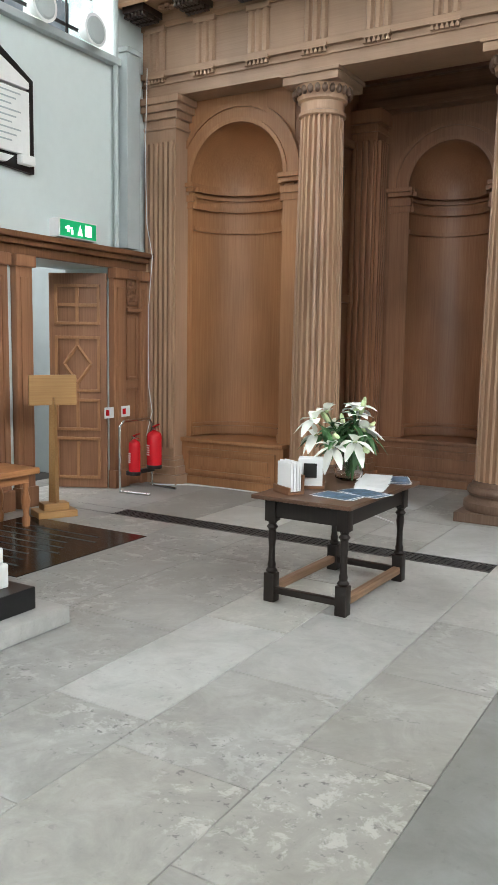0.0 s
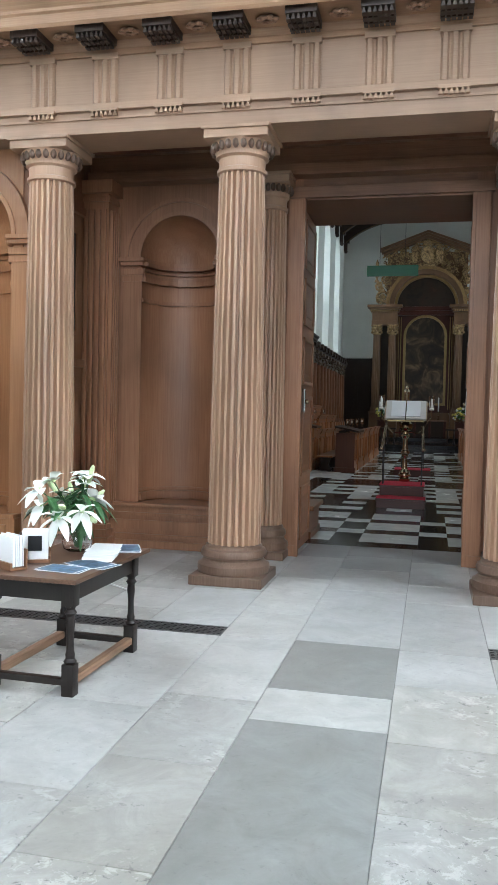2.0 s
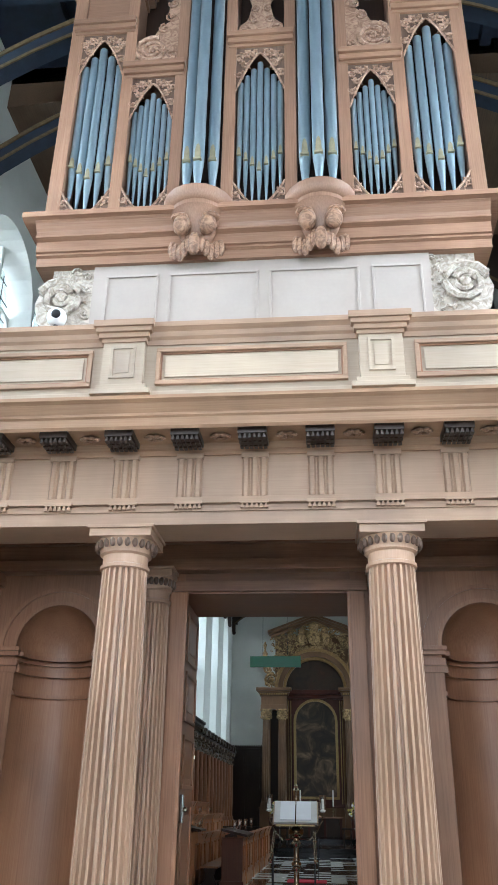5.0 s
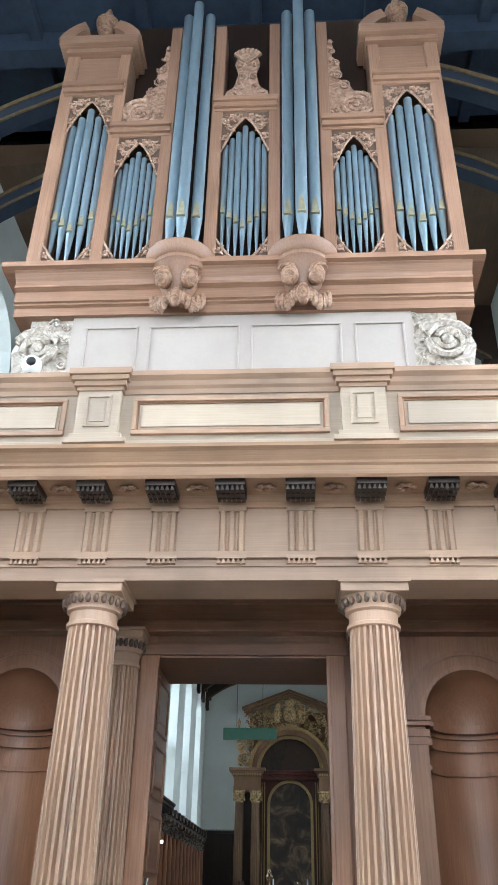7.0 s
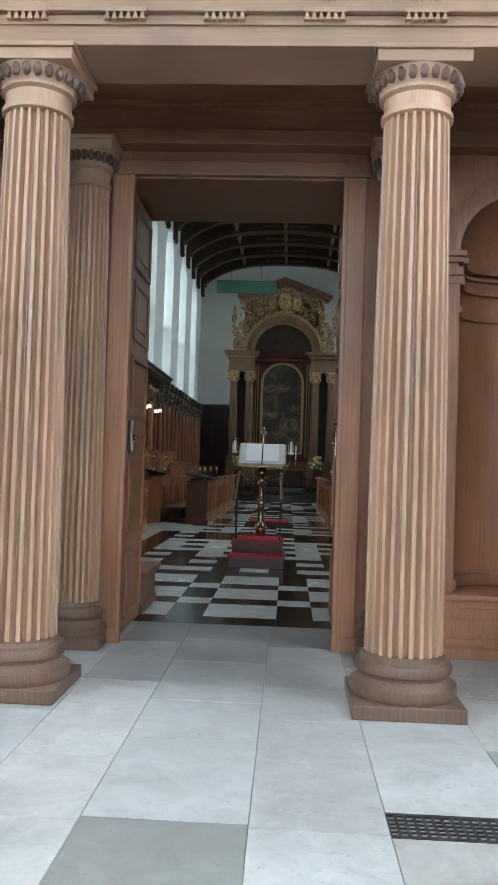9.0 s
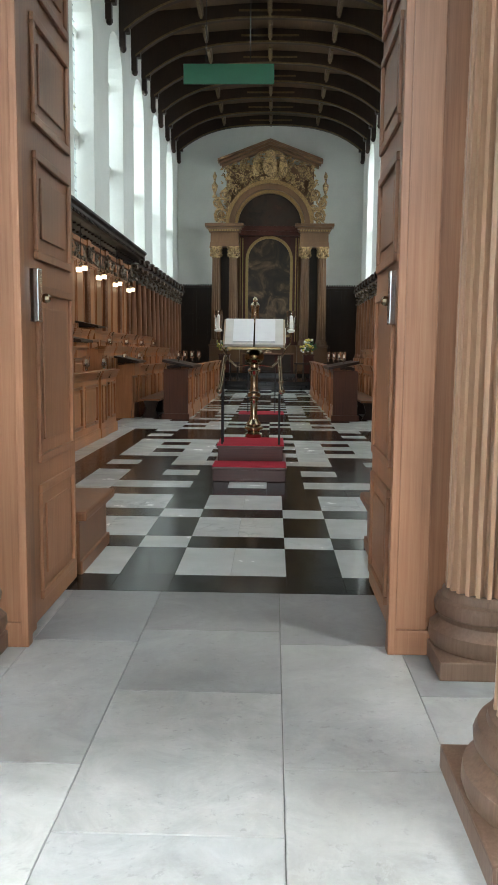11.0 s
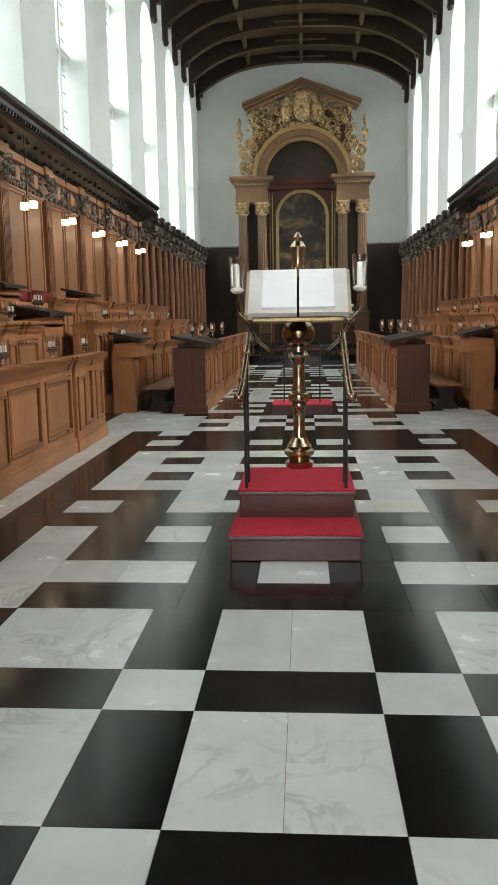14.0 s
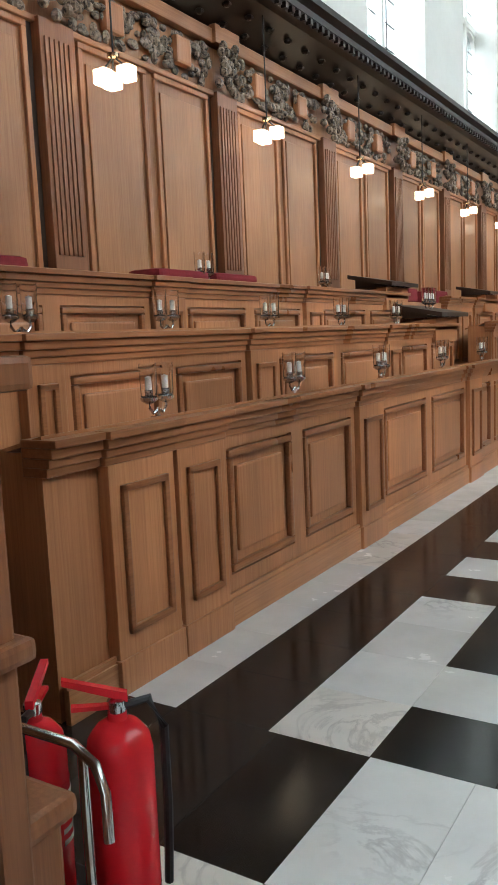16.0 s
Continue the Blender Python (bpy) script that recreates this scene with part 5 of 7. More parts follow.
prism(cs, [(0.0, 2.62), (-0.06, 2.62), (-0.06, 2.75), (-0.1, 2.77), (-0.1, 2.8), (-0.13, 2.81), (-0.13, 2.97), (-0.2, 3.0), (-0.2, 3.03), (-0.17, 3.04), (-0.2, 3.1), (-0.27, 3.18), (-0.3, 3.2), (-0.3, 3.28), (2.0, 3.28), (2.0, 2.62)], "x", -3.0, 3.0)
prism(cs, [(-0.27, 3.2), (-0.37, 3.22), (-0.37, 3.3), (2.0, 3.3), (2.0, 3.2)], "x", -3.16, 3.16)
part("case_cornice", cs, CASE_X, org)
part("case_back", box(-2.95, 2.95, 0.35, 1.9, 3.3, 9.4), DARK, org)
# stiles between the towers
ST = [-2.85, -1.99, -1.18, -0.44, 0.44, 1.2, 2.01, 2.92]
for k, x in enumerate(ST):
    w = 0.1 if k in (0, 7) else 0.085
    part("stile", box(x - w, x + w, -0.15, 0.3, 3.3, 8.6 if k not in (1, 6) else 8.0, 0.01), CASE, org)


def pipe_bay(x0, x1, z0, top_mid, n, mouth_v, z_top_side, round_=False):
    """A flat or tower of pipes between two stiles, longest in the middle."""
    w = (x1 - x0) / n
    xc = (x0 + x1) / 2
    for k in range(n):
        x = x0 + w * (k + 0.5)
        f = abs(x - xc) / ((x1 - x0) / 2)
        r = w * 0.45
        foot = z0 + 0.05 + mouth_v * f
        body = foot + (0.6 if round_ else 0.62) + mouth_v * 0.4 * f
        top = top_mid + (z_top_side - top_mid) * f
        y = -0.02 - (0.32 * (1 - f * f) if round_ else 0.06 * (1 - f))
        b = bmesh.new()
        lathe(b, [(r * 0.3, foot), (r * 0.95, body - 0.06), (r, body), (r, body + 0.3), (r, top)], 16, x, y)
        part("pipe", b, PIPE, org, "blue-grey metal organ pipe", True)
        m = bmesh.new()
        n_ = 6
        prism(m, [(x - r * 0.5, body - 0.01), (x + r * 0.5, body - 0.01)] + [(x + r * 0.5 * math.cos(math.pi * j / n_), body + 0.03 + (2.6 if round_ else 1.7) * r * math.sin(math.pi * j / n_)) for j in range(n_ + 1)], "y", y - r * 0.9 - 0.02, y - r * 0.7)
        bx(m, x - r * 0.7, x + r * 0.7, y - r - 0.03, y - r * 0.8, body - 0.05, body - 0.02)
        part("pipe_mouth", m, MOUTH, org, "brass pipe mouth")


def ogee(f):
    """Depth of a carved corner panel from the middle of its bay (0) to the stile (1)."""
    return 0.16 + 0.84 * f ** 1.5


def pierced(x0, x1, z0, z1, up, name="pierced_carving"):
    """A carved panel with a cusped edge and pairs of leaf scrolls; up: it stands at the foot of the pipes, else it hangs over them."""
    b, back = bmesh.new(), bmesh.new()
    xc, h, hh = (x0 + x1) / 2, (x1 - x0) / 2, z1 - z0
    edge = [-1 + k / 8 for k in range(17)]
    if up:
        poly = [(x0, z0), (x1, z0)] + [(xc + h * u, z0 + hh * ogee(abs(u))) for u in reversed(edge)]
    else:
        poly = [(x1, z1), (x0, z1)] + [(xc + h * u, z1 - hh * ogee(abs(u))) for u in edge]
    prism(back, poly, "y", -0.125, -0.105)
    for s_ in (-1, 1):
        for f in (0.3, 0.58, 0.86):
            d = hh * ogee(f)
            for lane, top in ((0.3, 0.55), (0.75, 1.0)) if d > 0.3 else ((0.5, 1.0),):
                r = min(0.115, d * 0.5 * (0.5 if d > 0.3 else 0.9), h * 0.2)
                z = z0 + d * lane if up else z1 - d * lane
                scroll(b, xc + s_ * h * f, -0.135, z, r, 1.5, 0.8 + 2.0 * f, 0.019, s_ * (1 if lane < 0.6 else -1), n=16)
                for a in (0.4, 2.2, 4.1):
                    m = Matrix.Translation((xc + s_ * (h * f + r * math.cos(a)), -0.132, z + r * math.sin(a))) @ Matrix.Rotation(-s_ * a, 4, "Y") @ Matrix.Diagonal((0.045, 0.016, 0.016, 1))
                    bmesh.ops.create_icosphere(b, subdivisions=1, radius=1, matrix=m)
    rim = [(xc + h * u, -0.135, (z0 + hh * ogee(abs(u))) if up else (z1 - hh * ogee(abs(u)))) for u in edge]
    tube(b, rim, 0.018, 6)
    # Dark plate puts the shade of the pierced gaps into colour.
    ground = part("carving_ground", back, OAK_FOOT_SHADE, org, "dark plate painted as shade in the gaps of the carving")
    part(name, b, CARVED_CASE, ground, "pierced oak foliage carving")


def volute_crest(x0, x1, z, s_):
    """A large carved volute with a plume that climbs beside the tall tower; s_: side of the plume."""
    b = bmesh.new()
    w = x1 - x0
    ox = (x0 + x1) / 2
    prism(b, [(ox + s_ * u * w, z + v) for u, v in ((-0.5, 0), (0.5, 0), (0.5, 2.0), (0.4, 2.05), (0.34, 1.8), (0.4, 1.6), (0.22, 1.45), (0.2, 1.2), (0.3, 1.05), (0.02, 0.9), (-0.1, 0.72))], "y", -0.07, -0.03)
    prism(b, [(ox - s_ * 0.12 * w + 0.3 * math.cos(k * math.pi / 9), z + 0.36 + 0.34 * math.sin(k * math.pi / 9)) for k in range(18)], "y", -0.09, -0.03)
    scroll(b, ox - s_ * 0.12 * w, -0.1, z + 0.36, 0.28, 2.2, 1.2, 0.045, s_, n=34)
    for u, v, r in ((0.14, 0.85, 0.1), (0.3, 1.1, 0.1), (0.32, 1.4, 0.085), (0.4, 1.7, 0.075), (0.42, 1.95, 0.05), (0.36, 0.25, 0.1), (-0.42, 0.1, 0.07)):
        scroll(b, ox + s_ * u * w, -0.085, z + v, r, 1.5, 2.0 * v, 0.02, s_, n=16)
    part("volute_crest", b, CARVED_CASE, org, "large carved oak volute with a leafy plume")


def palmette_crest(x0, x1, z):
    b = bmesh.new()
    c = (x0 + x1) / 2
    prism(b, [(c + u, z + v) for u, v in ((-0.36, 0), (0.36, 0), (0.33, 0.3), (0.2, 0.42), (0.14, 0.75), (0.2, 1.0), (0.12, 1.3), (0, 1.4), (-0.12, 1.3), (-0.2, 1.0), (-0.14, 0.75), (-0.2, 0.42), (-0.33, 0.3))], "y", -0.07, -0.03)
    for s_ in (-1, 1):
        for u, v, r in ((0.24, 0.16, 0.11), (0.09, 0.14, 0.07), (0.15, 0.4, 0.09), (0.1, 0.65, 0.07), (0.13, 0.95, 0.06)):
            scroll(b, c + s_ * u, -0.085, z + v, r, 1.5, 1.0 + v, 0.02, s_, n=16)
    for k in range(7):
        a = math.pi * (0.2 + 0.1 * k)
        tube(b, [(c, -0.08, z + 1.0), (c + 0.24 * math.cos(a), -0.09, z + 1.08 + 0.24 * math.sin(a))], [0.02, 0.045], 6)
    part("palmette_crest", b, CARVED_CASE, org, "carved oak palmette crest")


BAYS = [(0, 5, 3.42, 6.65, 0.24, 6.25, False), (1, 7, 3.42, 5.65, 0.28, 5.3, False), (2, 3, 3.4, 8.9, 0.12, 8.7, True), (3, 7, 3.42, 6.15, 0.28, 5.75, False),
        (4, 3, 3.4, 8.9, 0.12, 8.7, True), (5, 7, 3.42, 5.65, 0.28, 5.3, False), (6, 5, 3.42, 6.65, 0.24, 6.25, False)]
for k, n, z0, tm, mv, ts, rd in BAYS:
    x0, x1 = ST[k] + 0.1, ST[k + 1] - 0.1
    pipe_bay(x0, x1, z0, tm, n, mv, ts, rd)
    if not rd:
        pierced(x0 - 0.02, x1 + 0.02, 3.3, 3.84, True)
        pierced(x0 - 0.02, x1 + 0.02, ts - 0.2, tm + 0.3, False)
        rb = bmesh.new()
        for za, zb, o in ((tm + 0.3, tm + 0.36, 0.06), (tm + 0.36, tm + 0.46, 0.1), (tm + 0.46, tm + 0.56, 0.14)):
            bx(rb, x0 - 0.12 - o * 0.3, x1 + 0.12 + o * 0.3, -0.1 - o, 0.3, za, zb, 0.008)
        part("bay_cornice", rb, CASE_X, org)
        if k in (1, 5):
            volute_crest(x0 - 0.02, x1 + 0.02, tm + 0.56, 1 if k == 1 else -1)
        if k == 3:
            palmette_crest(x0, x1, tm + 0.56)
        if k in (0, 6):
            tc = bmesh.new()
            for za, zb, o in ((tm + 0.56, tm + 1.3, 0.0), (tm + 1.3, tm + 1.4, 0.12), (tm + 1.4, tm + 1.6, 0.22)):
                bx(tc, x0 - 0.1 - o, x1 + 0.1 + o, -0.1 - o, 0.3, za, zb, 0.01)
            part("tower_cornice", tc, CASE_X, org)
            xc = (x0 + x1) / 2
            for a0, a1 in ((0.3, 1.15), (math.pi - 1.15, math.pi - 0.3)):
                part("curved_pediment", ring(xc, tm + 1.35, 0.5, 0.72, -0.3, 0.3, a0, a1, 10), CASE_X, org, "broken curved pediment")
            fn = lathe(bmesh.new(), [(0.13, tm + 1.6), (0.13, tm + 1.75), (0.06, tm + 1.85), (0.16, tm + 2.1), (0.2, tm + 2.3), (0.1, tm + 2.45), (0.03, tm + 2.7)], 14, xc, -0.05)
            part("finial", fn, CARVED_OAK, org, "carved leafy finial", True)
    else:
        xc = (x0 + x1) / 2
        br = bmesh.new()
        lathe(br, [(0.1, 2.7), (0.2, 2.85), (0.28, 3.03), (0.34, 3.16), (0.4, 3.22), (0.4, 3.28), (0.44, 3.3), (0.48, 3.38), (0.48, 3.46), (0.44, 3.48)], 20, xc, -0.1)
        part("tower_bracket", br, CASE, org, "round moulded oak bracket", True)
        ch = bmesh.new()
        for s_ in (-1, 1):
            ball(ch, xc + s_ * 0.17, -0.36, 2.95, 0.12, 0.12, 0.15, 10)
            for j in range(5):
                ball(ch, xc + s_ * (0.08 + 0.06 * j), -0.28 + 0.03 * j, 2.72 - 0.05 * (2 - abs(j - 2)), 0.06, 0.05, 0.14, 6)
            ball(ch, xc + s_ * 0.2, -0.36, 3.07, 0.13, 0.1, 0.07, 8)
        ball(ch, xc, -0.33, 2.68, 0.09, 0.08, 0.18, 8)
        part("carved_heads", ch, CARVED_OAK, org, "carved winged ornament", True)
for _s in (-1, 1):
    br = bmesh.new()
    prism(br, [(2.2, 1.0), (2.5, 1.0), (2.45, 1.25), (2.52, 1.5), (2.75, 1.62), (2.92, 1.8), (2.98, 2.1), (2.9, 2.35), (2.78, 2.5), (2.78, 2.62), (2.2, 2.62)], "y", 0.05, 0.22)
    scroll(br, 2.66, 0.02, 2.12, 0.26, 2.0, 0.4, 0.05, 1)
    scroll(br, 2.62, 0.0, 2.14, 0.3, 2.2, 0.4, 0.06, 1)
    foliage(br, 2.22, 2.7, 1.3, 2.55, 0.03, 20, 0.07, 21 + _s, lambda x, z: x < 2.25 + (z - 0.9) * 0.4)
    part("side_bracket", mir(br, _s), CARVED_PALE, org, "pale carved scroll bracket")
cam_ = thing("security_camera", "white dome camera with a dark lens on the loft rail", "security camera", (XA - 2.36, -3.1, 7.0))
part("stem", tube(bmesh.new(), [(0, 0, -0.13), (0, 0, 0.12)], 0.03), BLACK_PL, cam_)
part("body", ball(bmesh.new(), 0, 0, 0.2, 0.12, 0.12, 0.12, 14), PLASTIC_W, cam_, smooth=True)
part("lens", ball(bmesh.new(), 0.02, -0.09, 0.19, 0.06, 0.05, 0.06, 10), BLACK_PL, cam_, smooth=True)

# ---- antechapel shell ----
AW = 5.85
for _s, _nm in ((-1, "wall_ante_north"), (1, "wall_ante_south")):
    b = bmesh.new()
    a0, a1 = AW, AW + 0.7
    y0, y1, sp, rs = -18.6, -2.55, 11.2, 1.6
    door = (-4.87, -3.58) if _s < 0 else None
    last = y0
    for yc in (-12.2, -5.3):
        bx(b, a0, a1, last, yc - 1.85, 0 if yc < -10 or not door else 2.85, 16.5)
        if door and yc > -10:
            bx(b, a0, a1, last, yc - 1.85, 0, 2.85)
        pts = arch_points(yc, 1.85, sp, rs)
        prism(b, [(yc - 1.85, 16.5), (yc + 1.85, 16.5)] + pts, "x", a0, a1)
        if door and yc > -10:
            bx(b, a0, a1, yc - 1.85, door[0], 0, 2.85)
            bx(b, a0, a1, yc - 1.85, yc + 1.85, 2.85, 5.0)
        else:
            bx(b, a0, a1, yc - 1.85, yc + 1.85, 0, 5.0)
        last = yc + 1.85
    if door:
        bx(b, a0, a1, last, y1, 2.85, 16.5)
        bx(b, a0, a1, door[1], y1, 0, 2.85)
        bx(b, a0 + 0.0, a1, door[0], door[1], 2.62, 2.85)
    else:
        bx(b, a0, a1, last, y1, 0, 16.5)
    mb = mir(b, _s)
    for v in mb.verts:
        v.co.x += XA
    setting(_nm, mb, WALL_PAINT, "pale green painted antechapel wall", "wall")
    for k, yc in enumerate((-12.2, -5.3)):
        w = window(30 + k + (2 if _s > 0 else 0), AW + 0.3, yc, _s, 1.85, 5.0, 11.2, 1.6, 4, 8.4, 0.036)
        w.location.x = XA
bm_ = bmesh.new()
bx(bm_, -7, -3.2, -18.9, -18.2, 0, 16.5)
bx(bm_, 3.1, 7, -18.9, -18.2, 0, 16.5)
bx(bm_, -3.2, 3.1, -18.9, -18.2, 0, 3.6)
bx(bm_, -3.2, 3.1, -18.9, -18.2, 12.4, 16.5)
setting("wall_west", bm_, WALL_PAINT, "plain end wall of the antechapel", "wall")
for _s, _nm in ((-1, "wall_return_north"), (1, "wall_return_south")):
    b = box(CW, AW + 0.7, -2.55, 0.35, 0, 16.5)
    setting(_nm, mir(b, _s), PLASTER, "pale plastered return wall", "wall")
ac = bmesh.new()
bx(ac, -7, 7, -18.9, 0.6, 15.6, 16.4)
for y in (-16, -11.5, -7.0, -1.6):
    bx(ac, -6.5, 6.5, y - 0.18, y + 0.18, 15.1, 15.6)
for x in (-4, -2, 0, 2, 4):
    bx(ac, x - 0.1, x + 0.1, -18.5, 0.3, 15.35, 15.6)
BLUE_BLACK = plain("dark_blue_ceiling", (0.02, 0.032, 0.055), 0.7, 0.3)
setting("ceiling_antechapel", ac, BLUE_BLACK, "dark blue-black timber ceiling", "ceiling")
ab = thing("ceiling_arch_beam", "dark arched beam with gilded carved moulding", "beam", kind="structure")
for y in (-1.4, 0.25):
    b = bmesh.new()
    for k in range(20):
        u0, u1 = -1 + k / 10, -1 + (k + 1) / 10
        z0, z1 = 12.4 + 2.4 * (1 - abs(u0) ** 2.2), 12.4 + 2.4 * (1 - abs(u1) ** 2.2)
        prism(b, [(u0 * 5.8, z0), (u1 * 5.8, z1), (u1 * 5.8, z1 + 0.45), (u0 * 5.8, z0 + 0.45)], "y", y - 0.15, y + 0.15)
    part("beam", b, BLUE_BLACK, ab)
    g = bmesh.new()
    for k in range(20):
        u0, u1 = -1 + k / 10, -1 + (k + 1) / 10
        z0, z1 = 12.4 + 2.4 * (1 - abs(u0) ** 2.2), 12.4 + 2.4 * (1 - abs(u1) ** 2.2)
        prism(g, [(u0 * 5.8, z0 - 0.03), (u1 * 5.8, z1 - 0.03), (u1 * 5.8, z1 + 0.04), (u0 * 5.8, z0 + 0.04)], "y", y - 0.18, y - 0.151)
        prism(g, [(u0 * 5.8, z0 + 0.3), (u1 * 5.8, z1 + 0.3), (u1 * 5.8, z1 + 0.4), (u0 * 5.8, z0 + 0.4)], "y", y - 0.18, y - 0.151)
    part("gilt_moulding", g, RIB, ab)

# ---- lectern with its steps ----
plat = thing("lectern_steps", "two mahogany steps covered with red carpet", "steps", (0.01, 4.63, 0))
part("lower_step", bx(box(-0.46, 0.46, 0, 1.45, 0, 0.19, 0.01), -0.475, 0.475, -0.012, 1.45, 0.15, 0.185, 0.008), REDWOOD, plat)
part("lower_carpet", box(-0.465, 0.465, -0.02, 0.46, 0.186, 0.204, 0.006), CARPET, plat, "red carpet")
part("upper_step", bx(box(-0.425, 0.425, 0.46, 1.4, 0.19, 0.4, 0.01), -0.445, 0.445, 0.45, 1.4, 0.37, 0.402, 0.008), REDWOOD, plat)
part("upper_carpet", box(-0.44, 0.44, 0.44, 1.36, 0.403, 0.42, 0.006), CARPET, plat, "red carpet")
for _s in (-1, 1):
    for _y in (0.5, 0.72):
        b = tube(bmesh.new(), [(0.375, _y, 0.42), (0.375, _y, 1.2 + 0.9 * (_y - 0.5))], 0.013)
        for z in (0.6, 0.85, 1.05):
            ball(b, 0.375, _y, z, 0.018, 0.018, 0.03, 6)
        part("rail_post", mir(b, _s), IRON, plat, "slender iron rail post", True)
    b = tube(bmesh.new(), [(0.4, 0.28, 1.13), (0.39, 0.45, 1.2), (0.375, 0.75, 1.42), (0.37, 1.0, 1.56), (0.365, 1.08, 1.52)], 0.026, 10)
    ball(b, 0.4, 0.27, 1.13, 0.04, 0.04, 0.04, 8)
    ball(b, 0.388, 0.5, 1.235, 0.036, 0.036, 0.036, 8)
    ball(b, 0.375, 0.75, 1.42, 0.036, 0.036, 0.036, 8)
    part("handrail", mir(b, _s), BRASS, plat, "brass handrail", True)

lec = thing("lectern", "tall turned brass lectern with an open white book", "lectern", (0.03, 6.0, 0.0))
part("foot", lathe(bmesh.new(), [(0.26, 0.0), (0.26, 0.06), (0.2, 0.1), (0.16, 0.16), (0.11, 0.22), (0.09, 0.3), (0.085, 0.4), (0.12, 0.43), (0.125, 0.47), (0.09, 0.49), (0.1, 0.51), (0.13, 0.54), (0.13, 0.57), (0.1, 0.59), (0.11, 0.61), (0.08, 0.65), (0.06, 0.68)], 28), BRASS, lec, smooth=True)
_prof = [(0.06, 0.66), (0.062, 0.7), (0.05, 0.72), (0.05, 0.92), (0.062, 0.94), (0.066, 0.96), (0.06, 0.975), (0.085, 0.99), (0.095, 1.02), (0.085, 1.05), (0.06, 1.065), (0.066, 1.08), (0.062, 1.1), (0.05, 1.12), (0.05, 1.3), (0.06, 1.32), (0.085, 1.35), (0.09, 1.38), (0.06, 1.41), (0.055, 1.46)]
part("shaft", lathe(bmesh.new(), _prof, 24), BRASS, lec, "slender turned brass shaft with a collar", True)
part("globe", ball(bmesh.new(), 0, 0, 1.56, 0.14, 0.14, 0.12, 20), BRONZE, lec, "dark brass globe", True)
b = bmesh.new()
lathe(b, [(0.1, 1.62), (0.085, 1.9), (0.075, 2.06), (0.06, 2.1), (0.05, 2.16), (0.056, 2.24), (0.066, 2.28), (0.05, 2.31), (0.03, 2.33), (0.036, 2.36), (0.012, 2.4)], 16, 0, 0.14)
for _s in (-1, 1):
    for k in range(5):
        ball(b, _s * (0.2 + 0.035 * k), 0.16, 2.02 + 0.05 * math.sin(k * 0.8), 0.02, 0.02, 0.05, 8)
part("finial", b, BRASS, lec, "worked brass finial and wings", True)
b = bmesh.new()
prism(b, [(-0.33, 1.66), (-0.33, 1.7), (0.1, 2.06), (0.1, 2.0)], "x", -0.36, 0.36)
bx(b, -0.37, 0.37, -0.355, -0.31, 1.655, 1.7, 0.012)
part("desk", b, BRONZE, lec, "brass book desk")
b = bmesh.new()
for _s in (-1, 1):
    prism(b, [(-0.36, 1.73), (-0.34, 1.69), (0.06, 2.05), (0.035, 2.09)], "x", _s * 0.01, _s * 0.4)
part("book", b, plain("book_cover", (0.62, 0.6, 0.56), 0.5, 0.08), lec, "open book with white pages")
b = bmesh.new()
for _s in (-1, 1):
    prism(b, [(-0.34, 1.775), (-0.33, 1.74), (0.02, 2.06), (0.005, 2.085)], "x", _s * 0.012, _s * 0.29)
part("page_spread", b, PAPER, lec, "white pages")
_edge = plain("gilt_edges", (0.4, 0.3, 0.2), 0.5, 0.2)
for _s in (-1, 1):
    part("page_block", prism(bmesh.new(), [(-0.375, 1.72), (-0.355, 1.68), (0.055, 2.04), (0.035, 2.08)], "x", _s * 0.4, _s * 0.425), _edge, lec)
for _s in (-1, 1):
    b = tube(bmesh.new(), [(0.05, 0.0, 1.45), (0.25, 0.0, 1.42), (0.36, 0.0, 1.52), (0.44, 0.0, 1.66), (0.5, 0.0, 1.76), (0.51, 0.0, 1.92)], 0.014, 8)
    part("candle_arm", mir(b, _s), BRASS, lec, "curved brass arm", True)
    ob = part("glass", mir(lathe(bmesh.new(), [(0.052, 1.94), (0.056, 1.95), (0.066, 2.2), (0.063, 2.2), (0.05, 1.955)], 16, 0.51, 0), _s), GLASS, lec, "clear glass candle shade", True)
    ob.visible_shadow = False
    part("candle", mir(lathe(bmesh.new(), [(0.03, 1.9), (0.055, 1.92), (0.055, 1.935), (0.022, 1.95), (0.022, 2.13), (0.004, 2.14)], 12, 0.51, 0), _s), WAX, lec, "white candle", True)

# small red step beyond the lectern
ks = thing("kneeling_step", "low mahogany step with red carpet top", "step", (0.03, 13.2, 0))
part("step", box(-0.52, 0.52, 0, 0.9, 0, 0.17, 0.01), REDWOOD, ks)
part("carpet", box(-0.53, 0.53, -0.01, 0.91, 0.172, 0.19, 0.005), CARPET, ks)
for _x in (-0.32, 0.32):
    part("post", tube(bmesh.new(), [(_x, 0.4, 0.19), (_x, 0.4, 1.25)], 0.012), IRON, ks)


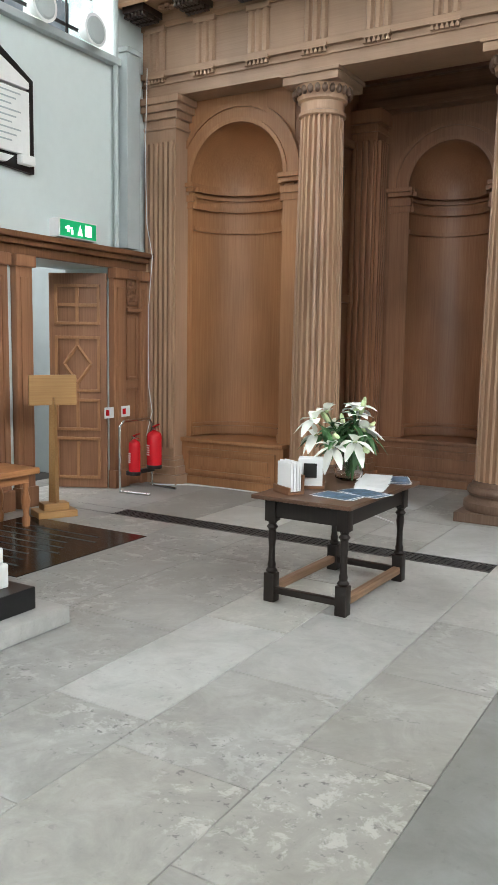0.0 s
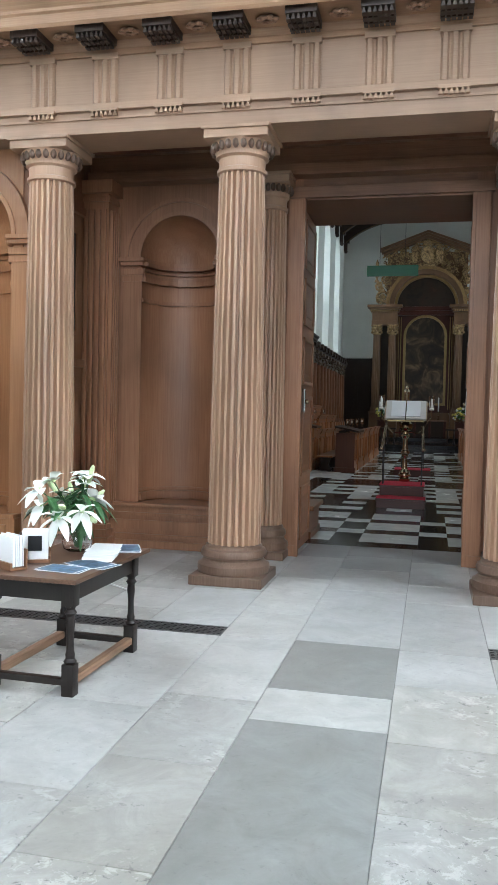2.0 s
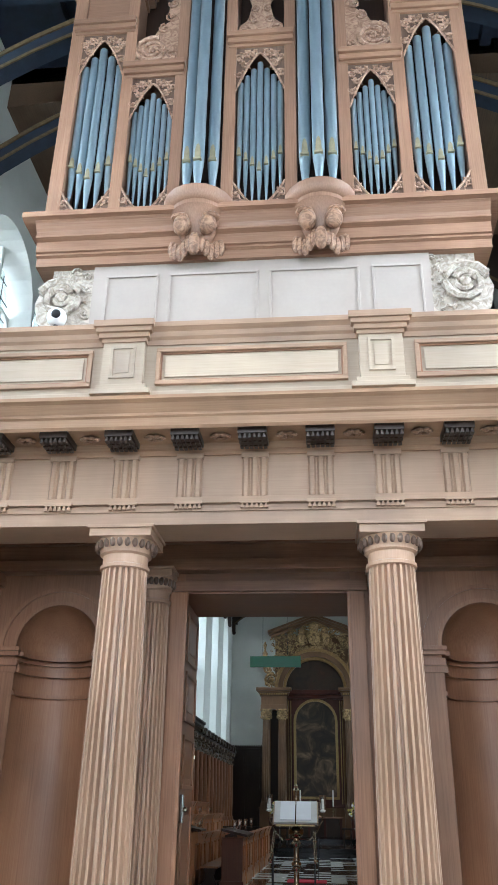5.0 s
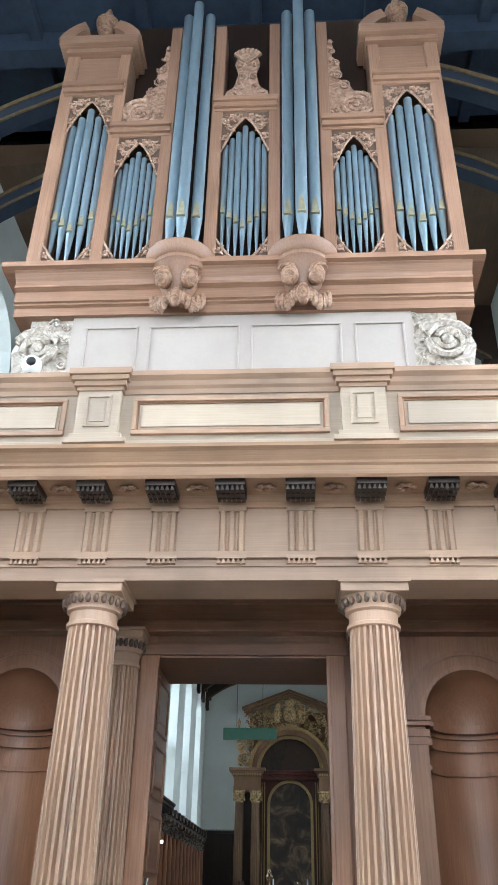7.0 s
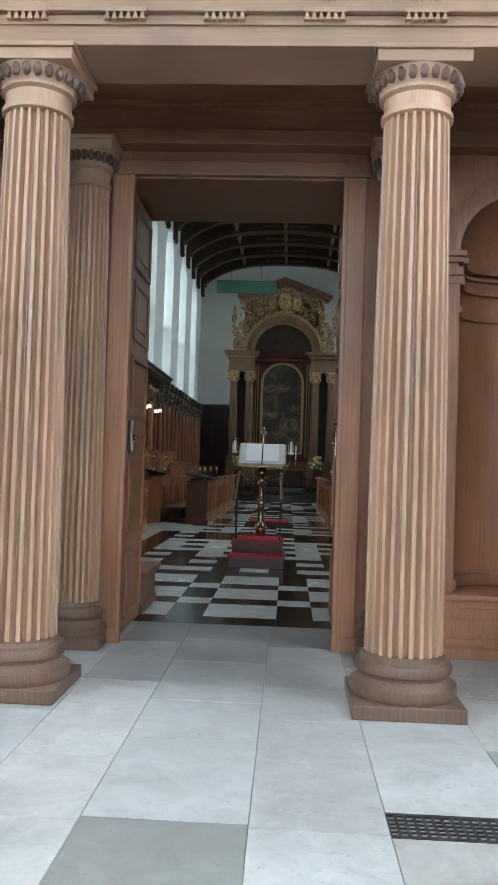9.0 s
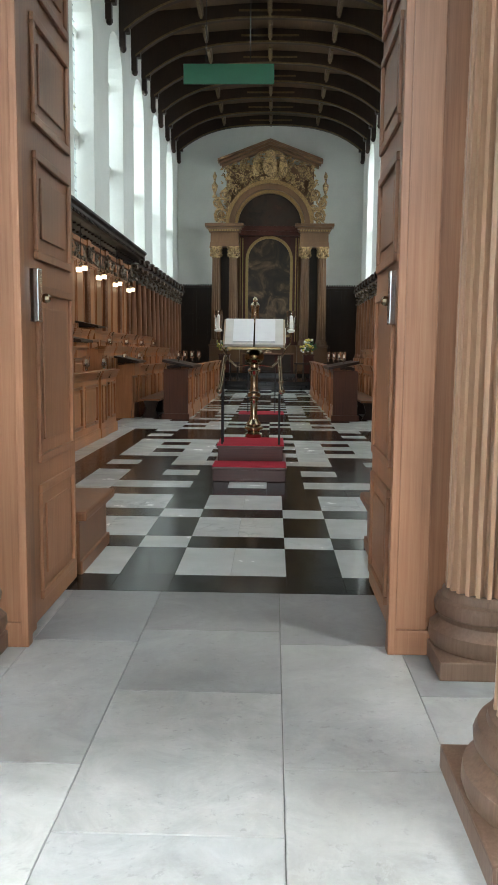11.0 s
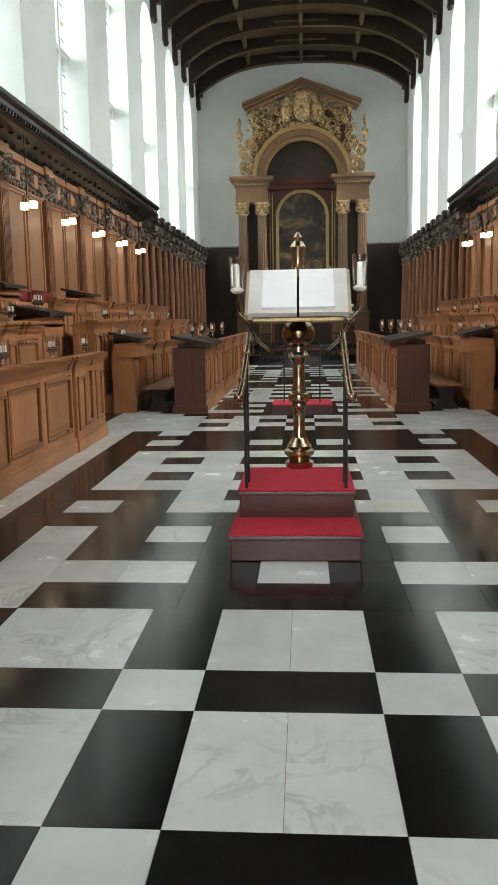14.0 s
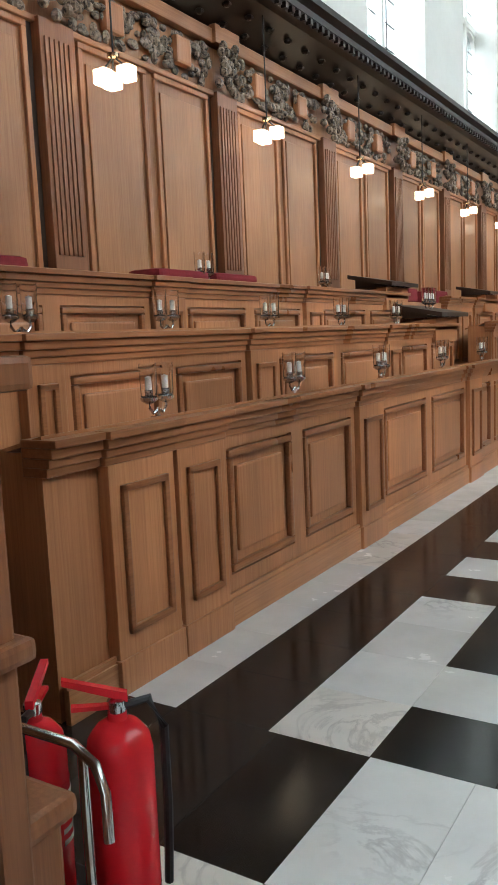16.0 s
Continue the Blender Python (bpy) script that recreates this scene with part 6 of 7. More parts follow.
# ---- candle lamps on the stalls ----
def candle_lamp(n, group):
    c = thing("candle_lamp", "pair of white candles in clear glass shades on a silver stem", "candle lamp", (0, 0, 0), group=group)
    xs = (-0.07, 0.07) if n == 2 else (-0.14, 0.0, 0.14)
    b = tube(bmesh.new(), [(0, 0, 0), (0, 0, 0.06)], 0.01, 8)
    bx(b, -0.03, 0.03, -0.03, 0.03, 0.0, 0.012)
    for y in xs:
        tube(b, [(0, 0, 0.05), (0, y * 0.6, 0.03), (0, y, 0.06), (0, y, 0.09)], 0.008, 6)
    part("stem", b, CHROME, c, smooth=True)
    for y in xs:
        part("holder", lathe(bmesh.new(), [(0.012, 0.08), (0.045, 0.1), (0.047, 0.115), (0.02, 0.125), (0.024, 0.15), (0.02, 0.155)], 12, 0, y), CHROME, c, smooth=True)
        part("candle", lathe(bmesh.new(), [(0.017, 0.15), (0.017, 0.22), (0.003, 0.226)], 10, 0, y), WAX, c, smooth=True)
        ob = part("shade", lathe(bmesh.new(), [(0.04, 0.118), (0.043, 0.12), (0.047, 0.29), (0.045, 0.29), (0.038, 0.125)], 14, 0, y), GLASS, c, smooth=True)
        ob.visible_shadow = False
    return c


_lamp = candle_lamp(2, "stall candle lamps")
_lamp3 = candle_lamp(3, "stall candle lamps")
tagged(_lamp3, "three white candles in clear glass shades on a silver stem")
first = [True, True]


def place_lamp(src, i, m):
    if first[i]:
        first[i] = False
        src.matrix_world = m
        return src
    return copy_thing(src, m)


for _s in (-1, 1):
    for _x, _z, ys in ((3.06, 1.235, (4.3, 5.82, 7.39, 9.02, 10.5)), (3.76, 1.685, (4.05, 5.34, 6.73, 8.12, 9.57)), (4.5, 2.1, (6.9, 9.3))):
        for _y in ys:
            place_lamp(_lamp, 0, pose(_s * _x, _y, _z))
    for _x, _z, ys in ((3.78, 1.86, (10.75,)), (3.3, 1.31, (14.1, 16.2)), (2.0, 1.34, (14.2, 15.6, 17.4, 19.5)), (3.9, 1.69, (15.2, 17.6, 20.2, 22.8))):
        for _y in ys:
            place_lamp(_lamp3, 1, pose(_s * _x, _y, _z))


# ---- hanging lamps under the canopies ----
def hanging_lamp():
    c = thing("hanging_lamp", "cluster of lit frosted cube shades on a thin rod", "hanging lamp", group="canopy lamps")
    part("rod", tube(bmesh.new(), [(0, 0, 0.1), (0, 0, 1.16)], 0.008, 6), IRON, c)
    part("hub", lathe(bmesh.new(), [(0.02, 0.1), (0.05, 0.11), (0.05, 0.14), (0.02, 0.15)], 12), BRASS, c)
    for k in range(3):
        a = 2.1 * k + 0.4
        x, y, z = 0.1 * math.cos(a), 0.12 * math.sin(a), -0.025 * k
        part("shade", box(x - 0.06, x + 0.06, y - 0.06, y + 0.06, z - 0.075, z + 0.045, 0.016), LAMP_SHADE, c, "lit frosted glass shade")
        part("arm", tube(bmesh.new(), [(0, 0, 0.12), (x, y, z + 0.035)], 0.008, 6), IRON, c)
    return c


_hl = hanging_lamp()
for _s in (-1, 1):
    for _k in range(8):
        _y = 6.2 + 2.44 * _k
        m = pose(_s * 4.8, _y, 3.78)
        if _s < 0 and _k == 0:
            _hl.matrix_world = m
        else:
            copy_thing(_hl, m)

# red cushions on the upper stall seats
_cu = thing("seat_cushion", "dark red seat cushion on the upper stall bench", "cushion", (-4.62, 4.45, 2.035), group="stall cushions")
part("pad", box(-0.17, 0.17, -0.36, 0.36, 0, 0.19, 0.045), CUSHION, _cu)
for _s in (-1, 1):
    setting("upper_bench", mir(box(4.42, 5.18, 3.9, 24.9, 1.2, 2.03), _s), OAK_STALL_Y, "long oak bench of the upper stalls", "bench")
for _s, _y in ((-1, 6.55), (-1, 7.38), (-1, 11.9), (-1, 13.3), (1, 6.5), (1, 9.0), (1, 12.5)):
    copy_thing(_cu, pose(_s * 4.62, _y, 2.035))

# return stalls against the back of the screen
for _s in (-1, 1):
    r = thing("return_stall", "oak return stall with moulded desk end beside the doorway", "stall", (_s * 1.1, 0.36, 0), group="return stalls")
    part("seat_end", mir(bx(bx(box(0.0, 3.8, 0.0, 0.95, 0.0, 0.4, 0.01), -0.06, 3.8, -0.02, 1.02, 0.4, 0.47, 0.02), -0.02, 3.8, 0.0, 0.98, 0.0, 0.1, 0.01), _s), OAK_PIL, r)
    b = bmesh.new()
    bx(b, 0.6, 3.9, 1.62, 1.7, 0.0, 1.55, 0.008)
    bx(b, 0.66, 3.9, 0.95, 1.84, 0.0, 0.56, 0.01)
    bx(b, 0.63, 3.9, 0.92, 1.87, 0.56, 0.62, 0.02)
    bx(b, 0.55, 3.9, 1.56, 1.76, 1.55, 1.62, 0.015)
    bx(b, 0.57, 3.9, 1.59, 1.73, 1.0, 1.05, 0.015)
    bx(b, 0.7, 3.9, 1.72, 1.745, 0.75, 0.8, 0.008)
    part("desk_front", mir(b, _s), OAK_PIL, r)

# fire extinguishers and trolley rail in the chapel
def extinguisher(x, y, z, h, r, label, name="fire_extinguisher", rz=0, co2=False):
    e = thing(name, label, "fire extinguisher", (x, y, z), rz, group="fire extinguishers")
    part("cylinder", lathe(bmesh.new(), [(r * 0.96, 0), (r, 0.015), (r, h * 0.78), (r * 0.9, h * 0.84), (r * 0.6, h * 0.89), (r * 0.3, h * 0.91), (r * 0.28, h * 0.94)], 28), RED_PAINT, e, smooth=True)
    part("base_ring", lathe(bmesh.new(), [(r * 1.01, 0.0), (r * 1.03, 0.01), (r * 1.03, 0.04), (r * 1.0, 0.045)], 28), BLACK_PL, e)
    part("valve", lathe(bmesh.new(), [(0.022, h * 0.93), (0.026, h * 0.95), (0.026, h * 0.99), (0.012, h)], 12), CHROME, e, smooth=True)
    b = bmesh.new()
    prism(b, [(-0.03, h * 0.98), (0.14, h * 1.08), (0.14, h * 1.105), (-0.03, h * 1.02)], "y", -0.012, 0.012)
    prism(b, [(-0.02, h * 0.97), (0.12, h * 0.985), (0.12, h * 0.965), (-0.02, h * 0.955)], "y", -0.012, 0.012)
    part("handle", b, RED_PAINT, e, "red lever handle")
    s = r + 0.015
    part("hose", tube(bmesh.new(), [(-0.02, 0, h * 0.96), (-s * 0.8, 0, h * 0.98), (-s * 1.15, 0, h * 0.85), (-s * 1.15, 0, h * 0.5), (-s * 1.05, 0, h * 0.15)], 0.013 if not co2 else 0.016, 8), BLACK_PL, e, "black rubber hose", True)
    b = bmesh.new()
    for k in range(12):
        a0, a1 = -2.3 + k * 0.12, -2.3 + (k + 1) * 0.12
        rr = r * 1.012
        prism(b, [(r * 0.98 * math.cos(a0), r * 0.98 * math.sin(a0)), (rr * math.cos(a0), rr * math.sin(a0)), (rr * math.cos(a1), rr * math.sin(a1)), (r * 0.98 * math.cos(a1), r * 0.98 * math.sin(a1))], "z", h * 0.3, h * 0.62)
    part("label_plate", b, RED_PAINT, e, "instruction label")
    for k in range(5):
        bb = bmesh.new()
        for j in range(6):
            a0, a1 = -2.1 + j * 0.17, -2.1 + (j + 1) * 0.17
            r0, rr = r * 1.01, r * 1.02
            prism(bb, [(r0 * math.cos(a0), r0 * math.sin(a0)), (rr * math.cos(a0), rr * math.sin(a0)), (rr * math.cos(a1), rr * math.sin(a1)), (r0 * math.cos(a1), r0 * math.sin(a1))], "z", h * (0.33 + 0.055 * k), h * (0.355 + 0.055 * k))
        part("label_line", bb, PAPER, e)
    return e


extinguisher(-1.87, 2.53, 0.03, 0.66, 0.092, "red fire extinguisher with black hose on a steel stand", rz=223)
extinguisher(-2.13, 2.47, 0.03, 0.62, 0.085, "red fire extinguisher with black discharge horn", rz=120)
_st = thing("extinguisher_stand", "bent chrome tube stand for fire extinguishers", "stand", (-1.95, 2.2, 0))
part("frame", tube(bmesh.new(), [(-0.35, 0.17, 0.02), (-0.35, 0.17, 0.58), (-0.3, 0.17, 0.63), (0.07, 0.17, 0.63), (0.15, 0.16, 0.6), (0.19, 0.15, 0.54), (0.2, 0.14, 0.42)], 0.014, 10), CHROME, _st, smooth=True)
part("post", tube(bmesh.new(), [(0.1, 0.17, 0.02), (0.1, 0.17, 0.62)], 0.014, 10), CHROME, _st, smooth=True)
part("foot", box(-0.4, 0.24, 0.12, 0.45, 0.0, 0.028, 0.008), BLACK_PL, _st)


# ---- antechapel things ----
def side_table():
    t = thing("side_table", "dark old oak table with turned legs and worn stretchers", "table", (-1.86, -5.79, 0), -1.5)
    W, D, H = 0.345, 0.61, 0.75
    part("tabletop", box(-W - 0.02, W + 0.02, -D, D, H - 0.028, H, 0.006), wood("table_top_oak", (0.05, 0.026, 0.016), (0.1, 0.052, 0.032), (0.17, 0.095, 0.06), axis=1, rough=0.35), t)
    lx, ly = W - 0.075, D - 0.13
    part("end_apron", box(-lx, lx, -ly - 0.02, -ly + 0.015, H - 0.16, H - 0.028), BLACK_OAK, t)
    part("end_apron", box(-lx, lx, ly - 0.015, ly + 0.02, H - 0.16, H - 0.028), BLACK_OAK, t)
    part("side_apron", box(-lx - 0.02, -lx + 0.015, -ly, ly, H - 0.16, H - 0.028), BLACK_OAK, t)
    part("side_apron", box(lx - 0.015, lx + 0.02, -ly, ly, H - 0.16, H - 0.028), BLACK_OAK, t)
    prof = [(0.034, 0.2), (0.042, 0.215), (0.028, 0.235), (0.03, 0.26), (0.024, 0.28), (0.022, 0.38), (0.03, 0.46), (0.026, 0.5), (0.04, 0.52), (0.026, 0.54), (0.034, 0.56)]
    for x in (-lx, lx):
        for y in (-ly, ly):
            leg = bmesh.new()
            bx(leg, x - 0.04, x + 0.04, y - 0.04, y + 0.04, 0, 0.2, 0.006)
            lathe(leg, prof, 14, x, y)
            bx(leg, x - 0.04, x + 0.04, y - 0.04, y + 0.04, 0.56, H - 0.028, 0.006)
            part("leg", leg, BLACK_OAK, t, smooth=True)
    worn = wood("worn_stretcher_oak", (0.1, 0.05, 0.028), (0.24, 0.14, 0.085), (0.34, 0.22, 0.14), axis=1, rough=0.6)
    for x in (-lx, lx):
        part("stretcher", box(x - 0.03, x + 0.03, -ly + 0.03, ly - 0.03, 0.06, 0.115, 0.014), worn, t, "worn pale stretcher")
    for y in (-ly, ly):
        part("stretcher", box(-lx + 0.03, lx - 0.03, y - 0.025, y + 0.025, 0.06, 0.105, 0.01), BLACK_OAK, t)


side_table()
TZ = 0.752


def leaflet_holder(x, y, rz, back):
    h = thing("leaflet_holder", "small wooden leaflet stand filled with white cards", "leaflet holder", (x, y, TZ), rz, group="leaflet holders")
    b = bmesh.new()
    prism(b, [(-0.09, 0), (0.05, 0), (0.05, 0.02), (-0.05, 0.03), (-0.05, 0.17), (-0.06, 0.17)], "x", -0.1, 0.1) if back else prism(b, [(-0.06, 0), (0.06, 0), (0.06, 0.05), (0.045, 0.05), (0.045, 0.015), (-0.05, 0.015), (-0.055, 0.13), (-0.065, 0.13)], "x", -0.1, 0.1)
    part("stand", b, OAK_X, h)
    for k in range(7):
        part("card", box(-0.085 + 0.004 * (k % 2), 0.085 - 0.003 * (k % 3), -0.045 + k * 0.012, -0.037 + k * 0.012, 0.02, 0.21 + 0.006 * (k % 3)), PAPER, h, "white card")
    if back:
        ob = part("printed_panel", box(-0.045, 0.045, 0.042, 0.047, 0.08, 0.18, 0.0), SLATE, h, "printed dark panel")


leaflet_holder(-2.06, -6.2, 150, False)
leaflet_holder(-2.02, -5.95, 205, True)


def leaflets(x, y, rz, n, mat, label, spread, size=(0.105, 0.148)):
    s = thing("leaflets", label, "leaflets", (x, y, TZ), rz, group="leaflets on the table")
    rng = random.Random(int(n + x * 100))
    for k in range(n):
        w, h = size
        b = box(-w, w, -h, h, 0.0016 * k, 0.0016 * k + 0.0012)
        ob = part("sheet", b, PAPER, s)
        if mat[k % len(mat)] is not PAPER:
            part("print", box(-w + 0.008, w - 0.008, -h + 0.008, h - 0.008, 0.0016 * k + 0.0012, 0.0016 * k + 0.0015), mat[k % len(mat)], ob, "blue printed picture")
        ob.location = (rng.uniform(-0.01, 0.01), spread * k, 0)
        ob.rotation_euler = (0, 0, rng.uniform(-0.1, 0.1))


leaflets(-1.72, -6.12, 82, 2, [PAPER_BLUE], "blue printed leaflets lying on the table", 0.02)
leaflets(-1.6, -5.93, 70, 2, [PAPER_BLUE], "blue and white leaflets lying on the table", 0.05)
leaflets(-1.68, -5.68, 14, 16, [PAPER], "fanned stack of white leaflets", 0.02)
leaflets(-1.62, -5.3, 24, 2, [PAPER_BLUE], "blue printed leaflets at the table end", 0.05)


def lilies(x, y):
    f = thing("vase_of_lilies", "clear glass vase of white lilies with green leaves", "flowers in vase", (x, y, TZ))
    ob = part("vase", lathe(bmesh.new(), [(0.07, 0.0), (0.1, 0.02), (0.112, 0.07), (0.095, 0.12), (0.055, 0.18), (0.045, 0.23), (0.06, 0.265), (0.057, 0.265), (0.041, 0.23), (0.09, 0.12), (0.106, 0.07), (0.094, 0.025), (0.02, 0.015)], 28), GLASS, f, "clear glass vase", True)
    ob.visible_shadow = False
    rng = random.Random(11)
    stems, leaves = bmesh.new(), bmesh.new()
    heads = []
    for k in range(18):
        a = k * 2.4 + rng.uniform(-0.3, 0.3)
        u = 0.06 + 0.36 * ((k * 7) % 18) / 17
        end = Vector((math.cos(a) * u * 0.75, math.sin(a) * u * 1.05, 0.5 - 0.75 * u * u + rng.uniform(-0.12, 0.06)))
        mid = Vector((end.x * 0.35, end.y * 0.35, 0.3))
        tube(stems, [(end.x * 0.05, end.y * 0.05, 0.03), mid, end], 0.004, 5)
        heads.append((end, (end - mid).normalized()))
        for j in range(4):
            p = mid.lerp(end, rng.uniform(0.1, 0.9))
            d = Vector((rng.gauss(0, 1), rng.gauss(0, 1), rng.gauss(-0.1, 0.6))).normalized()
            leaf_blade(leaves, p, d, rng.uniform(0.13, 0.22), 0.024)
    part("stems", stems, LEAF, f)
    part("leaves", leaves, LEAF, f)
    for k, (p, d) in enumerate(heads):
        b = bmesh.new()
        if k % 3 == 2:
            q = d.to_track_quat("Z", "Y").to_matrix().to_4x4()
            bmesh.ops.create_uvsphere(b, u_segments=8, v_segments=6, radius=1, matrix=Matrix.Translation(p + d * 0.04) @ q @ Matrix.Diagonal((0.021, 0.021, 0.075, 1)))
            part("bud", b, BUD, f, "pale green bud", True)
            continue
        q = d.to_track_quat("Z", "Y")
        ball(b, p.x, p.y, p.z, 0.018, 0.018, 0.018, 8)
        bloom = part("bloom", b, BUD, f, "white lily bloom with a green throat", True)
        for j in range(6):
            a = j * math.pi / 3 + 0.3 * k
            out = q @ Vector((math.cos(a), math.sin(a), 0.55))
            petal = bmesh.new()
            leaf_blade(petal, p, out.normalized(), rng.uniform(0.125, 0.165), 0.04, 0.42)
            part("petal", petal, PETAL, bloom, "white lily petal", True)


def leaf_blade(bm, p, d, length, width, curl=0.5):
    """A thin pointed blade that curves downwards."""
    s = d.cross(Vector((0, 0, 1)))
    s = s.normalized() if s.length > 0.05 else Vector((1, 0, 0))
    up = s.cross(d).normalized()
    L = []
    for k in range(6):
        u = k / 5
        c = p + d * length * u - Vector((0, 0, 1)) * curl * length * u * u
        w = width * math.sin(math.pi * min(0.97, 0.08 + 0.9 * u)) ** 0.8
        L.append((bm.verts.new(c - s * w + up * w * 0.3), bm.verts.new(c), bm.verts.new(c + s * w + up * w * 0.3)))
    for a, b in zip(L, L[1:]):
        bm.faces.new((a[0], a[1], b[1], b[0]))
        bm.faces.new((a[1], a[2], b[2], b[1]))


lilies(-1.94, -5.47)

# side door in the north wall
WX = XA - AW
dr = new("door_3")
dr.location = (WX, 0, 0)
tagged(dr, "old carved oak doorway with a panelled door standing open", "door", "", "structure")
b = bmesh.new()
bx(b, 0.0, 0.06, -5.75, -2.9, 2.62, 2.72, 0.008)
bx(b, 0.0, 0.12, -7.6, -2.95, 2.72, 2.78, 0.012)
bx(b, 0.0, 0.17, -7.6, -2.93, 2.78, 2.84, 0.012)
part("cornice", b, DOOR_OAK, dr)
for ya, yb in ((-5.09, -4.87), (-5.34, -5.2), (-3.58, -3.36), (-3.09, -2.95)):
    b = bmesh.new()
    bx(b, 0.0, 0.09, ya, yb, 0.0, 2.62, 0.01)
    bx(b, 0.0, 0.12, ya - 0.02, yb + 0.02, 0.0, 0.22, 0.01)
    bx(b, 0.0, 0.13, ya - 0.02, yb + 0.02, 2.5, 2.62, 0.012)
    bx(b, 0.09, 0.105, ya + 0.05, yb - 0.05, 0.4, 2.4, 0.006)
    part("pilaster", b, OAK, dr)
b = bmesh.new()
bx(b, 0.0, 0.05, -3.36, -3.09, 0, 2.62)
panel_f = ((-3.335, -3.115, 0.2, 1.2), (-3.335, -3.115, 1.3, 2.1), (-3.335, -3.115, 2.2, 2.55))
for ya, yb, za, zb in panel_f:
    for q in ((ya, yb, za, za + 0.04), (ya, yb, zb - 0.04, zb), (ya, ya + 0.04, za, zb), (yb - 0.04, yb, za, zb)):
        bx(b, 0.05, 0.075, *q, 0.006)
rngc = random.Random(4)
for k in range(14):
    ball(b, 0.06, -3.225 + rngc.uniform(-0.07, 0.07), 2.37 + rngc.uniform(-0.12, 0.12), 0.03, 0.05, 0.04, 6)
bx(b, 0.05, 0.11, -3.35, -3.1, 2.12, 2.17, 0.01)
part("side_panel", b, OAK, dr)
b = bmesh.new()
bx(b, 0.0, 0.05, -7.6, -5.34, 0, 2.62)
part("panelling", b, OAK, dr)
lf = bmesh.new()
bx(lf, -0.7, -0.02, -0.03, 0.03, 0.01, 2.55, 0.005)
leaf_ob = part("door_leaf", lf, OAK, dr, "open oak door with diamond and cross panels", at=(0.03, -3.62, 0))
leaf_ob.rotation_euler = (0, 0, radians(28))
mo = bmesh.new()
def frame_(x0, x1, z0, z1, w=0.035):
    for q in ((x0, x1, z0, z0 + w), (x0, x1, z1 - w, z1), (x0, x0 + w, z0, z1), (x1 - w, x1, z0, z1)):
        bx(mo, q[0], q[1], -0.055, -0.03, q[2], q[3], 0.005)
for z0, z1 in ((0.12, 0.62), (0.7, 1.08), (1.16, 1.82), (1.95, 2.42)):
    frame_(-0.63, -0.09, z0, z1)
for z in (0.12, 0.7, 1.95):
    bx(mo, -0.38, -0.34, -0.05, -0.03, z, z + (0.47 if z > 1 else 0.45), 0.004)
bx(mo, -0.63, -0.09, -0.05, -0.03, 2.16, 2.2, 0.004)
for s1 in (-1, 1):
    for s2 in (-1, 1):
        tube(mo, [(-0.36 + s1 * 0.16, -0.045, 1.49), (-0.36, -0.045, 1.49 + s2 * 0.22)], 0.02, 4)
    bx(mo, -0.38, -0.34, -0.05, -0.03, 1.49 + (0.22 if s1 > 0 else -0.3), 1.49 + (0.3 if s1 > 0 else -0.22))
# Lit oak stands in for the lobby light on these mouldings.
mo_ob = part("door_moulding", mo, OAK_LIT, leaf_ob)
lobby = thing("lobby_wall", "pale lobby wall beyond the open side door", "wall", kind="structure")
part("wall", bx(bx(box(WX - 2.2, WX - 2.1, -6.2, -2.6, 0, 2.8), WX - 2.1, WX - 0.7, -6.2, -6.1, 0, 2.8), WX - 2.1, WX - 0.7, -3.2, -3.1, 0, 2.8), DUCT, lobby)

ex = thing("exit_sign", "lit green and white emergency exit sign on the wall", "exit sign", (WX, -4.23, 2.86))
part("case", box(0.0, 0.14, -0.3, 0.3, 0.0, 0.2, 0.01), PLASTIC_W, ex)
part("face", box(0.14, 0.146, -0.28, 0.28, 0.015, 0.185), EXIT_GREEN, ex, "lit green face")
b = bmesh.new()
bx(b, 0.146, 0.15, 0.1, 0.2, 0.04, 0.16)
prism(b, [(-0.02, 0.04), (0.06, 0.04), (0.02, 0.15)], "x", 0.146, 0.15)
bx(b, 0.146, 0.15, -0.18, -0.15, 0.06, 0.13)
bx(b, 0.146, 0.15, -0.21, -0.1, 0.095, 0.115)
bx(b, 0.146, 0.15, -0.12, -0.09, 0.04, 0.09)
part("symbol", b, EXIT_WHITE, ex)

me_ = thing("memorial_tablet", "black and white marble memorial tablet with small inscription", "memorial", (WX, -5.3, 3.45))
b = bmesh.new()
prism(b, [(-0.7, 0.08), (0.52, 0.0), (0.52, 0.92), (-0.1, 1.25), (-0.7, 1.25)], "x", 0.0, 0.05)
part("slab", b, SLATE, me_)
b = bmesh.new()
bx(b, 0.05, 0.1, -0.6, 0.42, 0.16, 0.78, 0.01)
prism(b, [(-0.6, 0.8), (0.4, 0.8), (0.4, 0.86), (0.05, 1.02), (-0.2, 1.1), (-0.6, 1.1)], "x", 0.05, 0.12)
bx(b, 0.05, 0.14, 0.28, 0.46, 0.06, 0.16, 0.02)
prism(b, [(-0.6, 0.12), (0.2, 0.12), (0.1, 0.05), (-0.4, 0.0)], "x", 0.05, 0.11)
part("tablet", b, STATUE, me_)
for k in range(9):
    part("text_line", box(0.1, 0.103, -0.5, 0.3 - 0.06 * (k % 3), 0.72 - k * 0.058, 0.735 - k * 0.058), DUCT, me_)

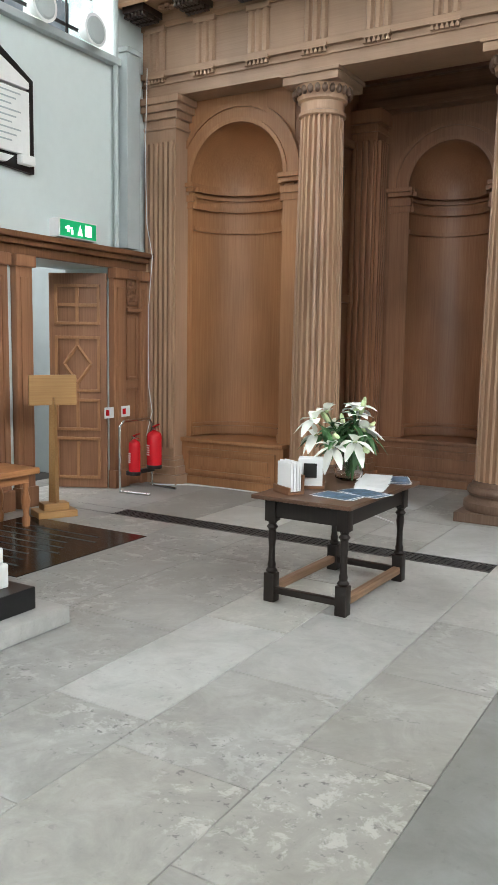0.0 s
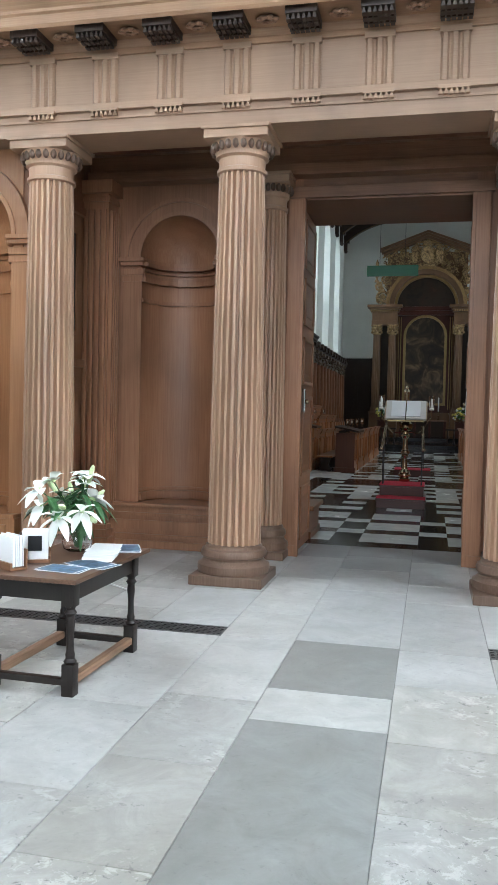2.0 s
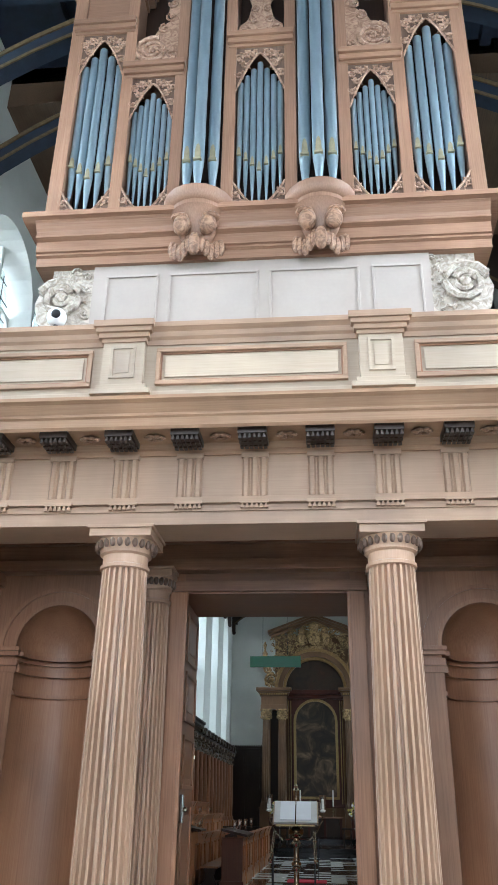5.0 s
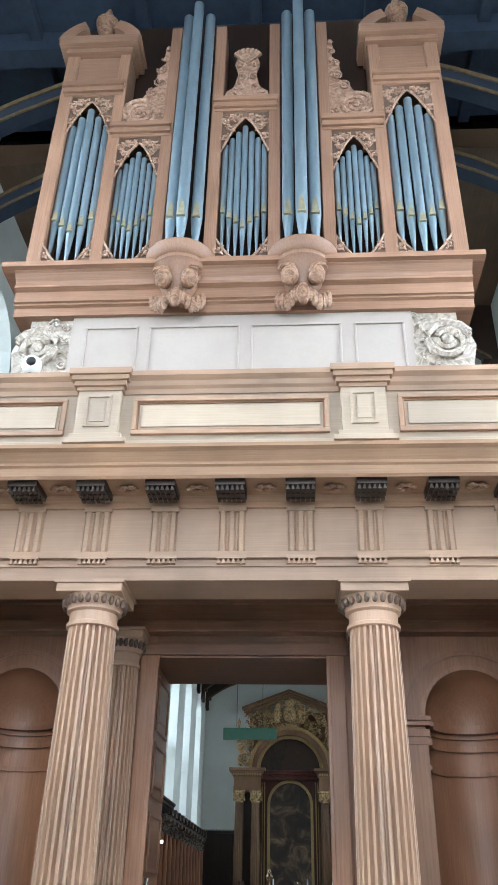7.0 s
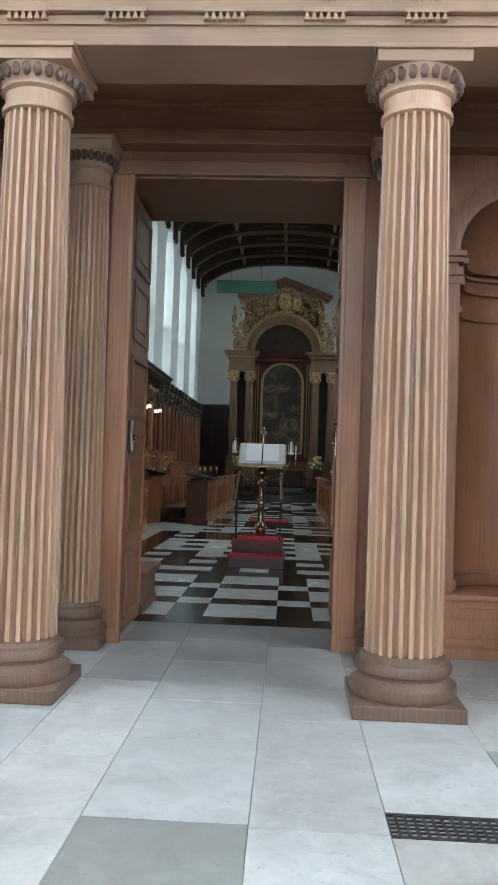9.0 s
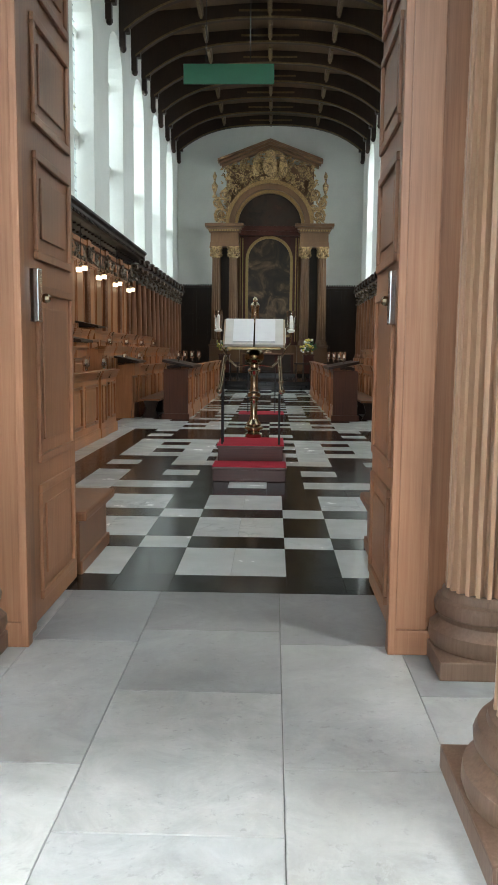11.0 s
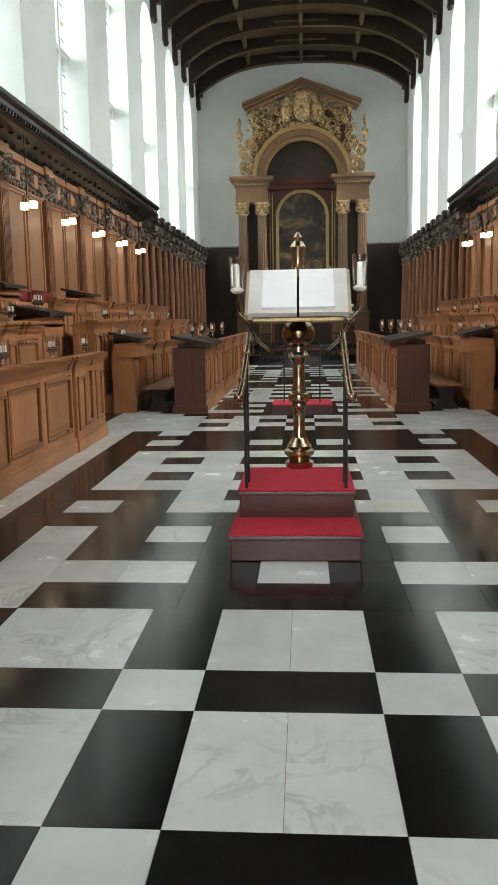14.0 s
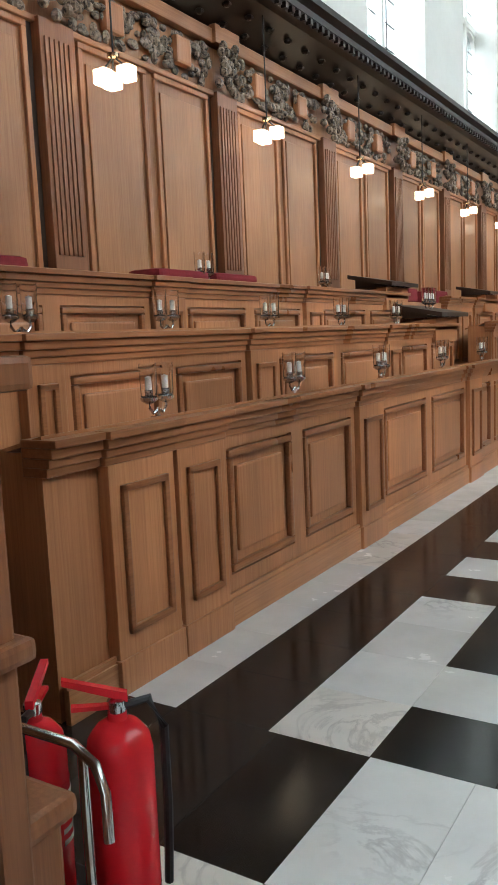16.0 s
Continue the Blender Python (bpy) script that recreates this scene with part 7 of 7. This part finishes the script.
du = thing("wall_duct", "grey metal cable duct running up the wall corner", "duct", (WX, -3.2, 2.86))
part("casing", box(0.0, 0.16, -0.22, 0.02, 0, 2.2, 0.008), DUCT, du)
part("pipe", tube(bmesh.new(), [(0.06, -0.3, 0.0), (0.06, -0.3, 9.0)], 0.03), DUCT, du, smooth=True)
part("cap", box(-0.0, 0.18, -0.24, 0.04, 2.2, 2.26, 0.006), DUCT, du)
ca = thing("cable", "white cable hanging down beside the pilaster", "cable", (WX, -3.0, 0))
part("wire", tube(bmesh.new(), [(0.12, 0, 5.0), (0.13, -0.05, 4.0), (0.1, 0.02, 3.2), (0.2, 0.0, 2.8), (0.16, -0.02, 2.2), (0.14, 0.0, 1.6), (0.17, -0.03, 1.2), (0.2, 0.0, 0.9), (0.15, -0.05, 0.6)], 0.005, 6), PLASTIC_W, ca, smooth=True)
part("floor_wire", tube(bmesh.new(), [(0.3, -0.15, 0.01), (0.7, 0.1, 0.012), (1.2, 0.15, 0.012), (1.9, 0.12, 0.012), (2.6, 0.05, 0.012), (3.2, -0.2, 0.012), (3.6, -0.5, 0.012)], 0.008, 6), PLASTIC_W, ca, smooth=True)
for k, (y, col) in enumerate(((-3.99, 0), (-4.74, 0))):
    sp = thing("loudspeaker", "small round grey loudspeaker below the window", "loudspeaker", (WX, y, 4.98), group="wall loudspeakers")
    b = bmesh.new()
    tube(b, [(0.0, 0, 0.12), (0.2, 0, 0.12)], [0.06, 0.17], 20)
    part("horn", b, PLASTIC_W, sp, smooth=True)
    part("grille", tube(bmesh.new(), [(0.2, 0, 0.12), (0.215, 0, 0.12)], [0.14, 0.12], 20), DUCT, sp)
sl_ = setting("window_ledge", box(WX, WX + 0.1, -8.0, -3.45, 4.9, 4.98, 0.01), DUCT, "grey window ledge rail", "ledge")

extinguisher(-5.42, -3.32, 0.25, 0.5, 0.09, "large red fire extinguisher with white label on a wall stand", rz=-30)
extinguisher(-5.48, -3.62, 0.2, 0.46, 0.07, "small red fire extinguisher on a chrome stand", rz=-30)
sd = thing("extinguisher_stand", "bent chrome tube stand for fire extinguishers", "stand", (-5.45, -3.45, 0))
part("frame", tube(bmesh.new(), [(0.3, -0.3, 0.02), (-0.1, -0.35, 0.02), (-0.12, -0.33, 0.25), (-0.12, -0.33, 0.78), (-0.1, -0.28, 0.84), (-0.1, 0.2, 0.84), (-0.1, 0.25, 0.78), (-0.1, 0.25, 0.02), (0.3, 0.2, 0.02)], 0.016, 10), CHROME, sd, smooth=True)
part("bracket", box(-0.1, -0.03, -0.24, 0.22, 0.2, 0.25, 0.005), BLACK_PL, sd)
for _y in (-3.7, -3.4):
    nt = thing("safety_notice", "small white and red safety notice", "notice", (WX + 0.1, _y, 0.86), group="safety notices")
    part("card", box(0, 0.006, -0.08, 0.08, 0, 0.13), PLASTIC_W, nt)
    part("red_mark", box(0.006, 0.008, -0.06, 0.0, 0.03, 0.1), RED_PAINT, nt)

ns = thing("notice_stand", "pale oak notice board on a tapered post", "notice stand", (-5.3, -5.12, 0), 62)
part("board", box(-0.24, 0.24, -0.02, 0.02, 1.12, 1.42, 0.005), HONEY, ns)
b = bmesh.new()
lathe(b, [(0.055, 0.14), (0.035, 1.2)], 4)
part("post", b, HONEY, ns)
part("foot", bx(box(-0.2, 0.2, -0.14, 0.14, 0, 0.07, 0.01), -0.13, 0.13, -0.09, 0.09, 0.07, 0.14, 0.01), HONEY, ns)
bn = thing("oak_bench", "old oak bench with turned legs by the side door", "bench", (-5.35, -6.4, 0))
part("seat", box(-0.25, 0.25, -0.7, 0.9, 0.5, 0.56, 0.01), OAK_STALL_Y, bn)
part("apron", box(-0.2, 0.2, -0.6, 0.8, 0.42, 0.5), OAK_STALL_Y, bn)
for x in (-0.18, 0.18):
    for y in (-0.55, 0.78):
        part("leg", lathe(bmesh.new(), [(0.035, 0), (0.04, 0.08), (0.025, 0.12), (0.045, 0.25), (0.022, 0.35), (0.035, 0.42)], 12, x, y), OAK_STALL, bn, smooth=True)

stt = thing("statue_pedestal", "white marble statue pedestal on a black and stone step", "pedestal", (-3.55, -8.1, 0))
part("stone_step", box(-1.2, 0.58, -1.2, 0.75, 0, 0.11, 0.012), LIME_PALE, stt)
part("black_step", box(-1.1, 0.44, -1.1, 0.6, 0.11, 0.25, 0.008), SLATE, stt)
b = bmesh.new()
for za, zb, o in ((0.25, 0.4, 0.0), (0.4, 0.5, -0.02), (0.5, 0.56, -0.06), (0.56, 0.64, -0.04), (0.64, 1.3, -0.14), (1.3, 1.36, -0.08)):
    bx(b, -1.0 - o, 0.32 + o, -1.0 - o, 0.5 + o, za, zb, 0.015)
part("base", b, STATUE, stt)

# ---- antechapel floor ----
fl = tagged(new("floor"), "worn limestone floor slabs with grey ledger stones", "floor", kind="structure")
bed = part("bed", box(-7.0, 7.0, -18.5, 0.0, -0.15, -0.008), plain("mortar_bed", (0.2, 0.195, 0.18), 0.9, 0.3), fl)
GR0, GR1 = -4.72, -4.45
MESH = {}


def slab(x0, x1, y0, y1, mat, parent, name="slab"):
    g = 0.0008 if name == "tile" else 0.002
    w, d = round(x1 - x0 - 2 * g, 3), round(y1 - y0 - 2 * g, 3)
    key = (w, d, mat.name)
    if key not in MESH:
        b = box(-w / 2, w / 2, -d / 2, d / 2, -0.03, 0.0)
        bmesh.ops.bevel(b, geom=[e for e in b.edges if all(v.co.z > -0.01 for v in e.verts)], offset=0.0008 if name == "tile" else 0.0025, segments=1, affect="EDGES")
        me = bpy.data.meshes.new(name)
        bmesh.ops.recalc_face_normals(b, faces=b.faces)
        b.to_mesh(me)
        b.free()
        me.materials.append(mat)
        MESH[key] = me
    ob = new(name, MESH[key])
    ob.parent = parent
    ob.location = ((x0 + x1) / 2, (y0 + y1) / 2, 0)
    return ob


rngf = random.Random(7)
STRIPS = [-6.6, -5.75, -4.9, -4.05, -3.2, -2.35, -1.75, -1.05, -0.45, 0.355, 1.02, 1.75, 2.55, 3.4, 4.2, 5.0, 5.8, 6.6]
for x0, x1 in zip(STRIPS, STRIPS[1:]):
    if x0 == -0.45:
        seq = [(-0.75, 0.0, 3), (-1.6, -0.75, 3), (-2.75, -1.6, 2), (-3.55, -2.75, 2), (-4.66, -3.55, 2), (-5.78, -4.66, 1), (-6.33, -5.78, 2), (-8.7, -6.33, 1), (-10.3, -8.7, 0), (-12, -10.3, 0), (-14, -12, 0), (-16, -14, 0), (-18.4, -16, 0)]
        for a, b_, m in seq:
            slab(x0, x1, a, b_, (LIMESTONE, LIME_GREY, LIME_PALE, LIME_SHADED)[m], fl)
        continue
    for lo, hi in (((-18.4, GR0), (GR1, 0.0)) if (x1 < -1.0 and x0 > -5.7) or (x0 > 1.0 and x1 < 5.1) else ((-18.4, 0.0),)):
        y = hi
        while y > lo + 0.01:
            d = rngf.choice((0.8, 0.95, 1.1, 1.35, 1.6))
            a = max(lo, y - d)
            if a - lo < 0.4:
                a = lo
            m = LIMESTONE if rngf.random() < (0.45 if y > -4.6 else 0.8) else (LIME_PALE if rngf.random() < 0.95 else LIME_GREY)
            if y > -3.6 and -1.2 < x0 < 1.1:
                # Rows nearest the chapel take the stone with painted shade.
                m = LIME_PALE if a < -1.6 else LIME_SHADED
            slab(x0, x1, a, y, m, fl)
            y = a


def grate(x0, x1):
    g = thing("floor_grate", "black cast iron heating grate let into the floor", "floor grate", (x0, GR0, -0.004), group="floor grates")
    L, D = x1 - x0, GR1 - GR0
    b = bmesh.new()
    bx(b, 0, L, 0, 0.03, -0.02, 0.004)
    bx(b, 0, L, D - 0.03, D, -0.02, 0.004)
    n = int(L / 0.045)
    for k in range(n + 1):
        x = L * k / n
        bx(b, x - 0.009, x + 0.009, 0.03, D - 0.03, -0.02, 0.002)
    for k in range(4):
        y = 0.03 + (D - 0.06) * (k + 1) / 5
        bx(b, 0, L, y - 0.006, y + 0.006, -0.02, 0.003)
    part("grating", b, IRON, g)
    part("pit", box(0, L, 0, D, -0.035, -0.022), BLACK_PL, g)


grate(-5.6, -1.055)
grate(1.02, 5.0)
mat_ = thing("black_ledger", "black marble ledger stone with incised writing", "ledger stone", (-5.5, -6.85, 0.0))
part("slab", box(0, 1.52, 0, 1.55, 0.0, 0.006, 0.002), BLACK_M, mat_)
for k in range(8):
    part("text_line", box(0.15, 1.3 - 0.1 * (k % 3), 0.2 + 0.15 * k, 0.23 + 0.15 * k, 0.006, 0.0075), plain("ledger_lettering_%d" % k, (0.05, 0.05, 0.05), 0.6), mat_)

# ---- chapel floor of black and white marble ----
cf = tagged(new("floor_chapel"), "polished black and white marble floor", "floor", kind="structure")
part("bed", box(-5.38, 5.38, 0.0, CE, -0.15, -0.012), BLACK_PL, cf)
m_ = 0.41
A_X = [-4.05, -2.58, -2.05, -1.64, -0.82, -0.41, 0.41, 0.82, 1.64, 2.05, 2.58, 4.05]
A_Y = [0.0, 0.41, 1.23, 1.64, 2.46, 2.87, 3.69]


def marble(x0, x1, y0, y1, white):
    """Splits a field into its stones."""
    nx = max(1, round((x1 - x0) / 0.46)) if white else 1
    ny = max(1, round((y1 - y0) / 0.9))
    for i in range(nx):
        for j in range(ny):
            g0 = 0.0
            slab(x0 + (x1 - x0) * i / nx, x0 + (x1 - x0) * (i + 1) / nx, y0 + (y1 - y0) * j / ny, y0 + (y1 - y0) * (j + 1) / ny, WHITE_M if white else BLACK_M, cf, "tile")


for r, (ya, yb) in enumerate(zip(A_Y, A_Y[1:])):
    for c, (xa, xb) in enumerate(zip(A_X, A_X[1:])):
        wide_c = c in (1, 3, 5, 7, 9)
        if r == 0 or xa < -2.5 or xb > 2.5:
            w = False
        elif c in (1, 9):
            w = False
        else:
            # large white squares in the wide rows, small ones in the narrow rows
            w = (c in (3, 5, 7)) if r % 2 == 1 else (c in (4, 6, 2, 8))
            if c in (2, 8):
                w = r % 2 == 0
        marble(xa, xb, ya, yb, w)
B_X = [0.0, 0.235, 0.69, 1.16, 1.645, 2.1, 2.58, 2.95]
B_ROWS = ["BBBBW", "WBWWW", "BBBBW", "BBWBW", "BBBBB", "BWWBW", "BBWBB", "BWWWW", "BBWBW", "WWWWW", "BBWBW", "WWWWW", "BBBBB", "BWBBW", "BBBBB"]
y = 3.69
row = 0
CROSS = ["WBWWWW", "BWWBWW", "WBWWWW", "BWWBWW", "BBBBBB"]
while y < 28.9:
    h = 0.476
    if 10.9 <= y < 13.3:
        pat = CROSS[int((y - 10.9) / 0.476) % 5]
        pat = pat[:5]
        edge = "WW"
    else:
        pat = B_ROWS[row % len(B_ROWS)]
        edge = "BW"
        row += 1
    for c, ch in enumerate(pat + edge):
        xa, xb = B_X[c], B_X[c + 1]
        if c == 6 and not (y < 10.9 or y > 13.7):
            xb = 3.3
        w = ch == "W"
        if c == 0:
            marble(-xb, xb, y, y + h, w)
        else:
            marble(xa, xb, y, y + h, w)
            marble(-xb, -xa, y, y + h, w)
    y += h
part("side_floor", bx(box(-5.2, -2.95, 0.36, 29.0, -0.012, -0.001), 2.95, 5.2, 0.36, 29.0, -0.012, -0.001), BLACK_M, cf)
